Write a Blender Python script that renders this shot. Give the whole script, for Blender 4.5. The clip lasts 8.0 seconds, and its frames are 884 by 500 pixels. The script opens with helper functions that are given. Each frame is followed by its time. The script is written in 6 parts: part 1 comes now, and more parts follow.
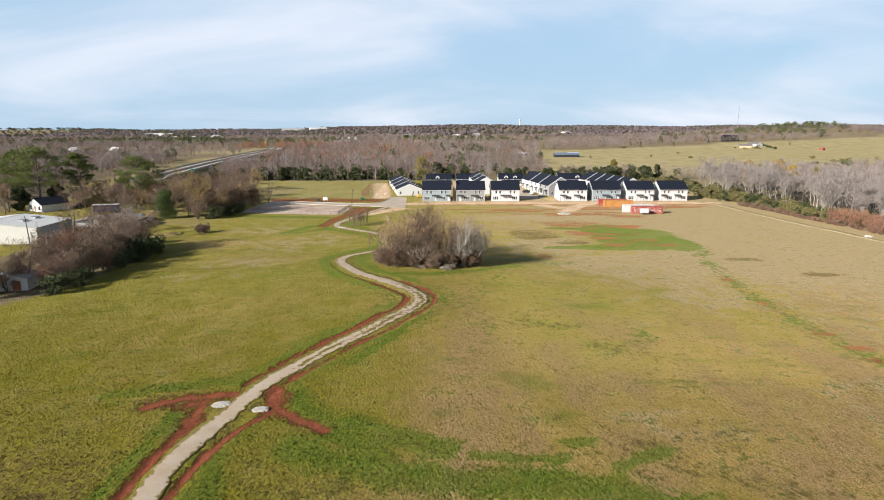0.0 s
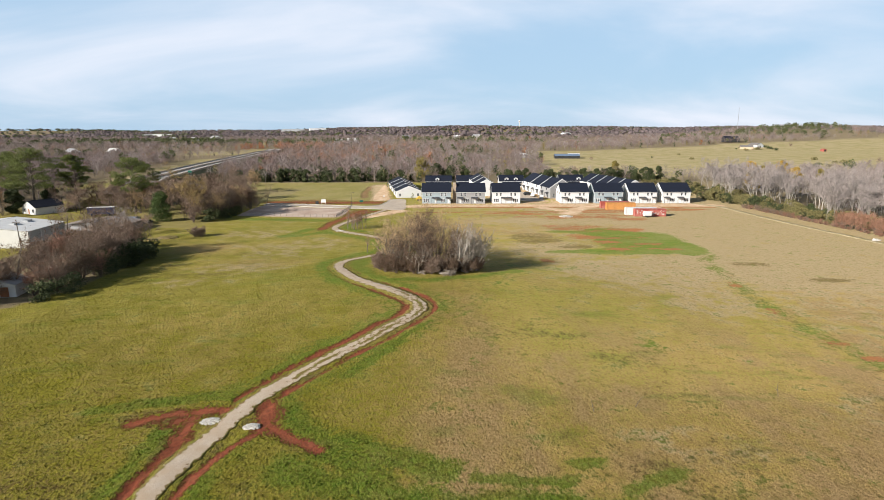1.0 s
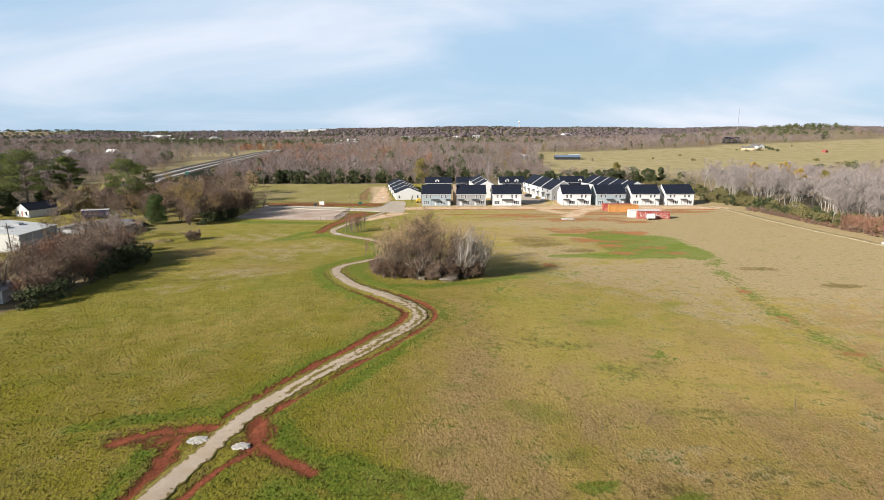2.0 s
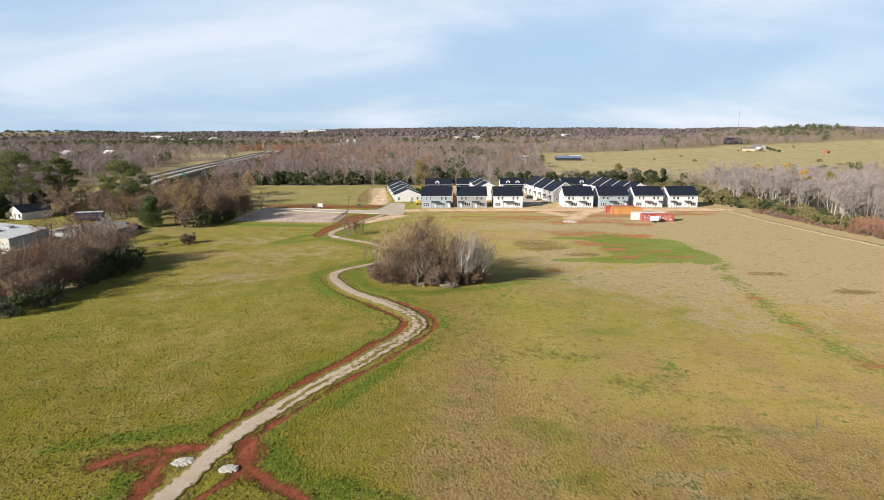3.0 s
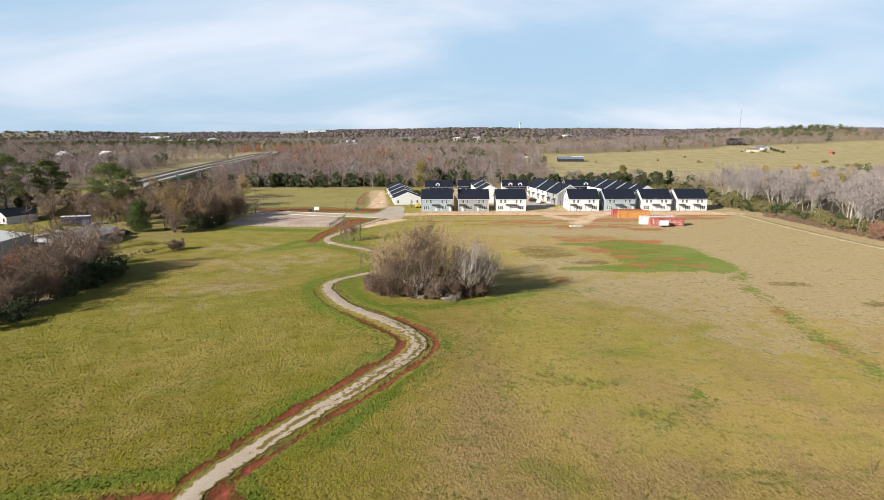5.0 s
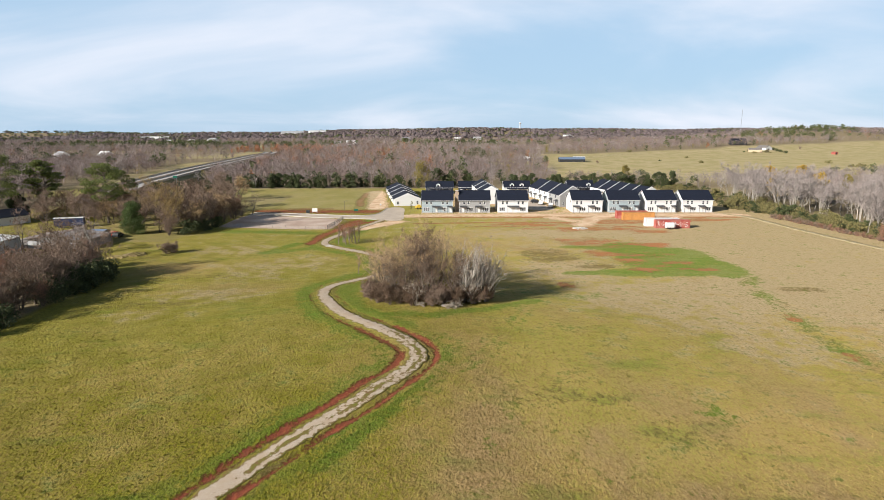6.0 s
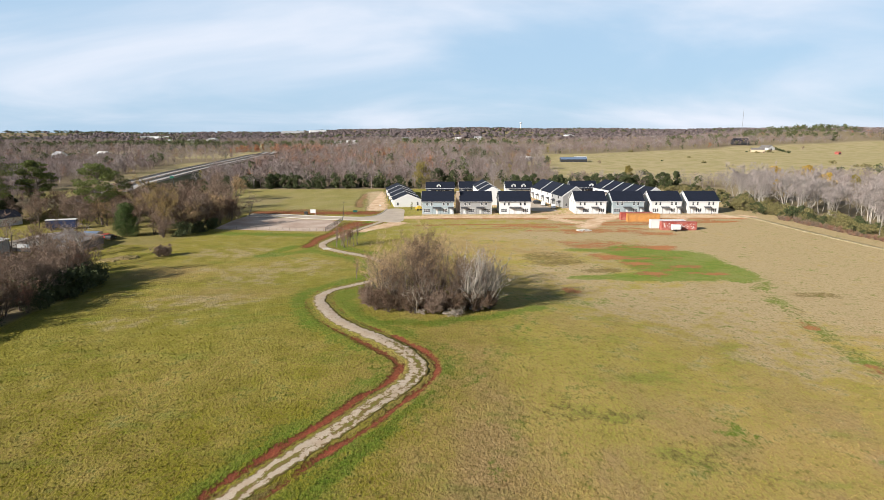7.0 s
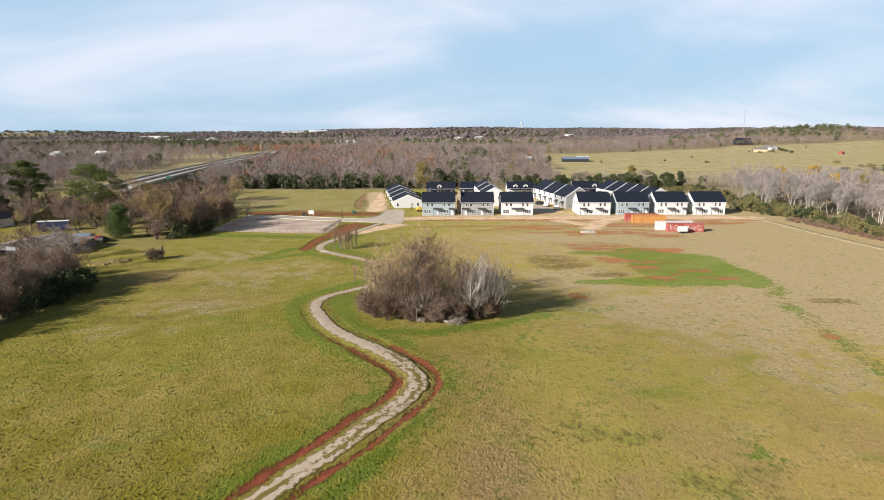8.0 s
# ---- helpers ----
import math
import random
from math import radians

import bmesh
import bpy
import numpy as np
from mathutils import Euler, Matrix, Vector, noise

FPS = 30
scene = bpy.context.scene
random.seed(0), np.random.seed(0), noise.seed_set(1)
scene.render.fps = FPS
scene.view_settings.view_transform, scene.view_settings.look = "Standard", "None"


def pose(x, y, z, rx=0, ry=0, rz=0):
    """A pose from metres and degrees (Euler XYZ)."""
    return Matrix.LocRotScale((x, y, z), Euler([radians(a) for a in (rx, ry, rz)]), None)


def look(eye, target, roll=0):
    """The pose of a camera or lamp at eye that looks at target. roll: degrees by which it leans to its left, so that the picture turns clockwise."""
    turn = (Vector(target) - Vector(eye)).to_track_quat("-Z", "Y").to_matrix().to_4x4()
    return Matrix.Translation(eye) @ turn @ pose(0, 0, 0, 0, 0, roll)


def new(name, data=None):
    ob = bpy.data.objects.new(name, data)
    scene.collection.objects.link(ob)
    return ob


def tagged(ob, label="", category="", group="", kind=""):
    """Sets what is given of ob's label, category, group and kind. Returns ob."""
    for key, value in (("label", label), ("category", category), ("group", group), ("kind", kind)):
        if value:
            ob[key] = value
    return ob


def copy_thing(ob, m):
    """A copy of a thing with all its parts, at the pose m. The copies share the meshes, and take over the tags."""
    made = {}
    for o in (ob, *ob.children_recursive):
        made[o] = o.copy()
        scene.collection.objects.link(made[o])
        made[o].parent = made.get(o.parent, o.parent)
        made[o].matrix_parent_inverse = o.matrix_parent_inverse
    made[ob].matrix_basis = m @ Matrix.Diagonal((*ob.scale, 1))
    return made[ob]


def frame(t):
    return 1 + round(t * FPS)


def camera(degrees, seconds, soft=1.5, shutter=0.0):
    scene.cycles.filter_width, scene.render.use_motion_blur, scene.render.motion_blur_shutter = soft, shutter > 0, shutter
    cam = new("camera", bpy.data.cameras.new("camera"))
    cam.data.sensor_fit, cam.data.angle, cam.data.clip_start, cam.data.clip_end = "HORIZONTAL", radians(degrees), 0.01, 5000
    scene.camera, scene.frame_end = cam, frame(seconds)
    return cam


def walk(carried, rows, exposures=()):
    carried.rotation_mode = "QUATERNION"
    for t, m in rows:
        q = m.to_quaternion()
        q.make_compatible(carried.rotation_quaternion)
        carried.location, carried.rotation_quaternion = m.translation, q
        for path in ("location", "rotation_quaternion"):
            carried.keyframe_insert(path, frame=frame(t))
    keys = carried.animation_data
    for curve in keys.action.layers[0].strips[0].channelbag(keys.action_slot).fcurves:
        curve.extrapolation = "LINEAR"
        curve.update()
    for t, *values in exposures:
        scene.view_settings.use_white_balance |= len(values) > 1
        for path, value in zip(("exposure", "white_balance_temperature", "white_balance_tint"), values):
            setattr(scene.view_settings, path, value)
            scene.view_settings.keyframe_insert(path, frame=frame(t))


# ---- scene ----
cam = camera(74.3, 8.0, 0.9)
PATH = [
    (0.0, 0.382, 1.449, 35.344, -12.219),
    (0.5, 0.336, 3.232, 35.442, -12.172),
    (1.0, 0.290, 5.075, 35.528, -12.130),
    (1.5, 0.244, 6.977, 35.602, -12.091),
    (2.0, 0.198, 8.935, 35.665, -12.057),
    (2.5, 0.152, 10.949, 35.717, -12.028),
    (3.0, 0.106, 13.016, 35.758, -12.002),
    (3.5, 0.060, 15.136, 35.787, -11.981),
    (4.0, 0.014, 17.306, 35.805, -11.964),
    (4.5, -0.032, 19.524, 35.812, -11.952),
    (5.0, -0.078, 21.791, 35.807, -11.943),
    (5.5, -0.124, 24.102, 35.791, -11.939),
    (6.0, -0.170, 26.458, 35.763, -11.940),
    (6.5, -0.216, 28.856, 35.725, -11.944),
    (7.0, -0.262, 31.296, 35.674, -11.953),
    (7.5, -0.308, 33.774, 35.613, -11.966),
    (8.0, -0.354, 36.290, 35.540, -11.984),
]
walk(cam, [(t, pose(x, y, z, 90 + p, 0.1, 0.00656 * t * t - 0.0413 * t)) for t, x, y, z, p in PATH])

# ---------------------------------------------------------------- light
SUN_DIR = Vector((-0.82, -0.57, 0.45)).normalized()
world = bpy.data.worlds.new("sky")
scene.world = world
world.use_nodes = True


def build_sky():
    nt = world.node_tree
    nt.nodes.clear()
    out = nt.nodes.new("ShaderNodeOutputWorld")
    bg = nt.nodes.new("ShaderNodeBackground")
    sky = nt.nodes.new("ShaderNodeTexSky")
    sky.sky_type = "NISHITA"
    sky.sun_disc = False
    sky.sun_elevation = math.asin(SUN_DIR.z)
    sky.sun_rotation = math.atan2(SUN_DIR.x, SUN_DIR.y)
    sky.air_density, sky.dust_density, sky.ozone_density = 1.0, 0.2, 2.5
    co = nt.nodes.new("ShaderNodeTexCoord")
    sep = nt.nodes.new("ShaderNodeSeparateXYZ")
    nt.links.new(co.outputs["Generated"], sep.inputs[0])

    def mth(op, a, b=None):
        n = nt.nodes.new("ShaderNodeMath")
        n.operation = op
        for i, v in enumerate((a, b)):
            if v is None:
                continue
            if isinstance(v, (int, float)):
                n.inputs[i].default_value = v
            else:
                nt.links.new(v, n.inputs[i])
        return n.outputs[0]

    up = mth("ADD", mth("MAXIMUM", sep.outputs[2], 0.0), 0.26)
    px, py = mth("DIVIDE", sep.outputs[0], up), mth("DIVIDE", sep.outputs[1], up)
    comb = nt.nodes.new("ShaderNodeCombineXYZ")
    nt.links.new(mth("ADD", mth("MULTIPLY", px, 0.55), 3.6), comb.inputs[0])
    nt.links.new(mth("ADD", mth("MULTIPLY", px, -0.10), mth("MULTIPLY", py, 0.85)), comb.inputs[1])
    cloud = nt.nodes.new("ShaderNodeTexNoise")
    cloud.inputs["Scale"].default_value = 1.05
    cloud.inputs["Detail"].default_value = 7
    cloud.inputs["Roughness"].default_value = 0.52
    cloud.inputs["Distortion"].default_value = 0.5
    nt.links.new(comb.outputs[0], cloud.inputs["Vector"])
    ramp = nt.nodes.new("ShaderNodeMapRange")
    ramp.interpolation_type = "SMOOTHSTEP"
    ramp.inputs["From Min"].default_value = 0.36
    ramp.inputs["From Max"].default_value = 0.78
    ramp.inputs["To Min"].default_value = 0.12
    ramp.inputs["To Max"].default_value = 0.95
    nt.links.new(cloud.outputs["Fac"], ramp.inputs["Value"])
    low = nt.nodes.new("ShaderNodeMapRange")
    low.inputs["From Min"].default_value, low.inputs["From Max"].default_value = 0.18, 0.42
    low.inputs["To Min"].default_value, low.inputs["To Max"].default_value = 1.0, 0.08
    nt.links.new(sep.outputs[2], low.inputs["Value"])
    mix = nt.nodes.new("ShaderNodeMix")
    mix.data_type = "RGBA"
    nt.links.new(mth("MULTIPLY", ramp.outputs[0], low.outputs[0]), mix.inputs["Factor"])
    haze = nt.nodes.new("ShaderNodeMix")
    haze.data_type = "RGBA"
    nt.links.new(mth("MULTIPLY", low.outputs[0], 0.72), haze.inputs["Factor"])
    nt.links.new(sky.outputs[0], haze.inputs["A"])
    haze.inputs["B"].default_value = (8.9, 14.1, 19.5, 1)
    nt.links.new(haze.outputs["Result"], mix.inputs["A"])
    mix.inputs["B"].default_value = (17.0, 17.6, 19.5, 1)
    nt.links.new(mix.outputs["Result"], bg.inputs["Color"])
    bg.inputs["Strength"].default_value = 0.031
    nt.links.new(bg.outputs[0], out.inputs[0])


build_sky()
sun_data = bpy.data.lights.new("sun", "SUN")
sun_data.energy = 5.0
sun_data.angle = radians(0.6)
sun_data.color = (1.0, 0.955, 0.89)
sun = new("sun", sun_data)
sun.matrix_world = look((0, 0, 200), Vector((0, 0, 200)) - SUN_DIR)
scene.view_settings.exposure = 0.78

# ---------------------------------------------------------------- plan
TRACK = [(-28.4, 40), (-28.2, 46), (-28.1, 50.8), (-28.2, 54.0), (-27.8, 58.7), (-27.0, 61.6), (-26.2, 64.7), (-25.3, 68.0), (-24.4, 71.5), (-23.2, 75.2), (-20.4, 79.9),
         (-17.0, 84.8), (-15.0, 87.7), (-11.8, 91.6), (-9.8, 94.4), (-8.4, 96.7), (-6.2, 99.7), (-4.3, 103.1), (-3.7, 107.3), (-5.4, 111.2), (-9.0, 115.8),
         (-14.8, 122.1), (-19.3, 128.6), (-23.8, 139.6), (-25.4, 147.0), (-24.2, 153.0), (-20.5, 158.0), (-15.5, 164.5), (-13.5, 174.0), (-17.0, 184.5), (-24.0, 192.5),
         (-30.0, 197.2), (-35.6, 203.0), (-37.4, 209.0), (-36.0, 217.0), (-32.0, 229.5), (-27.0, 243.0), (-23.0, 254.0)]


def smooth(points, step):
    """Points at even steps along a smooth curve through the given ones."""
    p = np.array(points, float)
    out = []
    for i in range(len(p) - 1):
        a, b, c, d = p[max(i - 1, 0)], p[i], p[i + 1], p[min(i + 2, len(p) - 1)]
        n = max(1, int(np.hypot(*(c - b)[:2]) / step))
        for k in range(n):
            u = k / n
            out.append(0.5 * (2 * b + (c - a) * u + (2 * a - 5 * b + 4 * c - d) * u * u + (3 * b - a - 3 * c + d) * u ** 3))
    out.append(p[-1])
    return np.array(out)


TRACK_LINE = smooth(TRACK, 1.2)


def step01(a, b, v):
    u = np.clip((v - a) / (b - a), 0, 1)
    return u * u * (3 - 2 * u)


def height(x, y):
    """The ground's height: a low swell in the field, far ridges."""
    x, y = np.asarray(x, float), np.asarray(y, float)
    z = 3.6 * np.exp(-((x + 4) / 42) ** 2 - ((y - 120) / np.where(y < 120, 48, 34)) ** 2)
    r = np.hypot(x, y)
    az = x / np.maximum(np.abs(y), 1.0)
    far = step01(900, 4200, r)
    z = z + far * (12 - 32 * step01(-0.02, -0.5, az) - 5 * step01(0.1, 0.6, az) + 4 * np.sin(az * 11 + 1) + 3 * np.sin(az * 29))
    z = z + 26 * np.exp(-((x - 740) / 190) ** 2 - ((y - 1200) / 240) ** 2) + 8 * np.exp(-((x - 470) / 120) ** 2 - ((y - 960) / 100) ** 2)
    z = z + 30 * np.exp(-((x + 2500) / 600) ** 2 - ((y - 3300) / 500) ** 2)
    z = z + (0.12 * np.sin(x * 0.11 + 1.3) * np.sin(y * 0.09) + 0.06 * np.sin(x * 0.37) * np.sin(y * 0.31 + 2)) * step01(228, 215, y)
    return z


def h1(x, y):
    return float(height(x, y))


def near_line(x, y, line):
    """Distance from points to a line of points."""
    x, y = np.asarray(x, float), np.asarray(y, float)
    best = np.full(x.shape, 1e9)
    for a, b in zip(line[:-1], line[1:]):
        ax, ay = a[0], a[1]
        dx, dy = b[0] - ax, b[1] - ay
        u = np.clip(((x - ax) * dx + (y - ay) * dy) / max(dx * dx + dy * dy, 1e-9), 0, 1)
        best = np.minimum(best, np.hypot(x - ax - u * dx, y - ay - u * dy))
    return best


def blobs(x, y, spots, inner=0.45, outer=1.25):
    """1 inside soft round spots (x, y, radius x, radius y), 0 outside."""
    m = np.zeros(np.shape(x))
    for cx, cy, rx, ry in spots:
        d = np.sqrt(((x - cx) / rx) ** 2 + ((y - cy) / ry) ** 2)
        m = np.maximum(m, 1 - step01(inner, outer, d))
    return m


SOIL_LINES = [
    ([(-36.6, 68.8), (-35.2, 70.1), (-32.7, 71.0), (-30.0, 71.4), (-26.5, 72.0)], 1.5), ([(-31.5, 69.5), (-30.0, 70.2)], 1.8), ([(-20.9, 70.5), (-20.4, 68.0), (-16.7, 65.0), (-13.0, 62.6)], 1.3), ([(-21.6, 73.0), (-20.6, 69.0), (-20.8, 66.6)], 1.7),
    ([(-20.6, 66.5), (-22.5, 64.2), (-23.9, 61.5), (-24.9, 58.3), (-25.5, 54.8), (-26.0, 50.8), (-26.0, 42)], 0.85), ([(-29.6, 68.7), (-29.6, 63.4), (-30.2, 60.0), (-30.6, 55.8), (-30.8, 51.4), (-30.8, 42)], 0.95),
    ([(-41.5, 205), (-40.6, 214), (-39.6, 222), (-36.5, 233), (-31.5, 244), (-24, 250)], 2.6), ([(-36, 236), (-33, 250)], 4.0),
    ([(-10, 260), (30, 259.5), (60, 259), (118, 259)], 2.4), ([(-10, 244), (30, 246), (48, 246)], 1.4), ([(60, 244), (90, 247), (112, 252)], 2.2), ([(8, 236), (40, 238)], 1.0), ([(-78, 278), (-52, 276), (-31, 276)], 6.5), ([(-38, 296), (-40.5, 311), (-41, 347)], 2.6),
]
SOIL_SPOTS = [(-31, 69.6, 5, 2.4), (-20.4, 68.6, 2.6, 4), (-29.6, 66, 1.8, 3), (53, 206, 17, 7), (64, 203, 9, 4), (42, 212, 8, 3), (51.4, 181, 5, 5), (51.5, 170, 5, 3), (63, 178, 6, 3), (64.8, 171, 6, 2.6), (57.6, 175.5, 4, 2.4), (58.5, 189, 8, 4), (46, 191, 6, 5), (63, 234, 15, 6), (57, 246, 12, 5), (32, 241.5, 16, 4), (28, 154, 2.2, 4),
              (72, 250, 16, 5), (100, 252, 8, 4), (46, 231, 18, 5), (72, 226, 10, 5), (66.2, 132.4, 1.8, 3), (64, 113, 1.8, 3), (64.7, 96, 1.8, 2.6), (67.2, 89, 1.7, 1.6), (65.6, 84, 1.8, 1.4), (28, 262, 30, 2), (-60, 284, 18, 4)]
DRAIN = [(75, 162), (70, 155.3), (68.4, 142), (66.5, 132), (65.3, 122), (64.8, 110), (64.5, 100), (64.9, 93), (66.2, 88), (67, 84), (68.5, 76)]
LUSH_SPOTS = [(61, 181, 14, 18), (70, 173, 7.5, 11), (52, 167.5, 16, 4.6), (38, 167, 9, 2.2), (57, 197, 11, 10), (68, 189, 8, 10), (44, 199, 9, 2.5)]
GREEN_LINES = [
    ([(-18.5, 71.5), (-16.5, 67.0), (-12, 65), (-5, 61.5), (0, 59)], 3.0), ([(-16, 59), (-10, 56.7), (-4, 54.0), (1.3, 53.5), (10, 53.5), (18.5, 52), (25, 49)], 3.6), ([(-12, 62), (-6, 58)], 3.4),
    ([(-24, 57), (-22, 50)], 2.0), ([(-32.5, 68), (-32.2, 62), (-33, 50)], 1.5), ([(-43, 72.5), (-36, 74), (-31, 75.5), (-26.5, 75)], 1.9), ([(14, 60.6), (17, 60.6)], 1.2), ([(-25, 80), (-18, 90)], 1.5),
    ([(-14, 84.5), (-6.5, 91.5), (-1.5, 99.5)], 0.9), ([(19, 55.7), (22.6, 58.0), (25, 59)], 1.3), ([(4, 57.7), (13, 57.5)], 1.4), ([(-13, 80), (-9.5, 86), (-6, 91)], 1.5),
    ([(-16, 131), (-20, 142), (-20, 152)], 3.4), ([(-12, 125), (-2, 124.5), (8, 129), (18, 137)], 2.6),
    ([(-45, 205), (-52, 192), (-40, 198)], 3.0), ([(-75, 228), (-60, 226), (-45, 224)], 4.0),
]
DIRT_LINES = [([(-14, 263), (0, 264.5), (40, 265), (80, 264.5), (122, 264)], 4.0), ([(66, 262), (58, 252), (52, 240)], 3.4), ([(44, 258), (50, 250)], 3.0), ([(-29.5, 286), (-30.5, 300), (-33.5, 326), (-37, 354)], 4.6),
              ([(-28.5, 233), (-22.6, 242.4), (-17, 249)], 3.4)]
RUTS = [([(-1.5, 100), (2.2, 103.5), (6.0, 109.0), (9.4, 116.0), (11.6, 121.5), (15, 131), (22, 140), (34, 148)], 0.45), ([(-0.2, 98.6), (3.8, 102.2), (7.6, 108.0), (11.0, 115.3), (13.3, 120.8), (16.6, 130), (23.4, 138.6), (35, 146.4)], 0.45)]
GREEN_SPOTS = [(33.4, 93, 2, 4), (8.2, 90.7, 2, 2.5), (21, 120.5, 3, 3), (-43.7, 214, 8, 5), (-47, 189, 9, 4), (-28, 215, 4, 8), (-26, 231, 5, 8), (20, 142, 11, 8), (20, 236, 20, 4)]


def cover(x, y):
    """How green, how dry and how bare (red soil) the ground is; distance to the track."""
    x, y = np.asarray(x, float), np.asarray(y, float)
    d = near_line(x, y, TRACK_LINE)
    wide = 1.22 + 0.2 * np.sin(x * 0.55 + y * 0.41) + 0.2 * np.sin(y * 0.23 + 1.0)
    soil = 0.95 + 0.16 * np.sin(x * 0.9 + 1.7 * np.sin(y * 0.5)) - np.abs(d - 2.55 - 0.15 * np.sin(y * 0.37 + x * 0.2)) / (wide - 0.22) * (1 + 0.9 * step01(112, 130, y)) - 0.35 * step01(114, 132, y) - 1.2 * step01(76, 70, y)
    for line, r in SOIL_LINES:
        soil = np.maximum(soil, 1.05 - 0.85 * near_line(x, y, line) / r)
    soil = np.clip(np.maximum(soil, blobs(x, y, SOIL_SPOTS) * 0.56), 0, 1)
    green = (0.46 + 0.32 * step01(110, 128, y)) * np.clip(1.2 - np.abs(d - 4.2) / 2.8, 0, 1)
    for line, r in GREEN_LINES:
        green = np.maximum(green, np.clip(1.08 - 0.95 * near_line(x, y, line) / r, 0, 1))
    green = np.maximum(green, 0.26 * blobs(x, y, GREEN_SPOTS))
    green = np.maximum(green, 1.35 * blobs(x, y, LUSH_SPOTS, 0.6, 1.2))
    drain = near_line(x, y, DRAIN)
    green = np.maximum(green, (0.40 + 0.12 * np.sin(y * 0.4)) * np.clip(1.5 - drain / 2.2, 0, 1))
    for line, r in RUTS:
        green = np.maximum(green, 0.3 * np.clip(1.6 - near_line(x, y, smooth(line, 3.0)) / r, 0, 1))
    w = 0.5 + 0.5 * np.sin(x * 0.045 + 0.6 * np.sin(y * 0.03)) * np.sin(y * 0.038 + 1.0)
    dry = 0.17 + 0.51 * step01(-22, 8, x) * (1 - 0.45 * step01(75, 125, y)) + 0.38 * step01(40, 95, x) + 0.22 * (w - 0.5) + 0.25 * step01(-30, -60, x) * step01(75, 50, y)
    dry = dry + 0.3 * blobs(x, y, [(-62, 172, 20, 10), (-40, 185, 18, 16), (-52, 152, 25, 8)]) + 0.2 * blobs(x, y, [(30, 210, 30, 25)])
    return np.clip(green, 0, 1), np.clip(dry, 0, 1), soil, d


def more_cover(x, y):
    """Where the straw is bleached, and where brown dead weeds stand; the grass's near shade and far brightness are
    coloured in too.
    """
    x, y = np.asarray(x, float), np.asarray(y, float)
    streak = np.sin(x * 0.016 + 2 * np.sin(y * 0.013)) * np.sin(y * 0.037 + 1.5 * np.sin(x * 0.009)) + 0.5 * np.sin(x * 0.041 + y * 0.02) * np.sin(y * 0.083)
    # steps along y also colour in the brightness of grass at grazing view
    pale = np.where(y > 372, 0.88 + 0.4 * streak, 0.62 * step01(45, 90, x) * step01(112, 150, y) + 0.35 * step01(50, 90, x) + 0.30 * step01(110, 150, y) + 0.14 * step01(190, 232, y) + 0.14 * step01(8, 40, x) * step01(75, 105, y) - 0.25 * step01(276, 290, y))
    pale = pale + 0.08 * step01(70, 95, y) * step01(14, 34, x) - 0.16 * step01(12, -12, x)
    pale = pale + 0.36 * blobs(x, y, [(46, 151, 20, 8), (50, 132, 14, 14), (-56, 133, 12, 6), (-50, 146, 14, 8), (-47, 166, 12, 8), (-38, 182, 12, 7), (54, 117, 12, 14), (60, 70, 16, 12), (30, 64, 12, 6), (45, 140, 25, 8), (30, 170, 14, 12), (-45, 176, 26, 7), (-60, 196, 18, 9), (40, 222, 30, 8), (-80, 312, 40, 5), (-60, 296, 40, 3), (-70, 336, 40, 4)])
    # the near band's brown also stands for shade between tufts seen from above
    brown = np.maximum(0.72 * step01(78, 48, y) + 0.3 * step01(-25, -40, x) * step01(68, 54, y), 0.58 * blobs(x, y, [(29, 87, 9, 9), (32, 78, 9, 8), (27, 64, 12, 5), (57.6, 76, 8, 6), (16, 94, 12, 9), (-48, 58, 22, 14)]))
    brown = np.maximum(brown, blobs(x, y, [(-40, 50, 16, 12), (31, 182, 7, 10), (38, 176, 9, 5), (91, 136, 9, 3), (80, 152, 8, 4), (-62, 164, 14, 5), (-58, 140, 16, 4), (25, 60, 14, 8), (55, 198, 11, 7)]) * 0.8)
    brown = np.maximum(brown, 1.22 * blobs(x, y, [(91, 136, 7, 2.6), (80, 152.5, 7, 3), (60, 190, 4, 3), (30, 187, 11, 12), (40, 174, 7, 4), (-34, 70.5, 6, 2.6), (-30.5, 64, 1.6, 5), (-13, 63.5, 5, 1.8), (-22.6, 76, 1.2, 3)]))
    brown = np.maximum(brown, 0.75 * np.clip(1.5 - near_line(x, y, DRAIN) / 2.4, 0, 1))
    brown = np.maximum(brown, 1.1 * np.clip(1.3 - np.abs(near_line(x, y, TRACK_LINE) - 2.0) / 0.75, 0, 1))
    dirt = 0.5 * ((x > -9) & (x < 118) & (y > 269) & (y < 350))
    for line, r in DIRT_LINES:
        dirt = np.maximum(dirt, np.clip(1.5 - near_line(x, y, line) / r, 0, 1))
    # last value climbs with distance: near grass self-shade is put into colour
    return np.clip(pale, 0, 1), np.clip(0.75 * brown, 0, 1), dirt, 0.12 + 0.88 * np.maximum(0.5 * step01(72, 125, y) + 0.42 * step01(140, 185, y) * (0.2 + 0.8 * step01(-28, 4, x)), step01(-12, 22, x) * step01(52, 92, y))


# ---------------------------------------------------------------- materials
def material(name, colour, rough=0.8, metal=0.0, spread=0.15, scale=2.0, fine=25.0, bump=0.3, bump_scale=30.0, island=0.0, obj=0.0, second=None, spec=0.5, stretch=None, through_light=0.0, depth=0.02, tone=0.0):
    """A painted or natural surface: two scales of stain and grain, bump, and a shift from piece to piece."""
    m = bpy.data.materials.new(name)
    m.use_nodes = True
    nt = m.node_tree
    b = nt.nodes["Principled BSDF"]
    b.inputs["Roughness"].default_value = rough
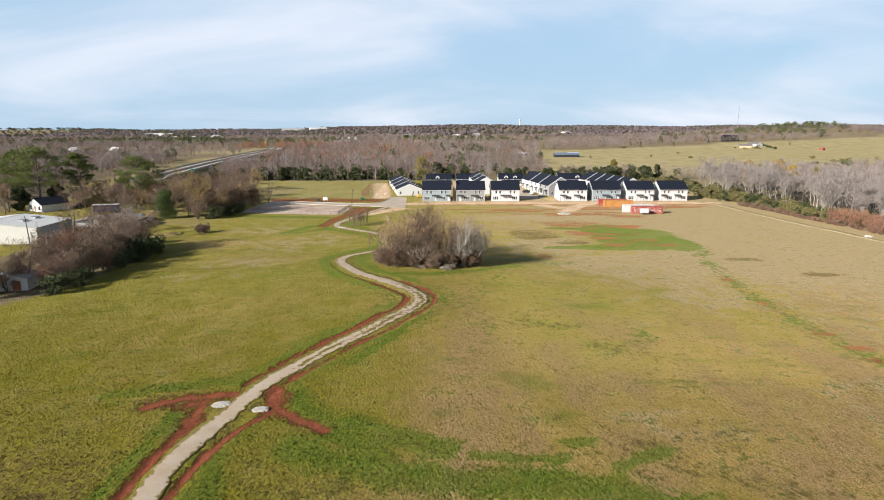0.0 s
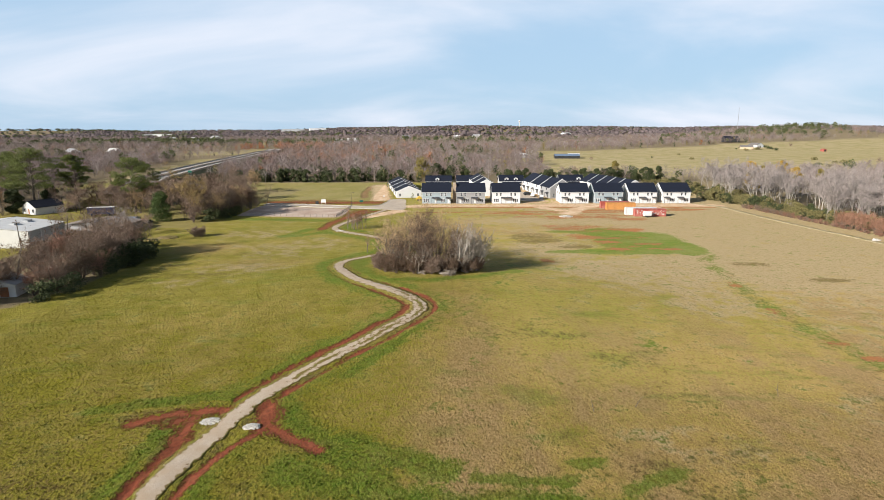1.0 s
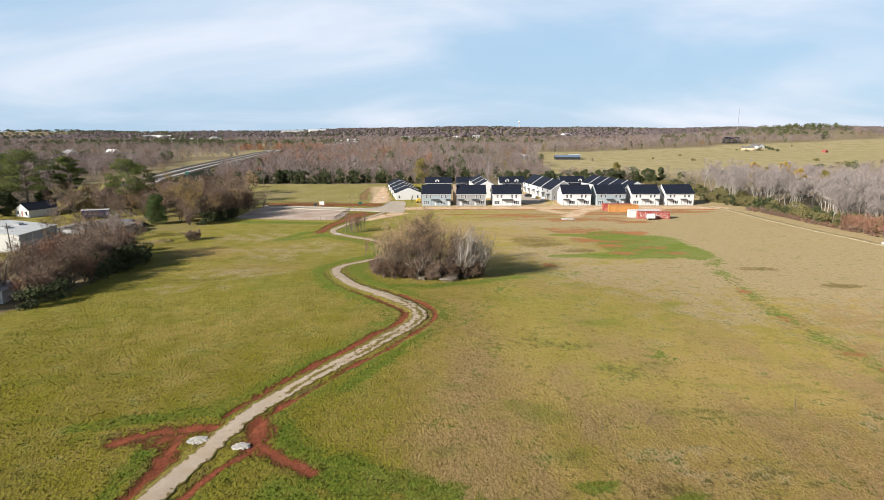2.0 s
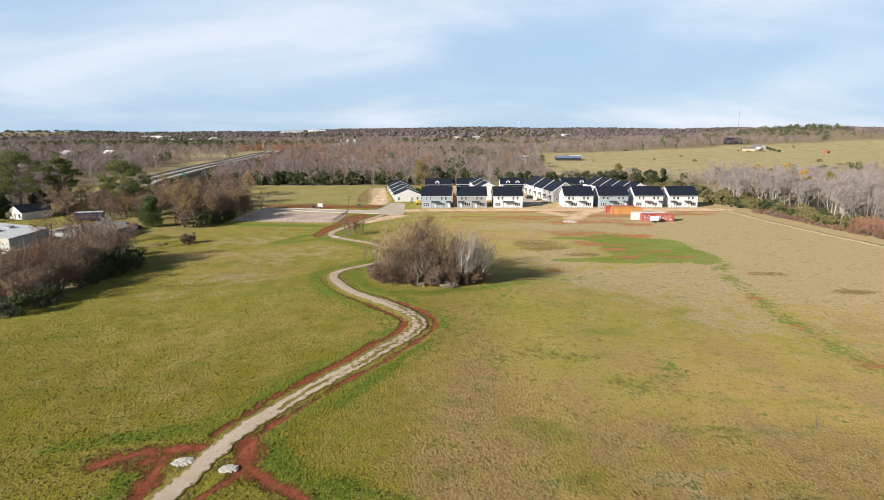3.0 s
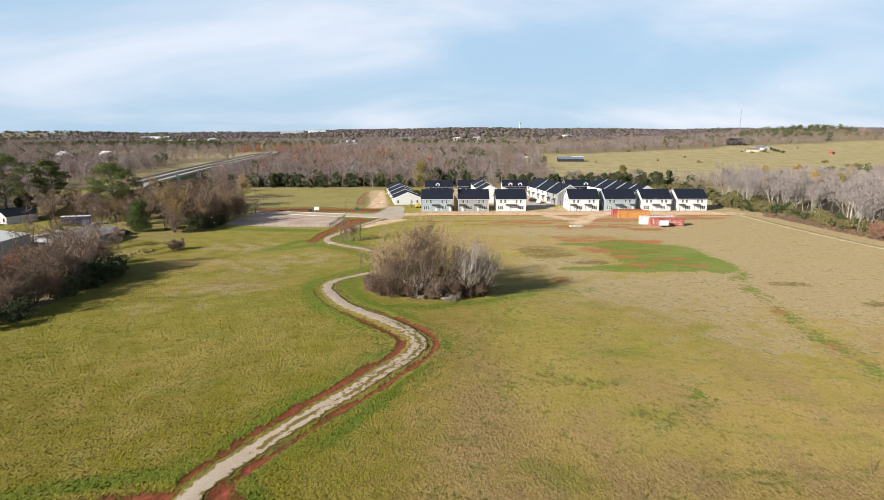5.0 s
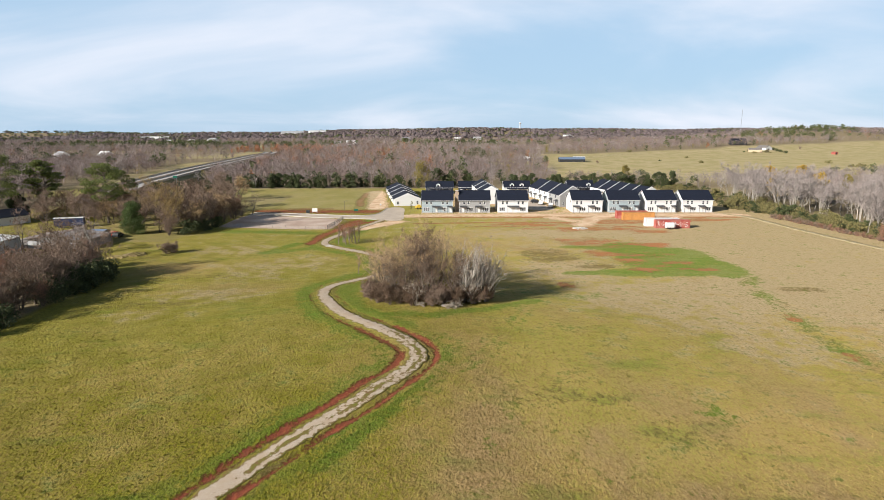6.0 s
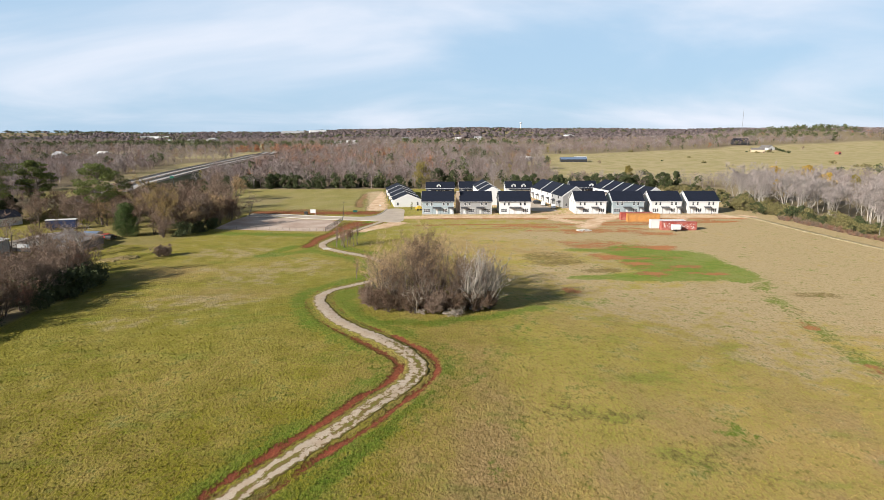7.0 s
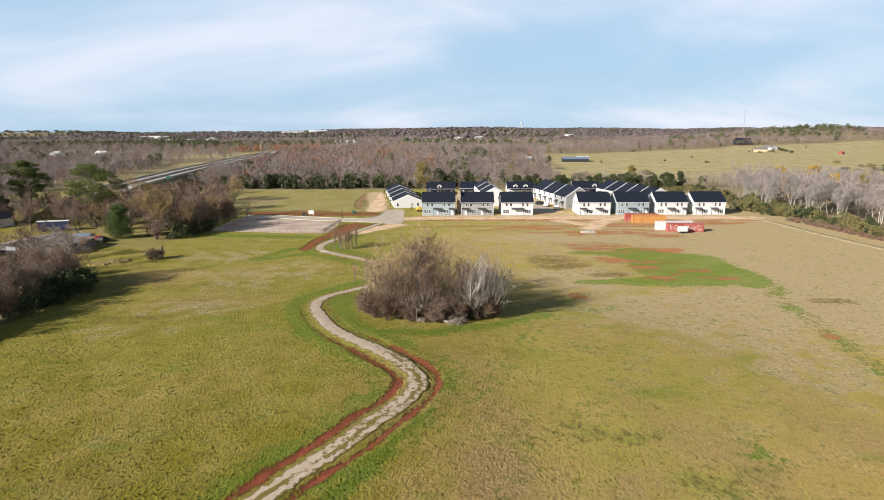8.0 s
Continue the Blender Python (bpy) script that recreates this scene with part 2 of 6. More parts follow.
    b.inputs["Metallic"].default_value = metal
    b.inputs["Specular IOR Level"].default_value = spec
    geo = nt.nodes.new("ShaderNodeNewGeometry")
    vec = geo.outputs["Position"]
    if stretch:
        mp = nt.nodes.new("ShaderNodeMapping")
        mp.inputs["Scale"].default_value = stretch
        nt.links.new(vec, mp.inputs["Vector"])
        vec = mp.outputs[0]

    def noise_tex(sc, detail):
        n = nt.nodes.new("ShaderNodeTexNoise")
        n.inputs["Scale"].default_value = sc
        n.inputs["Detail"].default_value = detail
        nt.links.new(vec, n.inputs["Vector"])
        return n.outputs["Fac"]

    def mixc(kind, fac, a, bcol):
        n = nt.nodes.new("ShaderNodeMix")
        n.data_type, n.blend_type = "RGBA", kind
        for key, v in (("Factor", fac), ("A", a), ("B", bcol)):
            if isinstance(v, (float, int)):
                n.inputs[key].default_value = v
            elif isinstance(v, tuple):
                n.inputs[key].default_value = (*v, 1)
            else:
                nt.links.new(v, n.inputs[key])
        return n.outputs["Result"]

    def ranged(v, lo, hi, a=0.0, bb=1.0):
        n = nt.nodes.new("ShaderNodeMapRange")
        n.inputs["From Min"].default_value, n.inputs["From Max"].default_value = lo, hi
        n.inputs["To Min"].default_value, n.inputs["To Max"].default_value = a, bb
        nt.links.new(v, n.inputs["Value"])
        return n.outputs[0]

    dark = second or tuple(c * (1 - 2.2 * spread) if spread < 0.4 else c * 0.2 for c in colour)
    col = mixc("MIX", ranged(noise_tex(scale, 5), 0.35, 0.65), colour, dark if second else tuple(c * (1 - spread) for c in colour))
    col = mixc("MULTIPLY", ranged(noise_tex(fine, 3), 0.35, 0.7, 0, min(1, 2.5 * spread)), col, (0.55, 0.53, 0.5))
    if island or obj:
        if island:
            rnd, amt = geo.outputs["Random Per Island"], island
        else:
            oi = nt.nodes.new("ShaderNodeObjectInfo")
            rnd, amt = oi.outputs["Random"], obj
        hsv = nt.nodes.new("ShaderNodeHueSaturation")
        nt.links.new(ranged(rnd, 0, 1, 1 - amt, 1 + amt), hsv.inputs["Value"])
        nt.links.new(ranged(rnd, 0, 1, 0.5 + 0.03 * amt, 0.5 - 0.03 * amt), hsv.inputs["Hue"])
        nt.links.new(col, hsv.inputs["Color"])
        col = hsv.outputs[0]
    if tone:
        at = nt.nodes.new("ShaderNodeAttribute")
        at.attribute_name = "tone"
        hs = nt.nodes.new("ShaderNodeHueSaturation")
        nt.links.new(ranged(at.outputs["Fac"], 0, 1, 1 - tone, 1 + tone), hs.inputs["Value"])
        nt.links.new(ranged(at.outputs["Fac"], 0, 1, 0.504, 0.494), hs.inputs["Hue"])
        nt.links.new(col, hs.inputs["Color"])
        col = hs.outputs[0]
    nt.links.new(col, b.inputs["Base Color"])
    if bump:
        bp = nt.nodes.new("ShaderNodeBump")
        bp.inputs["Strength"].default_value = bump
        bp.inputs["Distance"].default_value = depth
        nt.links.new(noise_tex(bump_scale, 4), bp.inputs["Height"])
        nt.links.new(bp.outputs[0], b.inputs["Normal"])
    return m


def grass_material(name, tuft=False):
    """Grass that goes from green to dry straw, with red soil where it is bare, by the sheet's own attributes."""
    m = bpy.data.materials.new(name)
    m.use_nodes = True
    nt = m.node_tree
    b = nt.nodes["Principled BSDF"]
    b.inputs["Roughness"].default_value = 0.9
    b.inputs["Specular IOR Level"].default_value = 0.05
    b.inputs["Sheen Weight"].default_value = 0.06
    b.inputs["Sheen Roughness"].default_value = 0.55
    b.inputs["Sheen Tint"].default_value = (1.0, 0.82, 0.25, 1)
    geo = nt.nodes.new("ShaderNodeNewGeometry")

    def noise_tex(sc, detail, rough=0.55, st=None):
        n = nt.nodes.new("ShaderNodeTexNoise")
        n.inputs["Scale"].default_value = sc
        n.inputs["Detail"].default_value = detail
        n.inputs["Roughness"].default_value = rough
        v = geo.outputs["Position"]
        if st:
            mp = nt.nodes.new("ShaderNodeMapping")
            mp.inputs["Scale"].default_value = st
            mp.inputs["Rotation"].default_value = (0, 0, 0.5)
            nt.links.new(v, mp.inputs["Vector"])
            v = mp.outputs[0]
        nt.links.new(v, n.inputs["Vector"])
        return n.outputs["Fac"]

    def attr(key):
        n = nt.nodes.new("ShaderNodeAttribute")
        n.attribute_name = key
        return n.outputs["Fac"]

    def mth(op, a, bb):
        n = nt.nodes.new("ShaderNodeMath")
        n.operation = op
        for i, v in enumerate((a, bb)):
            if isinstance(v, (int, float)):
                n.inputs[i].default_value = v
            else:
                nt.links.new(v, n.inputs[i])
        return n.outputs[0]

    def ranged(v, lo, hi, a=0.0, bb=1.0):
        n = nt.nodes.new("ShaderNodeMapRange")
        n.interpolation_type = "SMOOTHSTEP"
        n.inputs["From Min"].default_value, n.inputs["From Max"].default_value = lo, hi
        n.inputs["To Min"].default_value, n.inputs["To Max"].default_value = a, bb
        nt.links.new(v, n.inputs["Value"])
        return n.outputs[0]

    def mixc(fac, a, bcol, kind="MIX"):
        n = nt.nodes.new("ShaderNodeMix")
        n.data_type, n.blend_type = "RGBA", kind
        for key, v in (("Factor", fac), ("A", a), ("B", bcol)):
            if isinstance(v, (float, int)):
                n.inputs[key].default_value = v
            elif isinstance(v, tuple):
                n.inputs[key].default_value = (*v, 1)
            else:
                nt.links.new(v, n.inputs[key])
        return n.outputs["Result"]

    n_big, n_mid, n_fine = noise_tex(0.035, 4), noise_tex(0.22, 5), noise_tex(2.6, 6, 0.7, (1.1, 0.65, 1.0))
    n_blade = noise_tex(7.5, 5, 0.75, (1.0, 0.55, 1.0))
    wob = mth("MULTIPLY", mth("SUBTRACT", n_mid, 0.5), 2.0)
    wob2 = mth("MULTIPLY", mth("SUBTRACT", n_big, 0.5), 1.5)
    wob3 = mth("MULTIPLY", mth("SUBTRACT", n_fine, 0.5), 1.5)
    dry = ranged(mth("ADD", mth("ADD", attr("dry"), mth("MULTIPLY", wob, 0.45)), mth("ADD", mth("MULTIPLY", wob2, 0.6), mth("MULTIPLY", wob3, 1.3))), 0.05, 1.0)
    fresh_lit = ranged(mth("ADD", attr("fresh_lit"), mth("MULTIPLY", wob, 0.5)), 0.1, 0.9)
    col = mixc(dry, mixc(fresh_lit, GRASS, YELLOW_GREEN), STRAW)
    n_patch, n_drift = noise_tex(0.075, 5, 0.62, (1.0, 0.6, 1.0)), noise_tex(0.17, 5, 0.65, (0.55, 1.25, 1.0))
    col = mixc(mth("MULTIPLY", ranged(n_patch, 0.44, 0.60, 0.0, 0.85), ranged(attr("dry"), 0.25, 0.7, 0.12, 1.0)), col, THATCH)
    col = mixc(ranged(n_drift, 0.52, 0.68, 0.0, 0.36), col, mixc(fresh_lit, LUSH, SPRING))
    n_tuss = noise_tex(0.75, 4, 0.6)
    wob4 = mth("MULTIPLY", mth("SUBTRACT", n_tuss, 0.5), 1.4)
    col = mixc(ranged(mth("ADD", attr("pale"), mth("ADD", wob, wob4)), 0.25, 0.9), col, PALE)
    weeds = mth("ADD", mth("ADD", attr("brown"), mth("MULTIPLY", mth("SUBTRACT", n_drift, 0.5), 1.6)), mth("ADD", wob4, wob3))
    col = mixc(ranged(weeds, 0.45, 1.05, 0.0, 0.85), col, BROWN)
    # gaps between tussocks: their shade multiplied into the grass colour
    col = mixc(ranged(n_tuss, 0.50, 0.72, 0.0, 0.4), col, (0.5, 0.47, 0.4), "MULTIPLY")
    edge = mth("ADD", mth("MULTIPLY", wob, 0.8), mth("ADD", mth("MULTIPLY", wob4, 1.2), mth("MULTIPLY", wob3, 1.2)))
    green = ranged(mth("ADD", attr("green"), edge), 0.10, 0.72)
    lush = mixc(ranged(n_tuss, 0.38, 0.66), mixc(fresh_lit, LUSH, SPRING), mixc(fresh_lit, (0.14, 0.17, 0.02), (0.145, 0.20, 0.024)))
    col = mixc(mth("MULTIPLY", green, ranged(n_drift, 0.36, 0.62, 0.97, 0.74)), col, lush)
    # finer gaps between tufts and blades, shade multiplied in, weaker far off
    tall = ranged(attr("fresh_lit"), 0.5, 0.92, 1.0, 0.7)
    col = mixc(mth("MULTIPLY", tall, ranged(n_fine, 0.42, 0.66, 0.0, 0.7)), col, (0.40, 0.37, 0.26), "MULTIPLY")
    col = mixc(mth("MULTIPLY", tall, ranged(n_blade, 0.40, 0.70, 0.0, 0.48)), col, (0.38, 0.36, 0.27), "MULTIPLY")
    col = mixc(ranged(n_blade, 0.30, 0.45, 0.35, 0.0), col, STRAW)
    frayed = mth("ADD", mth("MULTIPLY", wob, 0.55), mth("ADD", mth("MULTIPLY", wob4, 0.8), mth("MULTIPLY", wob3, 1.5)))
    drift = mth("MULTIPLY", mth("SUBTRACT", n_drift, 0.5), ranged(attr("fresh_lit"), 0.85, 0.98, 0.0, 3.2))
    frayed = mth("ADD", frayed, drift)
    bare = ranged(mth("ADD", attr("soil"), mth("MULTIPLY", frayed, ranged(attr("soil"), 0.0, 0.2))), 0.22, 0.78)
    if not tuft:
        far_soil = ranged(attr("fresh_lit"), 0.85, 0.98)
        earth = mixc(ranged(n_fine, 0.36, 0.66), mixc(far_soil, SOIL, SOIL_PALE), mixc(far_soil, (SOIL[0] * 0.5, SOIL[1] * 0.52, SOIL[2] * 0.6), (0.27, 0.12, 0.06)))
        earth = mixc(ranged(n_tuss, 0.48, 0.75, 0.0, 0.4), earth, (0.17, 0.07, 0.04))
        col = mixc(bare, col, earth)
        bald = ranged(mth("ADD", attr("dirt"), mth("MULTIPLY", edge, ranged(attr("dirt"), 0.0, 0.2))), 0.32, 0.72)
        col = mixc(bald, col, mixc(ranged(n_mid, 0.35, 0.65), (0.66, 0.48, 0.345), (0.50, 0.32, 0.205)))
        col = mixc(mth("MULTIPLY", attr("pasture"), ranged(n_mid, 0.3, 0.7, 0.95, 0.6)), col, mixc(ranged(n_patch, 0.40, 0.60), (0.35, 0.288, 0.175), (0.245, 0.222, 0.105)))
        woods = attr("litter")
        col = mixc(woods, col, LITTER)
    else:
        hsv = nt.nodes.new("ShaderNodeHueSaturation")
        nt.links.new(ranged(geo.outputs["Random Per Island"], 0, 1, 0.75, 1.15), hsv.inputs["Value"])
        nt.links.new(col, hsv.inputs["Color"])
        col = hsv.outputs[0]
    nt.links.new(col, b.inputs["Base Color"])
    if not tuft:
        bp = nt.nodes.new("ShaderNodeBump")
        bp.inputs["Strength"].default_value = 1.0
        bp.inputs["Distance"].default_value = 0.25
        relief = noise_tex(2.9, 3, 0.6, (1.0, 0.75, 1.0))
        short = ranged(attr("fresh_lit"), 0.45, 0.92, 1.0, 0.28)
        nt.links.new(mth("MULTIPLY", mth("MULTIPLY", short, mth("SUBTRACT", 1.15, mth("MAXIMUM", bare, bald))), mth("ADD", mth("MULTIPLY", relief, 1.25), mth("ADD", mth("MULTIPLY", n_fine, 0.6), mth("MULTIPLY", n_blade, 0.35)))), bp.inputs["Height"])
        nt.links.new(bp.outputs[0], b.inputs["Normal"])
    return m


def gravel_material():
    """Pale crushed stone, thinning into grass along the middle and the edges of the track."""
    m = bpy.data.materials.new("pale_gravel")
    m.use_nodes = True
    nt = m.node_tree
    b = nt.nodes["Principled BSDF"]
    b.inputs["Roughness"].default_value = 0.95
    b.inputs["Specular IOR Level"].default_value = 0.05
    geo = nt.nodes.new("ShaderNodeNewGeometry")

    def tex(sc, detail, rough=0.6):
        n = nt.nodes.new("ShaderNodeTexNoise")
        n.inputs["Scale"].default_value, n.inputs["Detail"].default_value, n.inputs["Roughness"].default_value = sc, detail, rough
        nt.links.new(geo.outputs["Position"], n.inputs["Vector"])
        return n.outputs["Fac"]

    def ranged(v, lo, hi, a=0.0, bb=1.0):
        n = nt.nodes.new("ShaderNodeMapRange")
        for key, val in zip(("From Min", "From Max", "To Min", "To Max"), (lo, hi, a, bb)):
            n.inputs[key].default_value = val
        nt.links.new(v, n.inputs["Value"])
        return n.outputs[0]

    def mixc(fac, a, bcol):
        n = nt.nodes.new("ShaderNodeMix")
        n.data_type = "RGBA"
        nt.links.new(fac, n.inputs["Factor"])
        for key, v in (("A", a), ("B", bcol)):
            if isinstance(v, tuple):
                n.inputs[key].default_value = (*v, 1)
            else:
                nt.links.new(v, n.inputs[key])
        return n.outputs["Result"]

    weed = nt.nodes.new("ShaderNodeAttribute")
    weed.attribute_name = "weed"
    stone = mixc(ranged(tex(9, 4, 0.7), 0.35, 0.7), (0.52, 0.435, 0.34), (0.33, 0.255, 0.19))
    stone = mixc(ranged(tex(0.5, 4), 0.4, 0.7), stone, (0.40, 0.305, 0.215))
    turf = mixc(ranged(tex(3, 4, 0.7), 0.35, 0.65), (0.14, 0.15, 0.022), (0.17, 0.10, 0.05))
    add = nt.nodes.new("ShaderNodeMath")
    add.operation = "ADD"
    nt.links.new(weed.outputs["Fac"], add.inputs[0])
    nt.links.new(ranged(tex(1.5, 6, 0.75), 0.0, 1.0, -1.3, 1.3), add.inputs[1])
    col = mixc(ranged(add.outputs[0], 0.42, 0.58), stone, turf)
    nt.links.new(col, b.inputs["Base Color"])
    bp = nt.nodes.new("ShaderNodeBump")
    bp.inputs["Strength"].default_value, bp.inputs["Distance"].default_value = 1.0, 0.05
    nt.links.new(tex(11, 4, 0.7), bp.inputs["Height"])
    nt.links.new(bp.outputs[0], b.inputs["Normal"])
    return m


GRASS, STRAW, LUSH = (0.192, 0.176, 0.016), (0.445, 0.300, 0.117), (0.085, 0.150, 0.014)
YELLOW_GREEN, SPRING = (0.308, 0.270, 0.056), (0.098, 0.195, 0.019)
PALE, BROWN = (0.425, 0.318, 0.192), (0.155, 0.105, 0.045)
SOIL, LITTER = (0.25, 0.060, 0.034), (0.20, 0.155, 0.11)
SOIL_PALE = (0.42, 0.145, 0.06)
THATCH = (0.34, 0.225, 0.115)
M = {
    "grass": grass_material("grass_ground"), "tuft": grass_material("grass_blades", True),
    "gravel": gravel_material(),
    "stone": material("pale_limestone", (0.62, 0.58, 0.52), 0.9, spread=0.2, island=0.25),
    "concrete": material("concrete", (0.53, 0.44, 0.35), 0.85, spread=0.15, scale=0.2, fine=3, spec=0.08),
    "asphalt": material("worn_asphalt", (0.50, 0.46, 0.42), 0.9, spread=0.2, scale=0.1, fine=4, spec=0.08),
    "dirt": material("tan_dirt", (0.60, 0.42, 0.29), 0.95, spread=0.3, scale=0.25, fine=2.5, second=(0.48, 0.29, 0.18), spec=0.08),
    "lot": material("pinkish_gravel_lot", (0.60, 0.48, 0.39), 0.95, spread=0.25, scale=0.12, fine=2.5, second=(0.44, 0.32, 0.25), spec=0.08),
    "white_siding": material("white_siding", (0.64, 0.63, 0.61), 0.6, spread=0.05, scale=0.6, fine=6, stretch=(1, 1, 6)),
    "blue_siding": material("blue_grey_siding", (0.31, 0.365, 0.38), 0.6, spread=0.06, scale=0.6, fine=6, stretch=(1, 1, 6)),
    "grey_siding": material("grey_siding", (0.30, 0.295, 0.285), 0.6, spread=0.06, scale=0.6, fine=6, stretch=(1, 1, 6)),
    "roof": material("dark_blue_shingle", (0.010, 0.014, 0.028), 0.75, spread=0.25, scale=0.8, fine=5, stretch=(1, 1, 3), spec=0.3),
    "trim": material("white_trim", (0.68, 0.67, 0.65), 0.5, spread=0.04),
    "glass": material("dark_window_glass", (0.03, 0.035, 0.045), 0.08, spread=0.05, bump=0),
    "door": material("painted_door", (0.72, 0.72, 0.70), 0.5, spread=0.06),
    "canopy": material("charcoal_canopy", (0.05, 0.05, 0.055), 0.5, spread=0.1),
    "red_steel": material("weathered_red_steel", (0.36, 0.055, 0.04), 0.6, spread=0.3, scale=0.9, fine=6, second=(0.46, 0.17, 0.13)),
    "orange_steel": material("orange_steel", (0.56, 0.26, 0.07), 0.6, spread=0.2, scale=0.7, fine=6),
    "white_steel": material("white_steel", (0.66, 0.65, 0.63), 0.55, spread=0.08, scale=0.6, fine=5),
    "grey_steel": material("grey_steel_cladding", (0.42, 0.42, 0.42), 0.5, spread=0.1, scale=0.5, fine=4, metal=0.1),
    "black_steel": material("black_steel", (0.03, 0.03, 0.03), 0.5, spread=0.1),
    "galvanised": material("galvanised_steel", (0.45, 0.46, 0.46), 0.45, metal=0.6, spread=0.1),
    "wood_pole": material("weathered_pole", (0.14, 0.11, 0.085), 0.9, spread=0.25, scale=2, fine=20),
    "bark": material("grey_brown_bark", (0.235, 0.185, 0.14), 0.95, spread=0.3, scale=3, fine=14, obj=0.15),
    "pale_bark": material("pale_grey_bark", (0.43, 0.385, 0.33), 0.9, spread=0.25, scale=2, fine=10, obj=0.15),
    "brown_twig": material("brown_twigs", (0.255, 0.178, 0.127), 0.95, spread=0.1, island=0.35, bump=0),
    "grey_twig": material("grey_twigs", (0.31, 0.262, 0.238), 0.95, spread=0.1, island=0.3, bump=0),
    "red_twig": material("reddish_twigs", (0.28, 0.15, 0.098), 0.95, spread=0.1, island=0.35, bump=0),
    "straw_twig": material("straw_twigs", (0.42, 0.292, 0.155), 0.95, spread=0.1, island=0.35, bump=0),
    "pine_leaf": material("pine_needles", (0.135, 0.16, 0.03), 0.8, spread=0.15, island=0.45, bump=0),
    "cedar_leaf": material("cedar_foliage", (0.06, 0.075, 0.022), 0.85, spread=0.15, island=0.5, bump=0),
    "olive_leaf": material("olive_foliage", (0.16, 0.16, 0.04), 0.85, spread=0.15, island=0.45, bump=0),
    "yellow_leaf": material("yellow_leaves", (0.42, 0.27, 0.04), 0.8, spread=0.15, island=0.35, bump=0),
    "rust_leaf": material("rust_leaves", (0.34, 0.13, 0.045), 0.8, spread=0.15, island=0.35, bump=0),
    "rubber": material("black_rubber", (0.02, 0.02, 0.02), 0.9),
    "blue_paint": material("blue_paint", (0.022, 0.035, 0.10), 0.4, spread=0.1),
    "tarp": material("blue_grey_tarp", (0.16, 0.22, 0.32), 0.6, spread=0.2),
    "red_paint": material("red_paint", (0.45, 0.05, 0.03), 0.4, spread=0.1),
    "green_sign": material("green_sign_face", (0.015, 0.13, 0.08), 0.4, spread=0.05),
    "tan_wall": material("tan_wall", (0.55, 0.42, 0.28), 0.8, spread=0.1),
    "brown_door": material("rust_brown_door", (0.35, 0.14, 0.06), 0.7, spread=0.2),
    "rusty_steel": material("weathered_roof_steel", (0.27, 0.25, 0.25), 0.6, spread=0.3, scale=0.3, fine=3, second=(0.22, 0.16, 0.12)),
    "dark_twig": material("dark_brown_twigs", (0.15, 0.095, 0.058), 0.95, spread=0.1, island=0.4, bump=0),
    # far brown leans to mauve: some distance haze is put into the colour
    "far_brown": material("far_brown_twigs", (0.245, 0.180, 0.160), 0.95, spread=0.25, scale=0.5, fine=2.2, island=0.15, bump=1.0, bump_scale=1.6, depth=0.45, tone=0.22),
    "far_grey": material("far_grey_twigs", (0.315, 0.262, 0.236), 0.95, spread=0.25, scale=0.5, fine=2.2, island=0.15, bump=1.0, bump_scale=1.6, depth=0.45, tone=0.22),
    "far_pine": material("far_pine_needles", (0.085, 0.10, 0.03), 0.85, spread=0.15, island=0.4, bump=0),
    "track_dirt": material("pale_track_dirt", (0.54, 0.44, 0.29), 0.95, spread=0.3, scale=0.5, fine=3, second=(0.36, 0.30, 0.14), spec=0.08),
    "plot": material("trodden_earth", (0.46, 0.34, 0.21), 0.95, spread=0.3, scale=0.15, fine=1.5, second=(0.33, 0.27, 0.09), spec=0.08),
    "dark_bark": material("dark_brush_bark", (0.14, 0.105, 0.08), 0.95, spread=0.3, scale=3, fine=14, obj=0.15),
    "pale_concrete": material("pale_concrete", (0.55, 0.51, 0.46), 0.85, spread=0.12, scale=0.4, fine=4),
    "verge": material("dry_verge_grass", (0.26, 0.22, 0.09), 0.95, spread=0.25, scale=0.08, fine=1.5, bump=0.6, bump_scale=3),
    "cream_steel": material("cream_steel_cladding", (0.58, 0.565, 0.52), 0.55, spread=0.06, scale=0.4, fine=4),
    "gold_leaf": material("olive_gold_leaves", (0.24, 0.19, 0.04), 0.8, spread=0.15, island=0.4, bump=0),
    "pale_twig": material("bleached_twigs", (0.38, 0.315, 0.245), 0.9, spread=0.1, island=0.25, bump=0),
    "bleached_bark": material("bleached_wood", (0.42, 0.36, 0.29), 0.9, spread=0.2, scale=2, fine=10),
    "rust_twig": material("rusty_red_twigs", (0.32, 0.17, 0.105), 0.95, spread=0.1, island=0.35, bump=0),
    "brush_leaf": material("dull_olive_brush", (0.195, 0.17, 0.06), 0.85, spread=0.15, island=0.5, bump=0),
    "green_leaf": material("green_cedar_foliage", (0.075, 0.115, 0.022), 0.85, spread=0.15, island=0.45, bump=0),
    "barn_wall": material("weathered_barn_boards", (0.20, 0.18, 0.165), 0.85, spread=0.2, scale=0.5, fine=4),
    # dark mauve for the farthest woods: haze mixed into the twigs' own colour
    "hazed_twig": material("distant_hazed_twigs", (0.155, 0.120, 0.118), 0.95, spread=0.25, scale=0.3, fine=1.2, bump=1.0, bump_scale=0.8, depth=0.8, tone=0.25),
    "ochre_twig": material("ochre_twigs", (0.32, 0.225, 0.085), 0.95, spread=0.1, island=0.35, bump=0),
    "tan_brick": material("tan_brick", (0.42, 0.32, 0.23), 0.9, spread=0.2, scale=1.5, fine=8),
    # cottage walls lying in shade: the darkness is in the siding colour
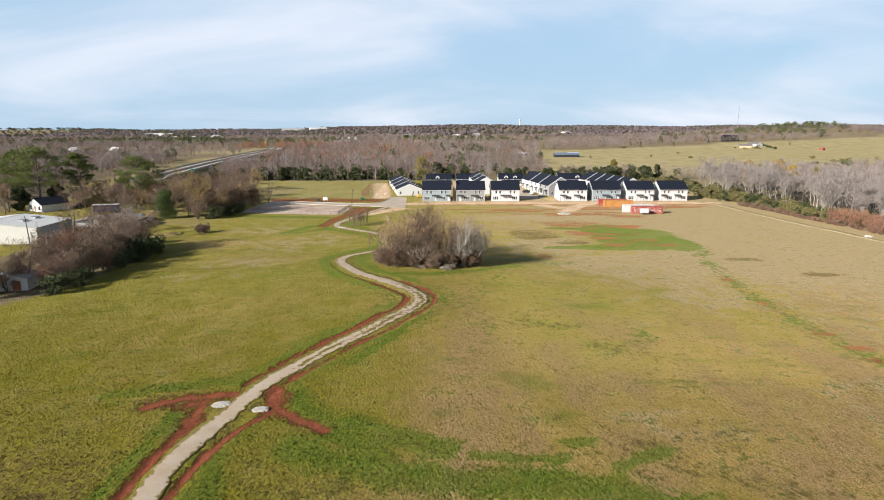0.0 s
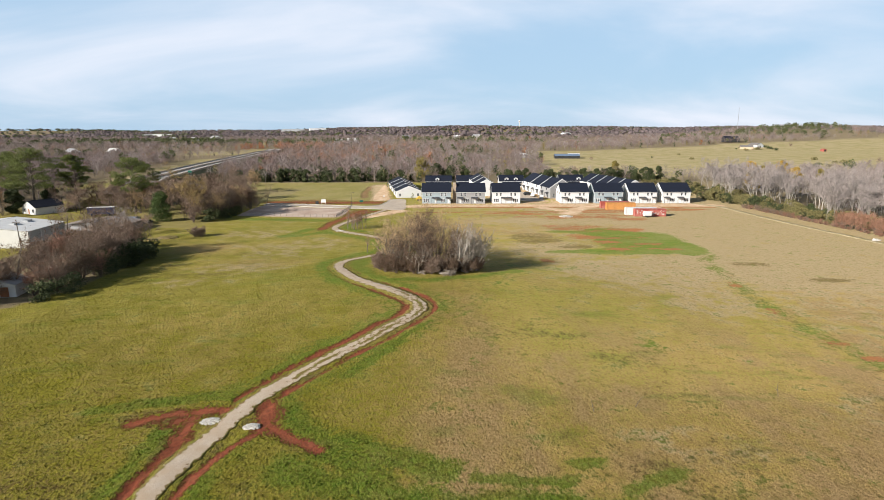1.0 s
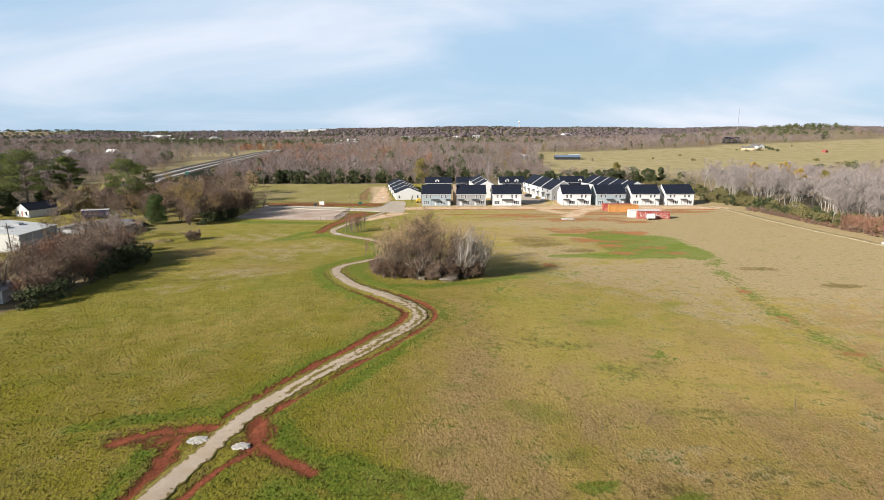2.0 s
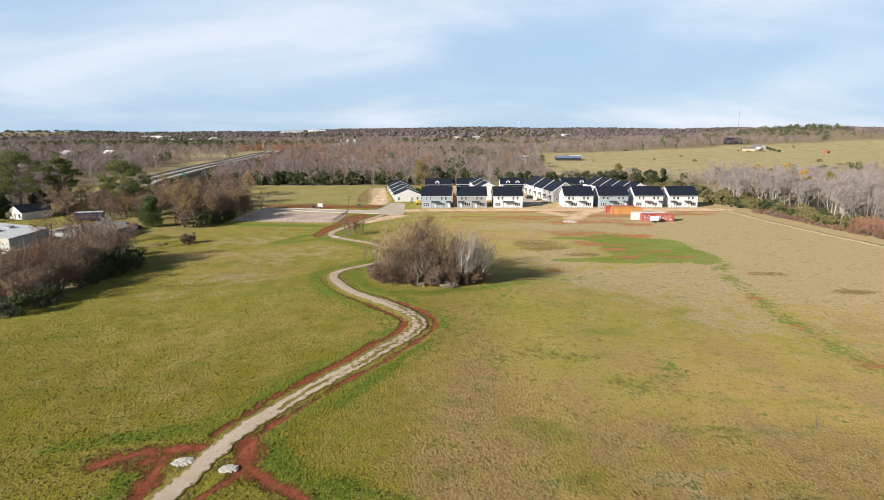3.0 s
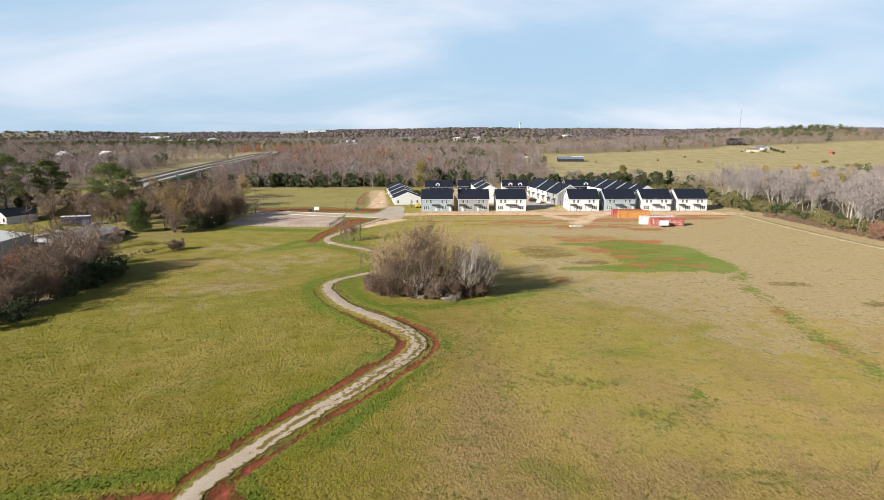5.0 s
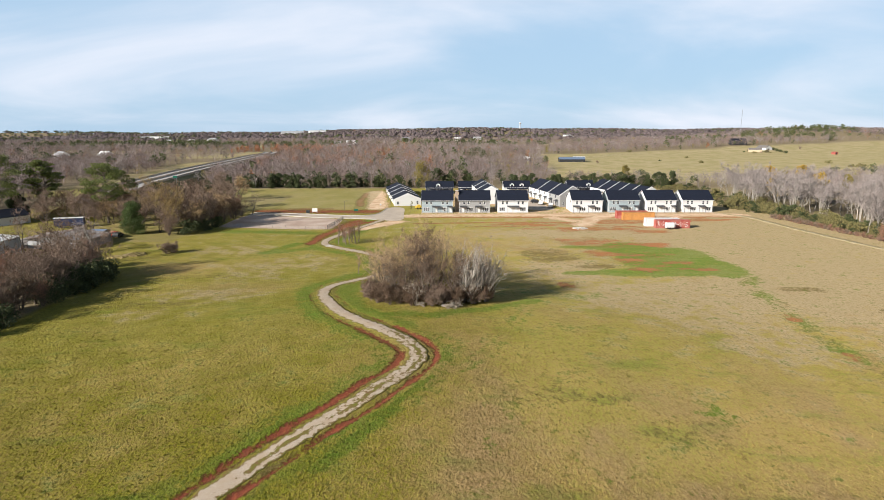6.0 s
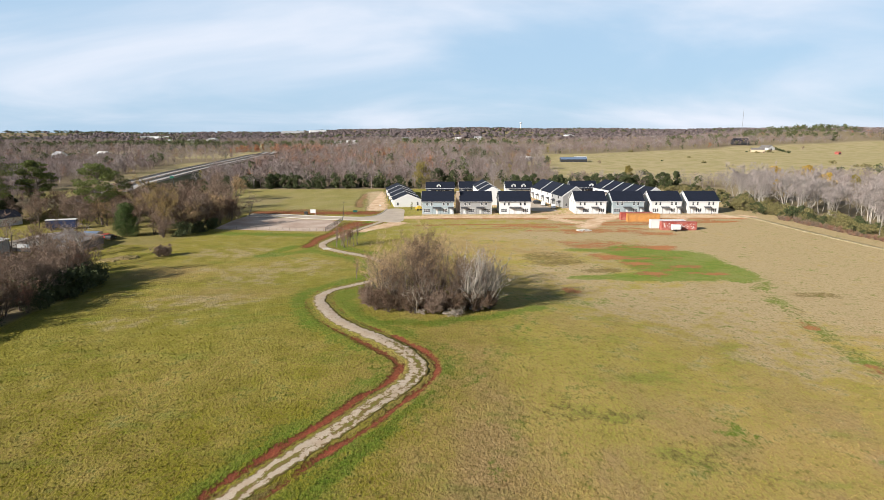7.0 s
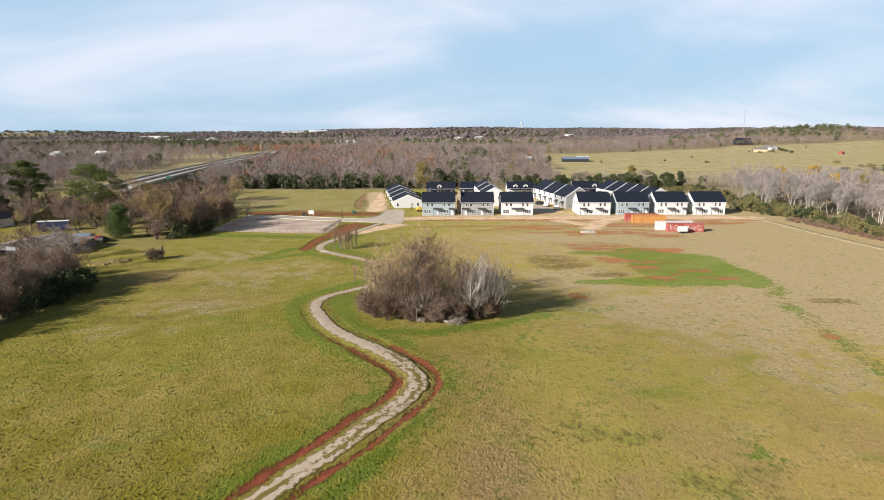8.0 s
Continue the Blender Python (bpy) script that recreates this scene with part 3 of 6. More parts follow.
    "shaded_siding": material("dark_shaded_siding", (0.045, 0.052, 0.07), 0.6, spread=0.1, scale=0.6, fine=6, stretch=(1, 1, 6)),
    "yellow_paint": material("yellow_paint", (0.65, 0.42, 0.04), 0.5, spread=0.1),
}

# ---------------------------------------------------------------- mesh helpers
def mesh_of(name, verts, faces, mat, smooth_faces=False):
    me = bpy.data.meshes.new(name)
    verts, faces = np.asarray(verts, np.float32), list(faces) if not isinstance(faces, np.ndarray) else faces
    if isinstance(faces, np.ndarray):
        n, k = faces.shape
        me.vertices.add(len(verts))
        me.vertices.foreach_set("co", verts.ravel())
        me.loops.add(n * k)
        me.loops.foreach_set("vertex_index", faces.astype(np.int32).ravel())
        me.polygons.add(n)
        me.polygons.foreach_set("loop_start", np.arange(0, n * k, k, dtype=np.int32))
        me.update(calc_edges=True)
    else:
        me.from_pydata([tuple(v) for v in verts], [], faces)
    for one in (mat if isinstance(mat, (list, tuple)) else [mat]):
        me.materials.append(one)
    if smooth_faces:
        me.shade_smooth()
    me.validate()
    return me


class Build:
    """Collects boxes, prisms and tubes into one mesh."""

    def __init__(self):
        self.v, self.f = [], []

    def add(self, verts, faces):
        o = len(self.v)
        self.v += [tuple(p) for p in verts]
        self.f += [tuple(i + o for i in f) for f in faces]
        return self

    def box(self, x0, x1, y0, y1, z0, z1):
        return self.add([(x0, y0, z0), (x1, y0, z0), (x1, y1, z0), (x0, y1, z0), (x0, y0, z1), (x1, y0, z1), (x1, y1, z1), (x0, y1, z1)],
                        [(3, 2, 1, 0), (4, 5, 6, 7), (0, 1, 5, 4), (1, 2, 6, 5), (2, 3, 7, 6), (3, 0, 4, 7)])

    def prism(self, outline, a, b, axis="y"):
        """An outline of two coordinates drawn out from a to b along an axis."""
        n = len(outline)
        put = {"y": lambda u, w, s: (u, s, w), "x": lambda u, w, s: (s, u, w), "z": lambda u, w, s: (u, w, s)}[axis]
        vs = [put(u, w, a) for u, w in outline] + [put(u, w, b) for u, w in outline]
        fs = [tuple(range(n))[::-1], tuple(range(n, 2 * n))] + [(i, (i + 1) % n, n + (i + 1) % n, n + i) for i in range(n)]
        return self.add(vs, fs)

    def tube(self, p0, p1, r0, r1, n=6):
        p0, p1 = Vector(p0), Vector(p1)
        d = (p1 - p0).normalized()
        s = d.orthogonal().normalized()
        t = d.cross(s)
        ring = [(s * math.cos(2 * math.pi * i / n) + t * math.sin(2 * math.pi * i / n)) for i in range(n)]
        vs = [p0 + r * r0 for r in ring] + [p1 + r * r1 for r in ring]
        fs = [(i, (i + 1) % n, n + (i + 1) % n, n + i) for i in range(n)] + [tuple(range(n))[::-1], tuple(range(n, 2 * n))]
        return self.add(vs, fs)

    def wall(self, x0, x1, z0, z1, y, thick, holes):
        """A wall facing -y from x0 to x1 with square holes (x0, x1, z0, z1) right through it."""
        xs = sorted({x0, x1, *[h[0] for h in holes], *[h[1] for h in holes]})
        zs = sorted({z0, z1, *[h[2] for h in holes], *[h[3] for h in holes]})
        open_ = lambda a, c: any(h[0] <= a < h[1] and h[2] <= c < h[3] for h in holes)
        for i in range(len(xs) - 1):
            for k in range(len(zs) - 1):
                if not open_(xs[i], zs[k]):
                    self.box(xs[i], xs[i + 1], y, y + thick, zs[k], zs[k + 1])
        return self


def part(name, b, mat, parent, label=""):
    ob = new(name, mesh_of(name, b.v, b.f, mat))
    ob.parent = parent
    if label:
        ob["label"] = label
    return ob


def thing(name, x, y, z=None, turn=0.0, label="", category="", group="", kind=""):
    ob = new(name)
    ob.empty_display_size = 0.3
    ob.matrix_basis = pose(x, y, h1(x, y) if z is None else z, 0, 0, turn)
    return tagged(ob, label, category, group, kind)


# ---------------------------------------------------------------- ground
def clearings(x, y):
    """1 where the land is open, 0 in the woods."""
    x, y = np.asarray(x, float), np.asarray(y, float)
    wob = 12 * np.sin(x * 0.021 + 1) + 9 * np.sin(y * 0.017)
    open_land = np.zeros(x.shape)
    wood_right = x > np.interp(y, [0, 175, 200, 235, 262, 285, 330, 372], [156, 148, 146, 140, 136, 134, 138, 146])
    open_land = np.where((y < 372) & ~wood_right & (x > -135), 1, open_land)
    pasture = (x > 0.15 * y + wob * 0.5 + 8) & (y > 408 + 0.28 * np.maximum(x - 130, 0) + wob * 0.3) & (y < 860 + 0.35 * (x - 300) + wob) & (x < 1400)
    pasture |= ((x - 60) / 55) ** 2 + ((y - 640) / 55) ** 2 < 1
    open_land = np.where(pasture, 1, open_land)
    road_x = np.interp(y, [250, 324, 436, 532, 700, 853, 1100], [-150, -160, -174, -183, -200, -247, -330])
    corridor = (x > road_x - 26) & (x < road_x + 15) & (y < 880)
    corridor |= (x < road_x - 10) & (x > road_x - 75 + wob) & (y > 330) & (y < 640)
    corridor |= (x < road_x - 20) & (x > road_x - 150) & (np.abs(y - 760 - wob) < 60)
    open_land = np.where(corridor, 1, open_land)
    for cx, cy, rx, ry in [(-620, 1400, 120, 90), (60, 1500, 170, 70), (420, 1800, 200, 80), (-150, 2200, 220, 110), (-900, 1900, 220, 90), (900, 2600, 300, 130), (-420, 700, 60, 55),
                           (300, 1250, 120, 60), (-60, 1050, 60, 50), (-330, 1150, 70, 70), (180, 2600, 260, 120), (-60, 640, 30, 40), (-560, 520, 80, 50)]:
        open_land = np.where(((x - cx) / rx) ** 2 + ((y - cy) / ry) ** 2 < 1, 1, open_land)
    return open_land


def build_ground():
    def axis(parts):
        out = [parts[0][0]]
        for a, b, st in parts:
            n = max(1, round((b - a) / st))
            out += list(a + (b - a) * (np.arange(n) + 1) / n)
        return np.array(out)
    xs = axis([(-5000, -1500, 250), (-1500, -400, 60), (-400, -160, 15), (-160, -48, 2.0), (-48, 6, 0.4), (6, 30, 0.9), (30, 130, 2.0), (130, 200, 5), (200, 600, 25), (600, 1600, 60), (1600, 5000, 250)])
    ys = axis([(-400, 0, 50), (0, 42, 4), (42, 135, 0.45), (135, 290, 1.4), (290, 400, 6), (400, 1000, 25), (1000, 2200, 60), (2200, 4950, 150)])
    X, Y = np.meshgrid(xs, ys)
    Z = height(X, Y)
    green, dry, soil, from_track = cover(X.ravel(), Y.ravel())
    # shallow ditches scraped along both sides of the track, and at the culvert
    cut = (0.20 * np.exp(-((from_track - 2.35) / 0.55) ** 2) - 0.10 * np.exp(-((from_track - 3.7) / 0.7) ** 2)).reshape(X.shape) * step01(150, 125, Y)
    Z = Z - cut * (0.75 + 0.25 * np.sin(X * 1.9 + Y * 1.3)) - 0.12 * soil.reshape(X.shape) * (Y < 76) * (from_track.reshape(X.shape) > 2.2)
    V = np.stack([X.ravel(), Y.ravel(), Z.ravel()], 1)
    nx, ny = len(xs), len(ys)
    i = (np.arange(ny - 1)[:, None] * nx + np.arange(nx - 1)[None, :]).ravel()
    F = np.stack([i, i + 1, i + nx + 1, i + nx], 1)
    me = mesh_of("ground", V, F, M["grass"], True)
    lit = 1 - clearings(X.ravel(), Y.ravel())
    xx, yy = X.ravel(), Y.ravel()
    brush_edge = np.interp(yy, [112, 120, 128, 140, 156, 166, 176, 184], [-87, -82.5, -80.5, -79.5, -81, -85, -90, -104])
    lit = np.maximum(lit, 0.85 * ((yy > 108) & (yy < 184) & (xx < brush_edge - 1) & (xx > -119)))
    lit = np.maximum(lit, 0.35 * ((yy > 208) & (yy < 330) & (xx < -88 + 0.08 * (yy - 208)) & (xx > -135)))
    dry = np.where(Y.ravel() > 372, 0.6 + 0.25 * np.sin(X.ravel() * 0.03) * np.sin(Y.ravel() * 0.02), dry)
    pale, brown, dirt, fresh_lit = more_cover(X.ravel(), Y.ravel())
    for key, val in (("green", green), ("dry", dry), ("soil", soil), ("litter", lit), ("pale", pale), ("brown", brown), ("dirt", dirt), ("fresh_lit", fresh_lit), ("pasture", np.maximum(0.9 * step01(385, 425, yy), 0.55 * step01(278, 288, yy) * (xx < -34)))):
        me.attributes.new(key, "FLOAT", "POINT").data.foreach_set("value", val.astype(np.float32))
    tagged(new("ground", me), "mown field, green and straw-dry grass with red soil", "ground", kind="structure")


build_ground()


def sheet(name, outline, mat, lift, label, category, step=3.0, ragged=0.0, seed=1):
    """A thin laid surface inside an outline, draped on the ground, with a rim that goes down into it."""
    rng = random.Random(seed)
    pts = smooth(outline + [outline[0]], step)[:-1] if ragged >= 0 else np.array(outline, float)
    bm = bmesh.new()
    vs = [bm.verts.new((p[0] + rng.uniform(-1, 1) * ragged, p[1] + rng.uniform(-1, 1) * ragged, 0)) for p in pts]
    bm.faces.new(vs)
    bmesh.ops.triangulate(bm, faces=bm.faces[:])
    for v in bm.verts:
        v.co.z = h1(v.co.x, v.co.y) + lift
    rim = [e for e in bm.edges if e.is_boundary]
    ext = bmesh.ops.extrude_edge_only(bm, edges=rim)
    for v in ext["geom"]:
        if isinstance(v, bmesh.types.BMVert):
            v.co.z -= lift + 0.15
    bmesh.ops.recalc_face_normals(bm, faces=bm.faces[:])
    me = bpy.data.meshes.new(name)
    bm.to_mesh(me)
    bm.free()
    me.materials.append(mat)
    return tagged(new(name, me), label, category, kind="structure")


def ribbon(name, line, half, mat, lift, label, category, ragged=0.0, seed=3, cols=4, crown=0.0):
    rng = random.Random(seed)
    p = np.array(line, float)
    t = np.gradient(p, axis=0)
    t /= np.linalg.norm(t, axis=1)[:, None]
    nrm = np.stack([t[:, 1], -t[:, 0]], 1)
    V, F = [], []
    for i in range(len(p)):
        wl, wr = half + rng.uniform(-1, 1) * ragged, half + rng.uniform(-1, 1) * ragged
        for k in range(cols + 3):
            u = min(max(k - 1, 0), cols) / cols
            off = -wl + (wl + wr) * u
            x, y = p[i] + nrm[i] * off
            drop = -0.2 if k in (0, cols + 2) else lift + crown * (1 - abs(2 * u - 1))
            V.append((x, y, h1(x, y) + drop))
    w = cols + 3
    for i in range(len(p) - 1):
        for k in range(w - 1):
            a = i * w + k
            F.append((a, a + 1, a + w + 1, a + w))
    me = mesh_of(name, V, np.array(F), mat)
    return tagged(new(name, me), label, category, kind="structure")


gravel_road = ribbon("gravel_road", smooth(TRACK, 0.7), 1.42, M["gravel"], 0.012, "winding pale gravel farm track with grassy middle strip", "track", ragged=0.24, crown=0.05, cols=10)


def weeds_on_track(ob):
    """Grass creeps in from the track's edges, and along its middle past the culvert."""
    n = len(ob.data.vertices)
    co = np.zeros(n * 3, np.float32)
    ob.data.vertices.foreach_get("co", co)
    y = co.reshape(-1, 3)[:, 1]
    u = np.clip(np.arange(n) % 13 - 1, 0, 10) / 5.0 - 1.0
    grassy = step01(75, 84, y) * (1 - step01(113, 122, y)) + 0.25 * step01(60, 75, y) * (1 - step01(80, 88, y)) + 0.2 * step01(118, 125, y)
    weed = np.maximum(np.clip((np.abs(u) - 0.45) * 1.7, 0, 1), (0.78 + 0.34 * np.sin(y * 0.83) * np.sin(y * 0.29 + 1)) * grassy * np.exp(-((u - 0.12 - 0.15 * np.sin(y * 0.5)) / 0.30) ** 2))
    weed = np.maximum(weed, 0.38 * step01(82, 92, y) * (1 - step01(112, 122, y)))
    weed = np.maximum(weed, 0.22 * step01(118, 126, y))
    ob.data.attributes.new("weed", "FLOAT", "POINT").data.foreach_set("value", weed.astype(np.float32))


weeds_on_track(gravel_road)
ribbon("field_track", smooth([(117, 268), (122.8, 257.7), (125.0, 234.5), (127.8, 212.5), (131.5, 194.2), (134.7, 175.2), (138, 150), (142, 120)], 1.5), 1.2, M["track_dirt"], 0.03,
       "pale dirt wheel track along the wood's edge", "track", ragged=0.3)
sheet("street", [(-80, 272.5), (-66.7, 270.7), (-54.6, 267.7), (-42.7, 264.7), (-33.6, 263.3), (-28.4, 266.2), (-25.8, 273.8), (-24.5, 287), (-17.6, 287), (-16.1, 267.7), (-15.6, 254), (-19.2, 250.5), (-25.9, 253.7), (-32.5, 255.7), (-43.6, 257.7), (-55, 260.5), (-66, 264.7), (-80, 267.7)],
      M["concrete"], 0.05, "pale concrete street curving towards the houses", "street", step=1.5)
sheet("parking_lot", [(-82, 236.5), (-80, 266), (-66, 263), (-55, 258.9), (-43.6, 256), (-39.3, 253.5), (-40.3, 231.6), (-48, 231.5), (-66, 234)], M["lot"], 0.04, "pale gravel lot at the edge of the field", "pavement", ragged=0.0, step=4, seed=6)
sheet("house_street", [(38.5, 281), (49, 281), (46.5, 300), (42, 330), (40, 345), (33, 345), (35, 310)], M["concrete"], 0.05, "pale concrete street between the houses", "street", step=2)


def kerb(line, label):
    """A raised concrete kerb along a line."""
    p = smooth(line, 1.5)
    t = np.gradient(p, axis=0)
    t /= np.linalg.norm(t, axis=1)[:, None]
    n = np.stack([t[:, 1], -t[:, 0]], 1)
    V, F = [], []
    for i in range(len(p)):
        for off, up in ((-0.12, -0.1), (-0.12, 0.19), (0.12, 0.19), (0.12, -0.1)):
            x, y = p[i] + n[i] * off
            V.append((x, y, h1(x, y) + up))
    for i in range(len(p) - 1):
        for k in range(3):
            a = i * 4 + k
            F.append((a, a + 1, a + 5, a + 4))
    tagged(new("kerb", mesh_of("kerb", V, F, M["pale_concrete"])), label, "kerb", kind="structure")


kerb([(-80, 272.8), (-66.7, 271), (-54.6, 268), (-42.7, 265), (-33.6, 263.6), (-28.6, 266.4), (-26.1, 273.8), (-24.8, 287)], "pale concrete kerb along the curving street")
kerb([(-80, 267.4), (-66, 264.4), (-55, 260.2), (-43.6, 257.4), (-32.5, 255.4), (-25.9, 253.4)], "pale concrete kerb along the curving street")


# ---------------------------------------------------------------- houses
def window(parent, x0, x1, z0, z1, y):
    """A window in an opening of a wall facing -y: trim proud of the wall, pane set back."""
    w = part("window", Build().box(x0 - 0.09, x1 + 0.09, y - 0.04, y, z1, z1 + 0.1).box(x0 - 0.09, x1 + 0.09, y - 0.05, y, z0 - 0.1, z0)
             .box(x0 - 0.09, x0, y - 0.04, y, z0, z1).box(x1, x1 + 0.09, y - 0.04, y, z0, z1).box(x0, x1, y + 0.02, y + 0.06, (z0 + z1) / 2 - 0.03, (z0 + z1) / 2 + 0.03), M["trim"], parent)
    part("pane", Build().box(x0, x1, y + 0.07, y + 0.1, z0, z1), M["glass"], w)
    return w


def canopy_part(parent, x0, x1, y):
    c = part("canopy", Build().prism([(y - 1.5, 2.45), (y - 1.5, 2.57), (y - 0.005, 3.0), (y - 0.005, 2.88)], x0, x1, "x"), M["canopy"], parent, "charcoal porch canopy")
    for px in (x0 + 0.08, x1 - 0.2):
        part("post", Build().box(px, px + 0.12, y - 1.45, y - 1.33, 0, 2.46), M["canopy"], c)


def gable_roof(parent, x0, x1, y0, y1, eave, ridge, over=0.35):
    """A roof with its ridge along x."""
    my, s = (y0 + y1) / 2, (ridge - eave) / ((y1 - y0) / 2)
    a, b = y0 - over, y1 + over
    roof = part("roof", Build().prism([(a, eave - over * s), (a, eave - over * s + 0.18), (my, ridge + 0.18), (b, eave - over * s + 0.18), (b, eave - over * s), (my, ridge)], x0 - over, x1 + over, "x"), M["roof"], parent)
    for xx in (x0 - over - 0.03, x1 + over):
        part("fascia", Build().prism([(a, eave - over * s - 0.08), (a, eave - over * s + 0.14), (my, ridge + 0.14), (b, eave - over * s + 0.14), (b, eave - over * s - 0.08), (my, ridge - 0.08)], xx, xx + 0.03, "x"), M["trim"], roof)
    part("gutter", Build().box(x0 - over, x1 + over, a - 0.1, a - 0.005, eave - over * s - 0.02, eave - over * s + 0.12), M["trim"], roof)
    return roof


def duplex(x, y, width, kind_of, mat, label, depth=12.0, eave=5.25, ridge=8.75):
    """A two-storey pair of homes; its front faces the field."""
    h = thing("duplex_house", x, y, label=label, category="house", group="row of duplex houses")
    lay = {"A": ([(0.05, 0.25), (0.66, 0.80)], [(0.33, 0.60), (0.82, 0.995)], [0.44, 0.89]),
           "B": ([(0.25, 0.45), (0.76, 0.95)], [(0.02, 0.24), (0.51, 0.75)], [0.10, 0.61]),
           "C": ([(0.05, 0.24), (0.74, 0.93)], [(0.31, 0.70)], [0.40, 0.57])}[kind_of]
    holes, wins = [], []
    for a, b in lay[0]:
        w3 = (b - a) * width / 3
        for k in range(3):
            wins.append((a * width + k * w3 + 0.1, a * width + (k + 1) * w3 - 0.1, 0.75, 2.15))
    for c in (0.16, 0.30, 0.68, 0.82):
        wins.append((c * width - 0.38, c * width + 0.38, 3.55, 4.75))
    doors = [(d * width, d * width + 0.95, 0.12, 2.2) for d in lay[2]]
    holes = wins + doors
    b = Build().wall(0, width, 0, eave, 0, 0.18, holes).box(0, width, depth - 0.18, depth, 0, eave)
    for x0 in (0, width - 0.18):
        b.prism([(0.18, 0), (0.18, eave), (depth / 2, ridge - 0.1), (depth - 0.18, eave), (depth - 0.18, 0)], x0, x0 + 0.18, "x")
    part("wall", b, mat, h)
    part("slab", Build().box(-0.1, width + 0.1, -1.6, depth + 0.1, -0.3, 0.08), M["concrete"], h)
    for w in wins:
        window(h, *w, 0)
    for d in doors:
        dd = part("door", Build().box(d[0], d[1], 0.06, 0.12, d[2], d[3]), M["door"], h)
        part("handle", Build().box(d[1] - 0.12, d[1] - 0.07, 0.0, 0.06, 1.05, 1.12), M["black_steel"], dd)
    for a, c in lay[1]:
        canopy_part(h, a * width, c * width, 0)
    gable_roof(h, 0, width, 0, depth, eave, ridge)
    for xx in (-0.02, width - 0.08):
        part("corner_board", Build().box(xx, xx + 0.1, -0.03, -0.003, 0.08, eave), M["trim"], h)
    for i, (vx, vy) in enumerate([(width * 0.3, depth * 0.62), (width * 0.75, depth * 0.7)]):
        zr = ridge - (vy - depth / 2) * (ridge - eave) / (depth / 2)
        part("vent_pipe", Build().tube((vx, vy, zr), (vx, vy, zr + 0.6), 0.06, 0.06, 6), M["galvanised"], h)
    # side windows in the gable walls
    for xx, off in ((-0.03, -0.03), (width, 0.0)):
        for yy, zz in ((3.0, 3.8), (8.0, 3.8)):
            part("side_window", Build().box(xx, xx + 0.03, yy, yy + 0.7, zz, zz + 1.0), M["glass"], h)
    return h


for x0, wd, kd, mt, lb in [(-8.7, 13.1, "A", "blue_siding", "two-storey pale blue-grey duplex with a dark blue roof"),
                           (7.1, 13.1, "B", "grey_siding", "two-storey grey duplex with a dark blue roof"),
                           (23.5, 12.8, "C", "white_siding", "two-storey white duplex with one wide porch canopy"),
                           (55.0, 12.8, "B", "white_siding", "two-storey white duplex beside the gap in the row"),
                           (70.5, 12.9, "A", "blue_siding", "two-storey pale blue-grey duplex with a dark blue roof"),
                           (86.5, 12.5, "A", "white_siding", "two-storey white duplex with a dark blue roof"),
                           (101.9, 12.6, "B", "white_siding", "two-storey white duplex at the end of the row")]:
    home = duplex(x0, 272.3, wd, kd, M[mt], lb)
    if mt == "grey_siding":
        stack = part("chimney", Build().box(-1.75, -0.05, 3.0, 4.6, -0.1, 8.3).box(-1.45, -0.35, 3.2, 4.4, 8.3, 9.0), M["tan_brick"], home, "tan brick chimney stack")
        part("chimney_cap", Build().box(-1.6, -0.2, 3.1, 4.5, 9.0, 9.15), M["pale_concrete"], stack)


def row_home(x, y, turn, width, length, eave, ridge, mat, label, group, canopies=2, front=True):
    """One home of a stepped row: gable to the field, ridge running back, a white party wall proud of the roof."""
    h = thing("row_house", x, y, turn=turn, label=label, category="house", group=group)
    mid = width / 2
    wins = [(1.2, 2.0, 0.8, 2.1), (width - 2.2, width - 1.4, 0.8, 2.1)] if front else []
    b = Build().wall(0, width, 0, eave, 0, 0.18, wins)
    b.prism([(0, eave), (mid, ridge - 0.05), (width, eave)], 0, 0.18).prism([(0, 0), (0, eave), (mid, ridge - 0.05), (width, eave), (width, 0)], length - 0.18, length)
    b.box(0, 0.18, 0.18, length - 0.18, 0, eave).box(width - 0.18, width, 0.18, length - 0.18, 0, eave)
    part("wall", b, mat, h)
    for w in wins:
        window(h, *w, 0)
    s = (ridge - eave) / mid
    part("roof", Build().prism([(-0.3, eave - 0.3 * s), (-0.3, eave - 0.3 * s + 0.16), (mid, ridge + 0.16), (width + 0.3, eave - 0.3 * s + 0.16), (width + 0.3, eave - 0.3 * s), (mid, ridge)], 0.35, length), M["roof"], h)
    part("party_wall", Build().prism([(-0.35, eave - 0.35 * s - 0.1), (-0.35, eave - 0.3 * s + 0.27), (mid, ridge + 0.29), (width + 0.35, eave - 0.3 * s + 0.27), (width + 0.35, eave - 0.35 * s - 0.1), (mid, ridge - 0.1)], 0.02, 0.34), M["trim"], h)
    for k in range(canopies):
        yy = length * (k + 0.5) / canopies
        c = part("canopy", Build().prism([(-1.3, 2.4), (-1.3, 2.5), (-0.005, 2.95), (-0.005, 2.8)], yy - 1.2, yy + 1.2), M["canopy"], h, "charcoal porch canopy")
        part("post", Build().box(-1.28, -1.16, yy - 1.15, yy - 1.03, 0, 2.42), M["canopy"], c)
        part("post", Build().box(-1.28, -1.16, yy + 1.03, yy + 1.15, 0, 2.42), M["canopy"], c)
        part("door", Build().box(-0.05, -0.003, yy - 0.5, yy + 0.4, 0.1, 2.15), M["canopy"], h)
        for dz in (0.8, 3.6):
            if dz + 1.2 < eave:
                part("side_window", Build().box(-0.05, -0.003, yy + 1.5, yy + 2.3, dz, dz + 1.2), M["glass"], h)
    return h


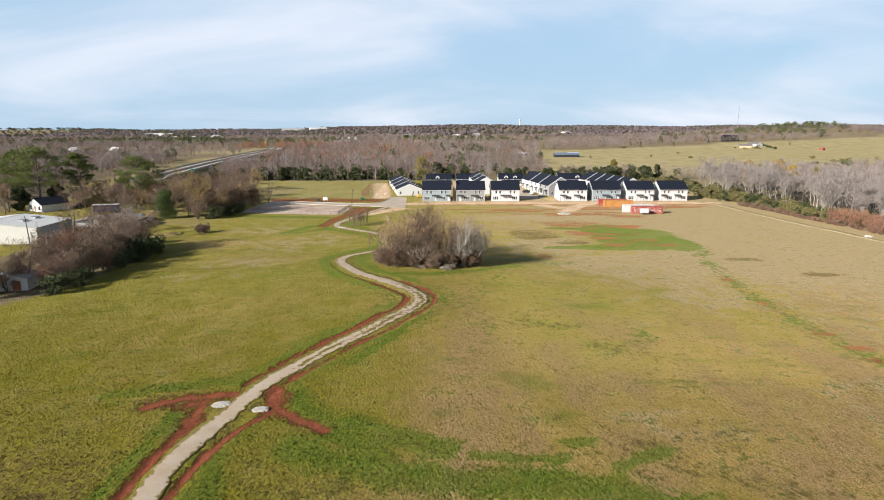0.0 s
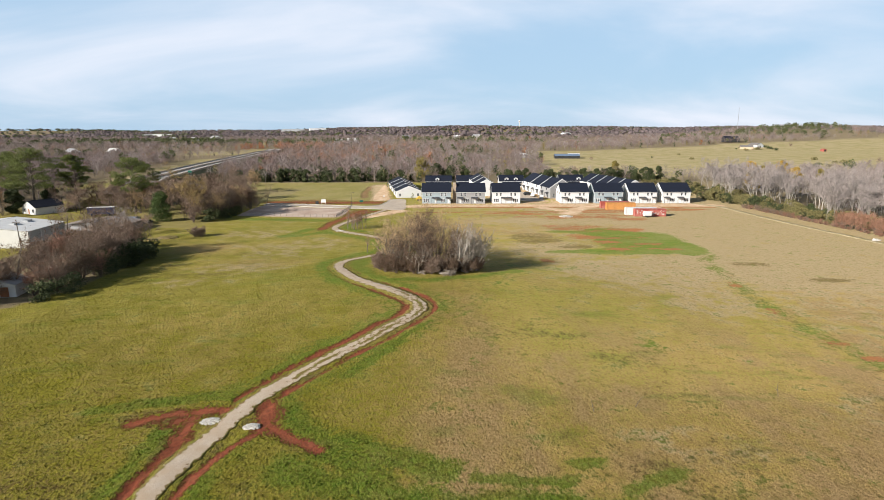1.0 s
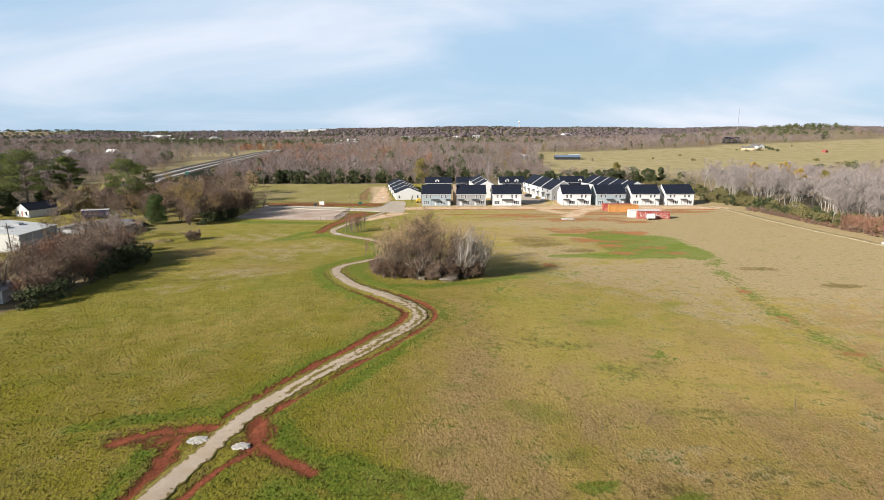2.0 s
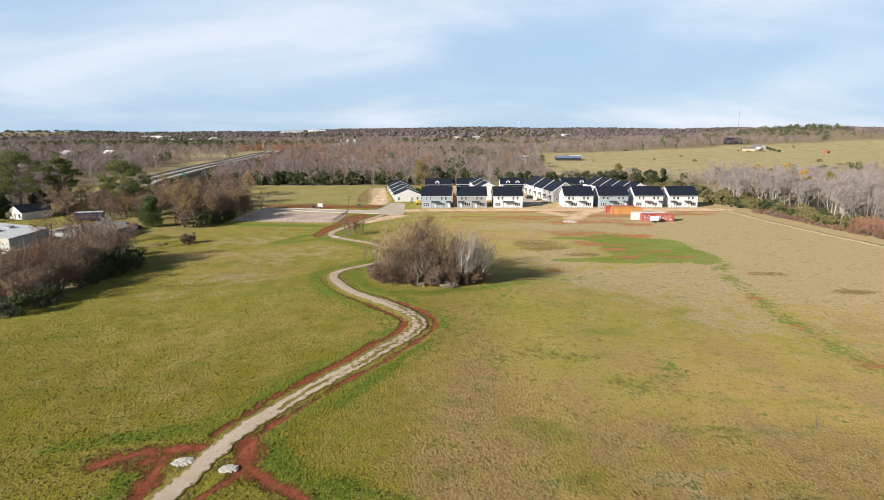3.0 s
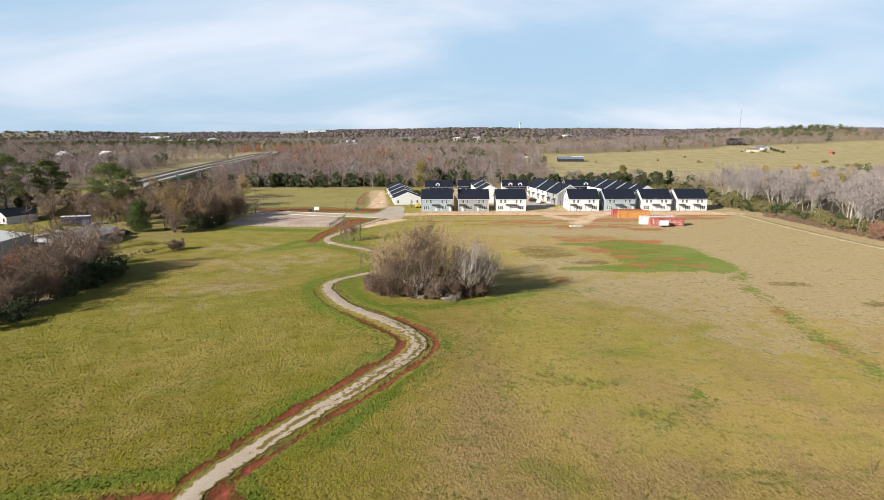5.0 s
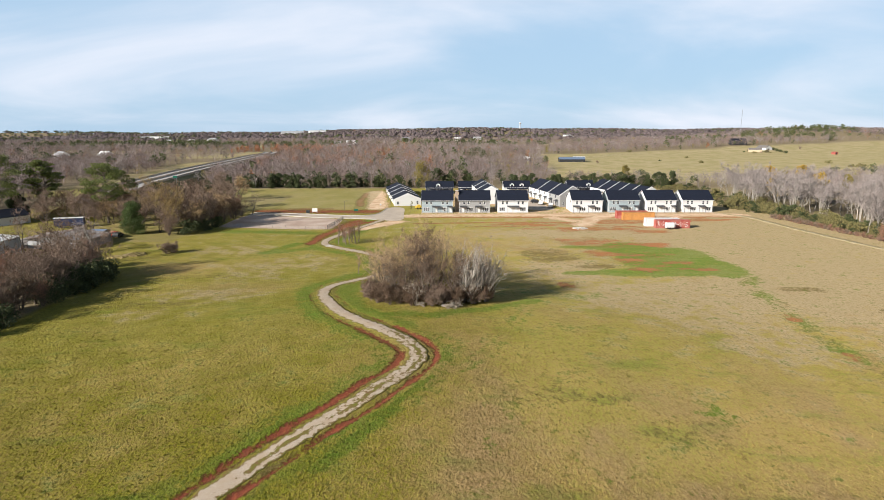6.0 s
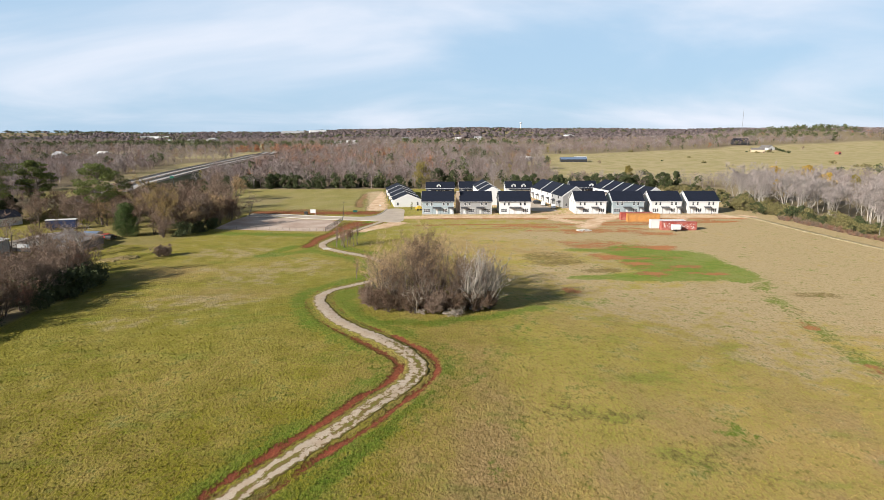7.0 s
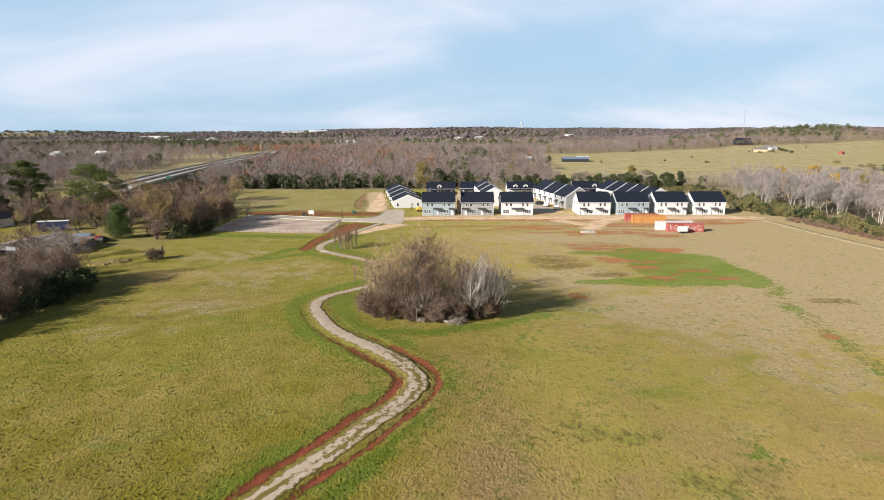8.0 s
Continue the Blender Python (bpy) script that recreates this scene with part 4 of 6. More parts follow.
def house_row(x, y, turn, n, length, width, eave, ridge, label, group, canopies=2, stagger=0.0, mats=("white_siding",)):
    a = radians(turn)
    for i in range(n):
        row_home(x - math.sin(a) * length * i + stagger * i, y + math.cos(a) * length * i, turn, width, length - 0.004, eave, ridge, M[mats[i % len(mats)]], label, group, canopies if i or not stagger else 1, front=True)


house_row(-22.0, 293.2, 9.0, 4, 14.3, 12.4, 3.0, 5.6, "single-storey white row house with a dark roof and party wall", "stepped row beside the dirt road", 1)
house_row(18.0, 300.0, 3.0, 3, 13.5, 10.0, 5.6, 8.3, "white gabled row house behind the duplex row", "middle row", 1)
house_row(53.4, 290.0, 11.0, 3, 14.0, 12.0, 5.2, 9.2, "white gabled row house with charcoal porch canopies", "row along the inner street", 2, mats=("grey_siding", "white_siding", "white_siding"))
house_row(91.0, 296.5, 15.0, 5, 9.0, 13.4, 4.2, 8.0, "white gabled row house behind the duplex row", "outer row", 1)


def cottage(x, y, width, depth, eave, ridge, dormers, mat, label):
    h = thing("cottage", x, y, label=label, category="house", group="back row of cottages")
    wins = [(width * u - 0.5, width * u + 0.5, 0.8, 2.1) for u in (0.12, 0.62, 0.88)]
    doors = [(width * 0.36, width * 0.36 + 1.0, 0.1, 2.2)]
    b = Build().wall(0, width, 0, eave, 0, 0.18, wins + doors).box(0, width, depth - 0.18, depth, 0, eave)
    for x0 in (0, width - 0.18):
        b.prism([(0.18, 0), (0.18, eave), (depth / 2, ridge - 0.1), (depth - 0.18, eave), (depth - 0.18, 0)], x0, x0 + 0.18, "x")
    part("wall", b, mat, h)
    for w in wins:
        window(h, *w, 0)
    part("door", Build().box(doors[0][0], doors[0][1], 0.06, 0.12, 0.1, 2.2), M["door"], h)
    gable_roof(h, 0, width, 0, depth, eave, ridge)
    part("porch_roof", Build().prism([(-2.2, eave - 0.75), (-2.2, eave - 0.6), (-0.01, eave - 0.1), (-0.01, eave - 0.25)], width * 0.1, width * 0.9, "x"), M["roof"], h)
    for u in (0.12, 0.5, 0.88):
        part("porch_post", Build().box(width * u - 0.08, width * u + 0.08, -2.15, -1.99, 0, eave - 0.72), M["trim"], h)
    for u in dormers:
        d = part("dormer", Build().prism([(width * u - 1.1, eave + 0.4), (width * u - 1.1, eave + 1.5), (width * u, eave + 2.2), (width * u + 1.1, eave + 1.5), (width * u + 1.1, eave + 0.4)], 0.7, depth / 2 - 0.3), M["trim"], h, "white gabled dormer")
        part("dormer_roof", Build().prism([(width * u - 1.3, eave + 1.4), (width * u, eave + 2.25), (width * u + 1.3, eave + 1.4), (width * u + 1.3, eave + 1.52), (width * u, eave + 2.38), (width * u - 1.3, eave + 1.52)], 0.5, depth / 2), M["roof"], d)
        part("dormer_window", Build().box(width * u - 0.5, width * u + 0.5, 0.66, 0.69, eave + 0.6, eave + 1.4), M["glass"], d)


# dark walls here colour in shade; only the third cottage stays white
cottage(-9.0, 344, 15.0, 10, 3.3, 6.2, (0.45,), M["shaded_siding"], "cottage with shade-dark walls, a dark roof and one white dormer")
cottage(9.0, 346, 11.0, 10, 3.3, 6.2, (), M["shaded_siding"], "cottage with shade-dark walls, a dark roof and porch")
cottage(33.5, 342, 14.0, 10, 3.6, 6.6, (0.3, 0.68), M["white_siding"], "white cottage with a dark roof and two dormers")
cottage(69.0, 346, 14.0, 10, 3.4, 6.4, (0.8,), M["shaded_siding"], "cottage with shade-dark walls, a dark roof and porch")


# ---------------------------------------------------------------- containers and vehicles
def container(x, y, turn, mat, label, marks=0):
    c = thing("shipping_container", x, y, turn=turn, label=label, category="container", group="containers on the field")
    L, Wd, Hh = 12.19, 2.44, 2.9

    def ribs(a, b, fixed, axis, sign):
        n = int((b - a) / 0.28)
        pts = []
        for i in range(n):
            u = a + (b - a) * i / n
            st = (b - a) / n
            for k, dd in ((0, 0.0), (0.25, 0.0), (0.4, 0.045), (0.8, 0.045)):
                pts.append((u + k * st, fixed - sign * dd))
        return pts
    b = Build()
    n_side = ribs(0.1, L - 0.1, 0.04, "x", -1)
    for yy, sg in ((0.04, 1), (Wd - 0.04, -1)):
        line = [(u, yy + (0.045 - abs(w - 0.04)) * 0 + sg * (w - 0.04)) for u, w in n_side]
        vs = [(u, w, 0.15) for u, w in line] + [(u, w, Hh - 0.12) for u, w in line]
        k = len(line)
        b.add(vs, [(i, i + 1, k + i + 1, k + i) if sg > 0 else (i + 1, i, k + i, k + i + 1) for i in range(k - 1)])
    b.box(0.03, 0.06, 0.1, Wd - 0.1, 0.15, Hh - 0.12).box(0.1, L - 0.1, 0.1, Wd - 0.1, Hh - 0.1, Hh - 0.05)
    part("body", b, mat, c)
    f = Build()
    for xx in (0, L - 0.12):
        for yy in (0, Wd - 0.12):
            f.box(xx, xx + 0.12, yy, yy + 0.12, 0, Hh)
    for zz in (0.0, Hh - 0.12):
        for yy in (0, Wd - 0.1):
            f.box(0.12, L - 0.12, yy, yy + 0.1, zz, zz + 0.12)
        for xx in (0, L - 0.1):
            f.box(xx, xx + 0.1, 0.12, Wd - 0.12, zz, zz + 0.12)
    part("frame", f, mat, c)
    for k, yy in enumerate((0.14, Wd / 2 + 0.01)):
        d = part("door", Build().box(L - 0.06, L - 0.02, yy, yy + Wd / 2 - 0.16, 0.14, Hh - 0.14), mat, c)
        for q in (0.3, 0.75):
            part("lock_rod", Build().tube((L + 0.0, yy + q, 0.15), (L + 0.0, yy + q, Hh - 0.15), 0.025, 0.025, 6), M["galvanised"], d)
    rng = random.Random(9)
    for i in range(marks):
        u, z = rng.uniform(0.4, L - 1.2), rng.uniform(0.5, 2.3)
        w, hh = rng.uniform(0.15, 0.6), rng.uniform(0.12, 0.35)
        part("scrawl", Build().prism([(u, z), (u + w, z + rng.uniform(-0.1, 0.2)), (u + w * 0.9, z + hh), (u + 0.1, z + hh * 0.8)], -0.012, -0.004), M["white_steel"], c, "faded white painted mark")
    return c


container(76.4, 232.5, 0.0, M["red_steel"], "weathered red shipping container with faded white marks", 64)
container(74.1, 236.6, -1.0, M["white_steel"], "white shipping container behind a red one")
container(70.5, 251.5, 0.0, M["orange_steel"], "orange shipping container on bare red soil")
container(69.0, 255.2, 0.0, M["red_steel"], "dull red shipping container behind an orange one")


def water_tank(x, y):
    t = thing("water_tank", x, y, label="small white tank trailer beside the red container", category="tank")
    b = Build()
    b.prism([(0.95 * math.copysign(abs(math.cos(a)) ** 0.5, math.cos(a)), 1.45 + 0.95 * math.copysign(abs(math.sin(a)) ** 0.5, math.sin(a))) for a in np.linspace(0, 2 * math.pi, 25)[:-1]], 0, 2.7, "x")
    part("tank", b, M["white_steel"], t)
    part("chassis", Build().box(-0.3, 2.7, -0.7, 0.7, 0.42, 0.52), M["black_steel"], t)
    for yy in (-0.8, 0.62):
        part("wheel", Build().prism([(1.2 + 0.34 * math.cos(a), 0.34 + 0.34 * math.sin(a)) for a in np.linspace(0, 2 * math.pi, 15)[:-1]], yy, yy + 0.18), M["rubber"], t)


water_tank(79.2, 230.6)


def car(x, y, turn, mat, label, pickup=False, category="car"):
    c = thing("parked_car" if not pickup else "pickup_truck", x, y, turn=turn, label=label, category=category)
    L, wd = (5.4, 1.9) if pickup else (4.6, 1.8)
    if pickup:
        prof = [(0, 0.45), (0, 1.0), (0.15, 1.12), (2.0, 1.12), (2.05, 1.75), (2.3, 1.82), (3.5, 1.82), (4.0, 1.2), (5.2, 1.08), (5.4, 0.85), (5.4, 0.45)]
        glass = [(2.15, 1.2), (2.2, 1.68), (3.45, 1.72), (3.85, 1.2)]
    else:
        prof = [(0, 0.4), (0, 0.9), (0.2, 1.05), (0.5, 1.55), (0.9, 1.65), (2.7, 1.63), (3.4, 1.08), (4.4, 0.95), (4.6, 0.75), (4.6, 0.4)]
        glass = [(0.5, 1.08), (0.7, 1.5), (2.65, 1.54), (3.2, 1.08)]
    part("body", Build().prism(prof, 0.0, wd), mat, c)
    for yy in (-0.012, wd):
        part("side_glass", Build().prism(glass, yy, yy + 0.012), M["glass"], c)
    for wx in (0.95, L - 1.0):
        for yy in (-0.03, wd - 0.19):
            w = part("wheel", Build().prism([(wx + 0.36 * math.cos(a), 0.36 + 0.36 * math.sin(a)) for a in np.linspace(0, 2 * math.pi, 15)[:-1]], yy, yy + 0.22), M["rubber"], c)
            part("rim", Build().prism([(wx + 0.2 * math.cos(a), 0.36 + 0.2 * math.sin(a)) for a in np.linspace(0, 2 * math.pi, 11)[:-1]], yy - 0.01 if yy < 0 else yy + 0.22, yy if yy < 0 else yy + 0.23), M["galvanised"], w)
    for yy in (0.15, wd - 0.45):
        part("headlight", Build().box(L - 0.02, L + 0.01, yy, yy + 0.3, 0.7, 0.85), M["trim"], c)
    return c


car(42.5, 303, 10, M["black_steel"], "black sport utility vehicle parked on the inner street")
car(46.5, 296, 75, M["white_steel"], "white pickup truck parked by the row houses", True, "truck")
car(49.5, 286.5, 80, M["white_steel"], "white pickup truck parked by the row houses", True, "truck")

# ---------------------------------------------------------------- trees
class Twigs:
    def __init__(self):
        self.v, self.f, self.n = [], [], 0

    def tube(self, p0, p1, r0, r1, n):
        d = p1 - p0
        d = d / (np.linalg.norm(d) + 1e-9)
        s = np.cross(d, (0.31, 0.87, 0.12))
        s /= np.linalg.norm(s) + 1e-9
        t = np.cross(d, s)
        a = np.arange(n) * 2 * math.pi / n
        ring = np.cos(a)[:, None] * s + np.sin(a)[:, None] * t
        self.v.append(np.vstack([p0 + ring * r0, p1 + ring * r1]))
        i = np.arange(n)
        j = (i + 1) % n
        self.f.append(np.vstack([np.stack([i, j, j + n], 1), np.stack([i, j + n, i + n], 1)]) + self.n)
        self.n += 2 * n

    def sliver(self, p0, p1, w, side):
        self.v.append(np.array([p0 - side * w, p0 + side * w, p1]))
        self.f.append(np.array([[0, 1, 2]]) + self.n)
        self.n += 3

    def arrays(self):
        if not self.v:
            return np.zeros((0, 3)), np.zeros((0, 3), int)
        return np.vstack(self.v), np.vstack(self.f)


def unit(v):
    return v / (np.linalg.norm(v) + 1e-9)


def bare_tree(seed, tall, spread=0.45, first=0.3, stems=1, twig=0.03, twigs=7, levels=4, trunk=None, droop=0.0, kids=(6, 5, 4)):
    """Wood and twigs of a leafless tree: trunk, limbs, branches, and a haze of twigs."""
    rng = np.random.default_rng(seed)
    wood, fine = Twigs(), Twigs()
    r_base = trunk or tall * 0.022

    def grow(p, d, length, r, level):
        segs = 4 if level == 0 else 3
        pts = [p]
        for s in range(segs):
            d = unit(d + rng.normal(0, 0.13 if level == 0 else 0.22, 3) + np.array([0, 0, 0.10 - droop * level * 0.1]))
            q = pts[-1] + d * length / segs
            rr0, rr1 = r * (1 - 0.75 * s / segs), r * (1 - 0.75 * (s + 1) / segs)
            if level < levels - 1:
                wood.tube(pts[-1], q, rr0, rr1, 5 if level == 0 else 3)
            else:
                fine.tube(pts[-1], q, max(rr0, twig * 0.5), max(rr1, twig * 0.4), 3) if s == 0 else fine.sliver(pts[-1], q, twig * 0.8, unit(np.cross(d, rng.normal(0, 1, 3))))
            pts.append(q)
        if level < levels - 1:
            n = kids[min(level, len(kids) - 1)]
            for k in range(n):
                u = first + (1 - first) * (k + rng.uniform(0, 0.9)) / n if level == 0 else rng.uniform(0.25, 1.0)
                i = min(int(u * segs), segs - 1)
                base = pts[i] + (pts[i + 1] - pts[i]) * (u * segs - i)
                out = rng.normal(0, 1, 3)
                out[2] = abs(out[2]) * 0.4
                nd = unit(d * (1 - spread) + unit(out) * (spread + 0.25))
                grow(base, nd, length * rng.uniform(0.45, 0.75) * (1.0 - 0.35 * u if level == 0 else 0.85), r * (1 - 0.7 * u) * 0.6, level + 1)
        else:
            for k in range(twigs):
                u = rng.uniform(0.1, 1.0)
                i = min(int(u * segs), segs - 1)
                base = pts[i] + (pts[i + 1] - pts[i]) * (u * segs - i)
                nd = unit(d + rng.normal(0, 0.75, 3) + np.array([0, 0, 0.1 - droop]))
                fine.sliver(base, base + nd * length * rng.uniform(0.45, 1.0), twig, unit(np.cross(nd, rng.normal(0, 1, 3))))

    for s in range(stems):
        a = rng.uniform(0, 2 * math.pi)
        lean = 0.0 if stems == 1 else rng.uniform(0.1, 0.5)
        off = 0 if stems == 1 else rng.uniform(0.02, 0.14)
        grow(np.array([math.cos(a) * off, math.sin(a) * off, -0.15]), unit(np.array([math.cos(a) * lean, math.sin(a) * lean, 1.0])), tall * rng.uniform(0.62, 0.8), r_base * (1 if stems == 1 else 0.6), 0)
    return wood.arrays(), fine.arrays()


def leaf_clumps(seed, centres, radii, count, size, flat=0.7):
    """Many small leaves spread through clumps, thickest near the skin."""
    rng = np.random.default_rng(seed)
    V = []
    for c, r in zip(centres, radii):
        n = max(6, int(count * (r / max(radii)) ** 2))
        d = rng.normal(0, 1, (n, 3))
        d /= np.linalg.norm(d, axis=1)[:, None]
        rad = r * rng.uniform(0.35, 1.05, n) ** 0.6
        p = np.array(c) + d * rad[:, None] * np.array([1, 1, flat])
        a, b = rng.normal(0, 1, (n, 3)), rng.normal(0, 1, (n, 3))
        a /= np.linalg.norm(a, axis=1)[:, None]
        b = np.cross(a, b)
        b /= np.linalg.norm(b, axis=1)[:, None] + 1e-9
        s = size * rng.uniform(0.6, 1.4, n)[:, None]
        V.append(np.stack([p + a * s, p - a * s * 0.5 + b * s * 0.6, p - a * s * 0.5 - b * s * 0.6], 1))
    V = np.concatenate(V)
    return V.reshape(-1, 3), np.arange(len(V) * 3).reshape(-1, 3)


def tree_thing(name, wood, crown, wood_mat, crown_mat, label, category="tree", group="", crown_name="crown"):
    t = new(name)
    t.empty_display_size = 0.3
    tagged(t, label, category, group)
    for nm, (v, f), mt in (("trunk", wood, wood_mat), (crown_name, crown, crown_mat)):
        if len(v):
            ob = new(nm, mesh_of(nm, v, f, mt))
            ob.parent = t
    return t


def plant(proto, spots, rng, smin=0.85, smax=1.15):
    """Puts the tree at the first spot and copies of it at the others."""
    for i, (x, y) in enumerate(spots):
        s = rng.uniform(smin, smax)
        m = pose(x, y, h1(x, y) - 0.05, 0, 0, rng.uniform(0, 360))
        ob = proto if i == 0 else copy_thing(proto, m)
        if i == 0:
            ob.matrix_basis = m
        ob.scale = (s, s, s * rng.uniform(0.92, 1.08))


R = random.Random(11)


def build_thicket():
    """The clump of leafless trees in the middle of the field."""
    # tall brown trees in the middle and at the back
    for i, (x, y, tall) in enumerate([(-9, 140, 10.5), (-5, 137, 10), (-1, 139, 10), (-12, 138, 9), (-7, 146, 11), (-2, 146, 11), (3, 143, 9), (-11, 150, 10), (-4, 153, 10.5), (-8, 133.5, 8), (-3, 133, 8), (1, 134, 8), (-13, 143, 8.5), (-6, 158, 9)]):
        w, f = bare_tree(100 + i, tall * (1.3 if i % 3 else 1.12), 0.50, 0.08, stems=4, twig=0.021, twigs=6, kids=(7, 4, 4), trunk=0.42)
        # front trees take dark twigs: the clump's inner shade put into colour
        t = tree_thing("bare_tree", w, f, M["bark"], M["dark_twig" if i % 4 == 1 or 9 <= i <= 11 else "straw_twig"], "tangled leafless brown tree in the field's thicket", group="thicket in the field")
        t.matrix_basis = pose(x, y, h1(x, y) - 0.05)
    for i, (x, y, tall) in enumerate([(5.0, 134, 8.5), (6.8, 136.5, 8.5), (8.5, 139, 8.0), (4.2, 139, 9)]):
        w, f = bare_tree(130 + i, tall * 1.35, 0.18, 0.12, stems=5, twig=0.026, twigs=2, kids=(6, 3, 2), trunk=0.52)
        t = tree_thing("pale_bare_tree", w, f, M["pale_bark"], M["brown_twig"], "leafless tree with pale grey limbs at the thicket's edge", group="thicket in the field")
        t.matrix_basis = pose(x, y, h1(x, y) - 0.05)
    for i, (x, y, tall) in enumerate([(8.0, 134.8, 8), (6.8, 135.5, 8.5), (9.0, 138.5, 8), (7.9, 138, 8.5), (9.0, 141, 8), (5.5, 132.6, 7), (-5, 130.4, 5)]):
        w, f = bare_tree(170 + i, tall, 0.34, 0.15, stems=4, twig=0.03, twigs=3, kids=(5, 3, 2), trunk=0.22)
        t = tree_thing("dead_tree", w, f, M["bleached_bark"], M["pale_twig"], "bleached leaning limbs at the thicket's front", group="thicket in the field")
        t.matrix_basis = pose(x, y, h1(x, y) - 0.05)
    for i, (x, y) in enumerate([(-14, 136), (-12.5, 133), (-10, 131.5), (-6, 130.5), (-2, 130), (2, 131), (6, 132.5), (8.5, 134.5), (-15, 141), (-11.5, 134.5), (-8, 132), (-4, 131.5), (0, 132), (4, 133), (-14.5, 138.5), (-9, 134), (-5, 134), (-1, 134)]):
        w, f = bare_tree(150 + i, 3.9, 0.6, 0.02, stems=7, twig=0.035, twigs=8, kids=(8, 5, 4), levels=3)
        # mostly dark twigs low down, colouring in the shadow inside the thicket
        t = tree_thing("bare_shrub", w, f, M["bark"], M["brown_twig" if i % 4 == 0 else "dark_twig"], "low leafless brown shrub at the foot of the thicket", "shrub", "thicket in the field")
        t.matrix_basis = pose(x, y, h1(x, y) - 0.05)


build_thicket()


def fallen_branch(seed, x, y, turn, tall):
    """A dead limb lying on the grass, its twigs spread round it."""
    w, f = bare_tree(seed, tall, 0.45, 0.1, stems=3, twig=0.03, twigs=3, kids=(6, 4, 3), levels=3, trunk=0.16)
    t = tree_thing("fallen_branch", w, f, M["bleached_bark"], M["pale_twig"], "bleached dead branch lying at the thicket's foot", "branch", "fallen branches", "twigs")
    t.matrix_basis = pose(x, y, h1(x, y) + 0.35, 78, 0, turn)


for k, (bx, by, turn, tall) in enumerate([(-0.2, 129.6, 70, 3.2), (1.4, 129.4, 110, 2.8), (-4.8, 130.0, 60, 2.0)]):
    fallen_branch(190 + k, bx, by, turn, tall)


def evergreen(name, seed, tall, width, mat, label, clumps=26, count=260, size=0.3, low=0.12, group="", trunk_mat="bark", flat=0.7, reach=(0.3, 0.85), lump=(0.13, 0.24)):
    rng = np.random.default_rng(seed)
    wood = Twigs()
    wood.tube(np.array([0, 0, -0.2]), np.array([0.1, 0.05, tall * 0.9]), tall * 0.022, tall * 0.006, 7)
    cs, rs = [], []
    for i in range(clumps):
        u = low + (0.97 - low) * (i + rng.random()) / clumps
        prof = math.sin(math.pi * min(1, (u - low) / (1 - low) * 0.86 + 0.14)) ** 0.7
        a = rng.uniform(0, 2 * math.pi)
        rad = width * 0.5 * prof * rng.uniform(*reach)
        c = np.array([math.cos(a) * rad, math.sin(a) * rad, u * tall])
        cs.append(c)
        rs.append(width * rng.uniform(*lump))
        wood.tube(np.array([0, 0, max(0.3, u * tall - rad * 0.5)]), c, tall * 0.007, tall * 0.003, 4)
    return tree_thing(name, wood.arrays(), leaf_clumps(seed, cs, rs, count, size, flat), M[trunk_mat], mat, label, group=group)


def build_left_trees():
    # tall pines
    for i, (x, y, tall, wd) in enumerate([(-127, 246, 23, 17), (-170, 248, 26.5, 22), (-162, 264, 23.5, 13), (-184, 254, 25, 16)]):
        t = evergreen("pine_tree", 200 + i, tall, wd, M["pine_leaf"], "tall pine with layered sunlit needle clumps", 60, 620, 0.20, 0.38, "pines by the highway", flat=0.38, reach=(0.35, 1.05), lump=(0.09, 0.17))
        t.matrix_basis = pose(x, y, h1(x, y))
    t = evergreen("cedar_tree", 211, 10.5, 9, M["green_leaf"], "dense green evergreen tree at the yard's edge", 40, 620, 0.16, 0.06, reach=(0.2, 0.75), lump=(0.16, 0.25))
    t.matrix_basis = pose(-105.5, 223, 0)
    for i, (x, y) in enumerate([(-176, 244), (-168, 256), (-135, 300)]):
        t = evergreen("cedar_tree", 214 + i, 10, 8, M["cedar_leaf"], "dark cedar below the pines", 24, 360, 0.35, 0.08)
        t.matrix_basis = pose(x, y, h1(x, y))
    protos = []
    for i in range(5):
        w, f = bare_tree(230 + i, 13, 0.5, 0.12, stems=2, twig=0.044, twigs=9, kids=(8, 5, 4))
        protos.append(tree_thing("bare_tree", w, f, M["dark_bark"], M[("brown_twig", "straw_twig", "dark_twig", "brown_twig", "brown_twig")[i]], "leafless tree with a rounded brown crown", group="tree line beside the field"))
    line = [(-93, 222), (-90, 232), (-88, 240), (-86, 248), (-84, 256), (-87, 227), (-85, 234), (-84, 241), (-98, 226), (-96, 238), (-94, 248), (-91, 258), (-100, 244), (-99, 256), (-86, 262), (-108, 232), (-106, 246), (-110, 258), (-104, 264),
            (-116, 236), (-118, 250), (-116, 264), (-125, 232), (-128, 256), (-134, 240), (-132, 268), (-122, 276), (-110, 276), (-98, 272), (-150, 254), (-146, 268), (-178, 240), (-147, 241), (-152, 246), (-158, 256), (-164, 252), (-178, 230), (-186, 236), (-140, 252), (-138, 260), (-130, 248), (-124, 244), (-128, 264), (-136, 276), (-142, 284), (-128, 280), (-118, 284), (-112, 270), (-150, 276), (-156, 288), (-120, 268), (-114, 246), (-134, 290), (-144, 296), (-190, 244),
            (-104, 290), (-116, 292), (-96, 286), (-128, 294), (-108, 306), (-120, 310), (-112, 322), (-102, 318)]
    R.shuffle(line)
    for i, p in enumerate(protos):
        plant(p, line[i::5], R, 0.75, 1.15)
    # brush along the field's near edge
    brush = []
    for i in range(4):
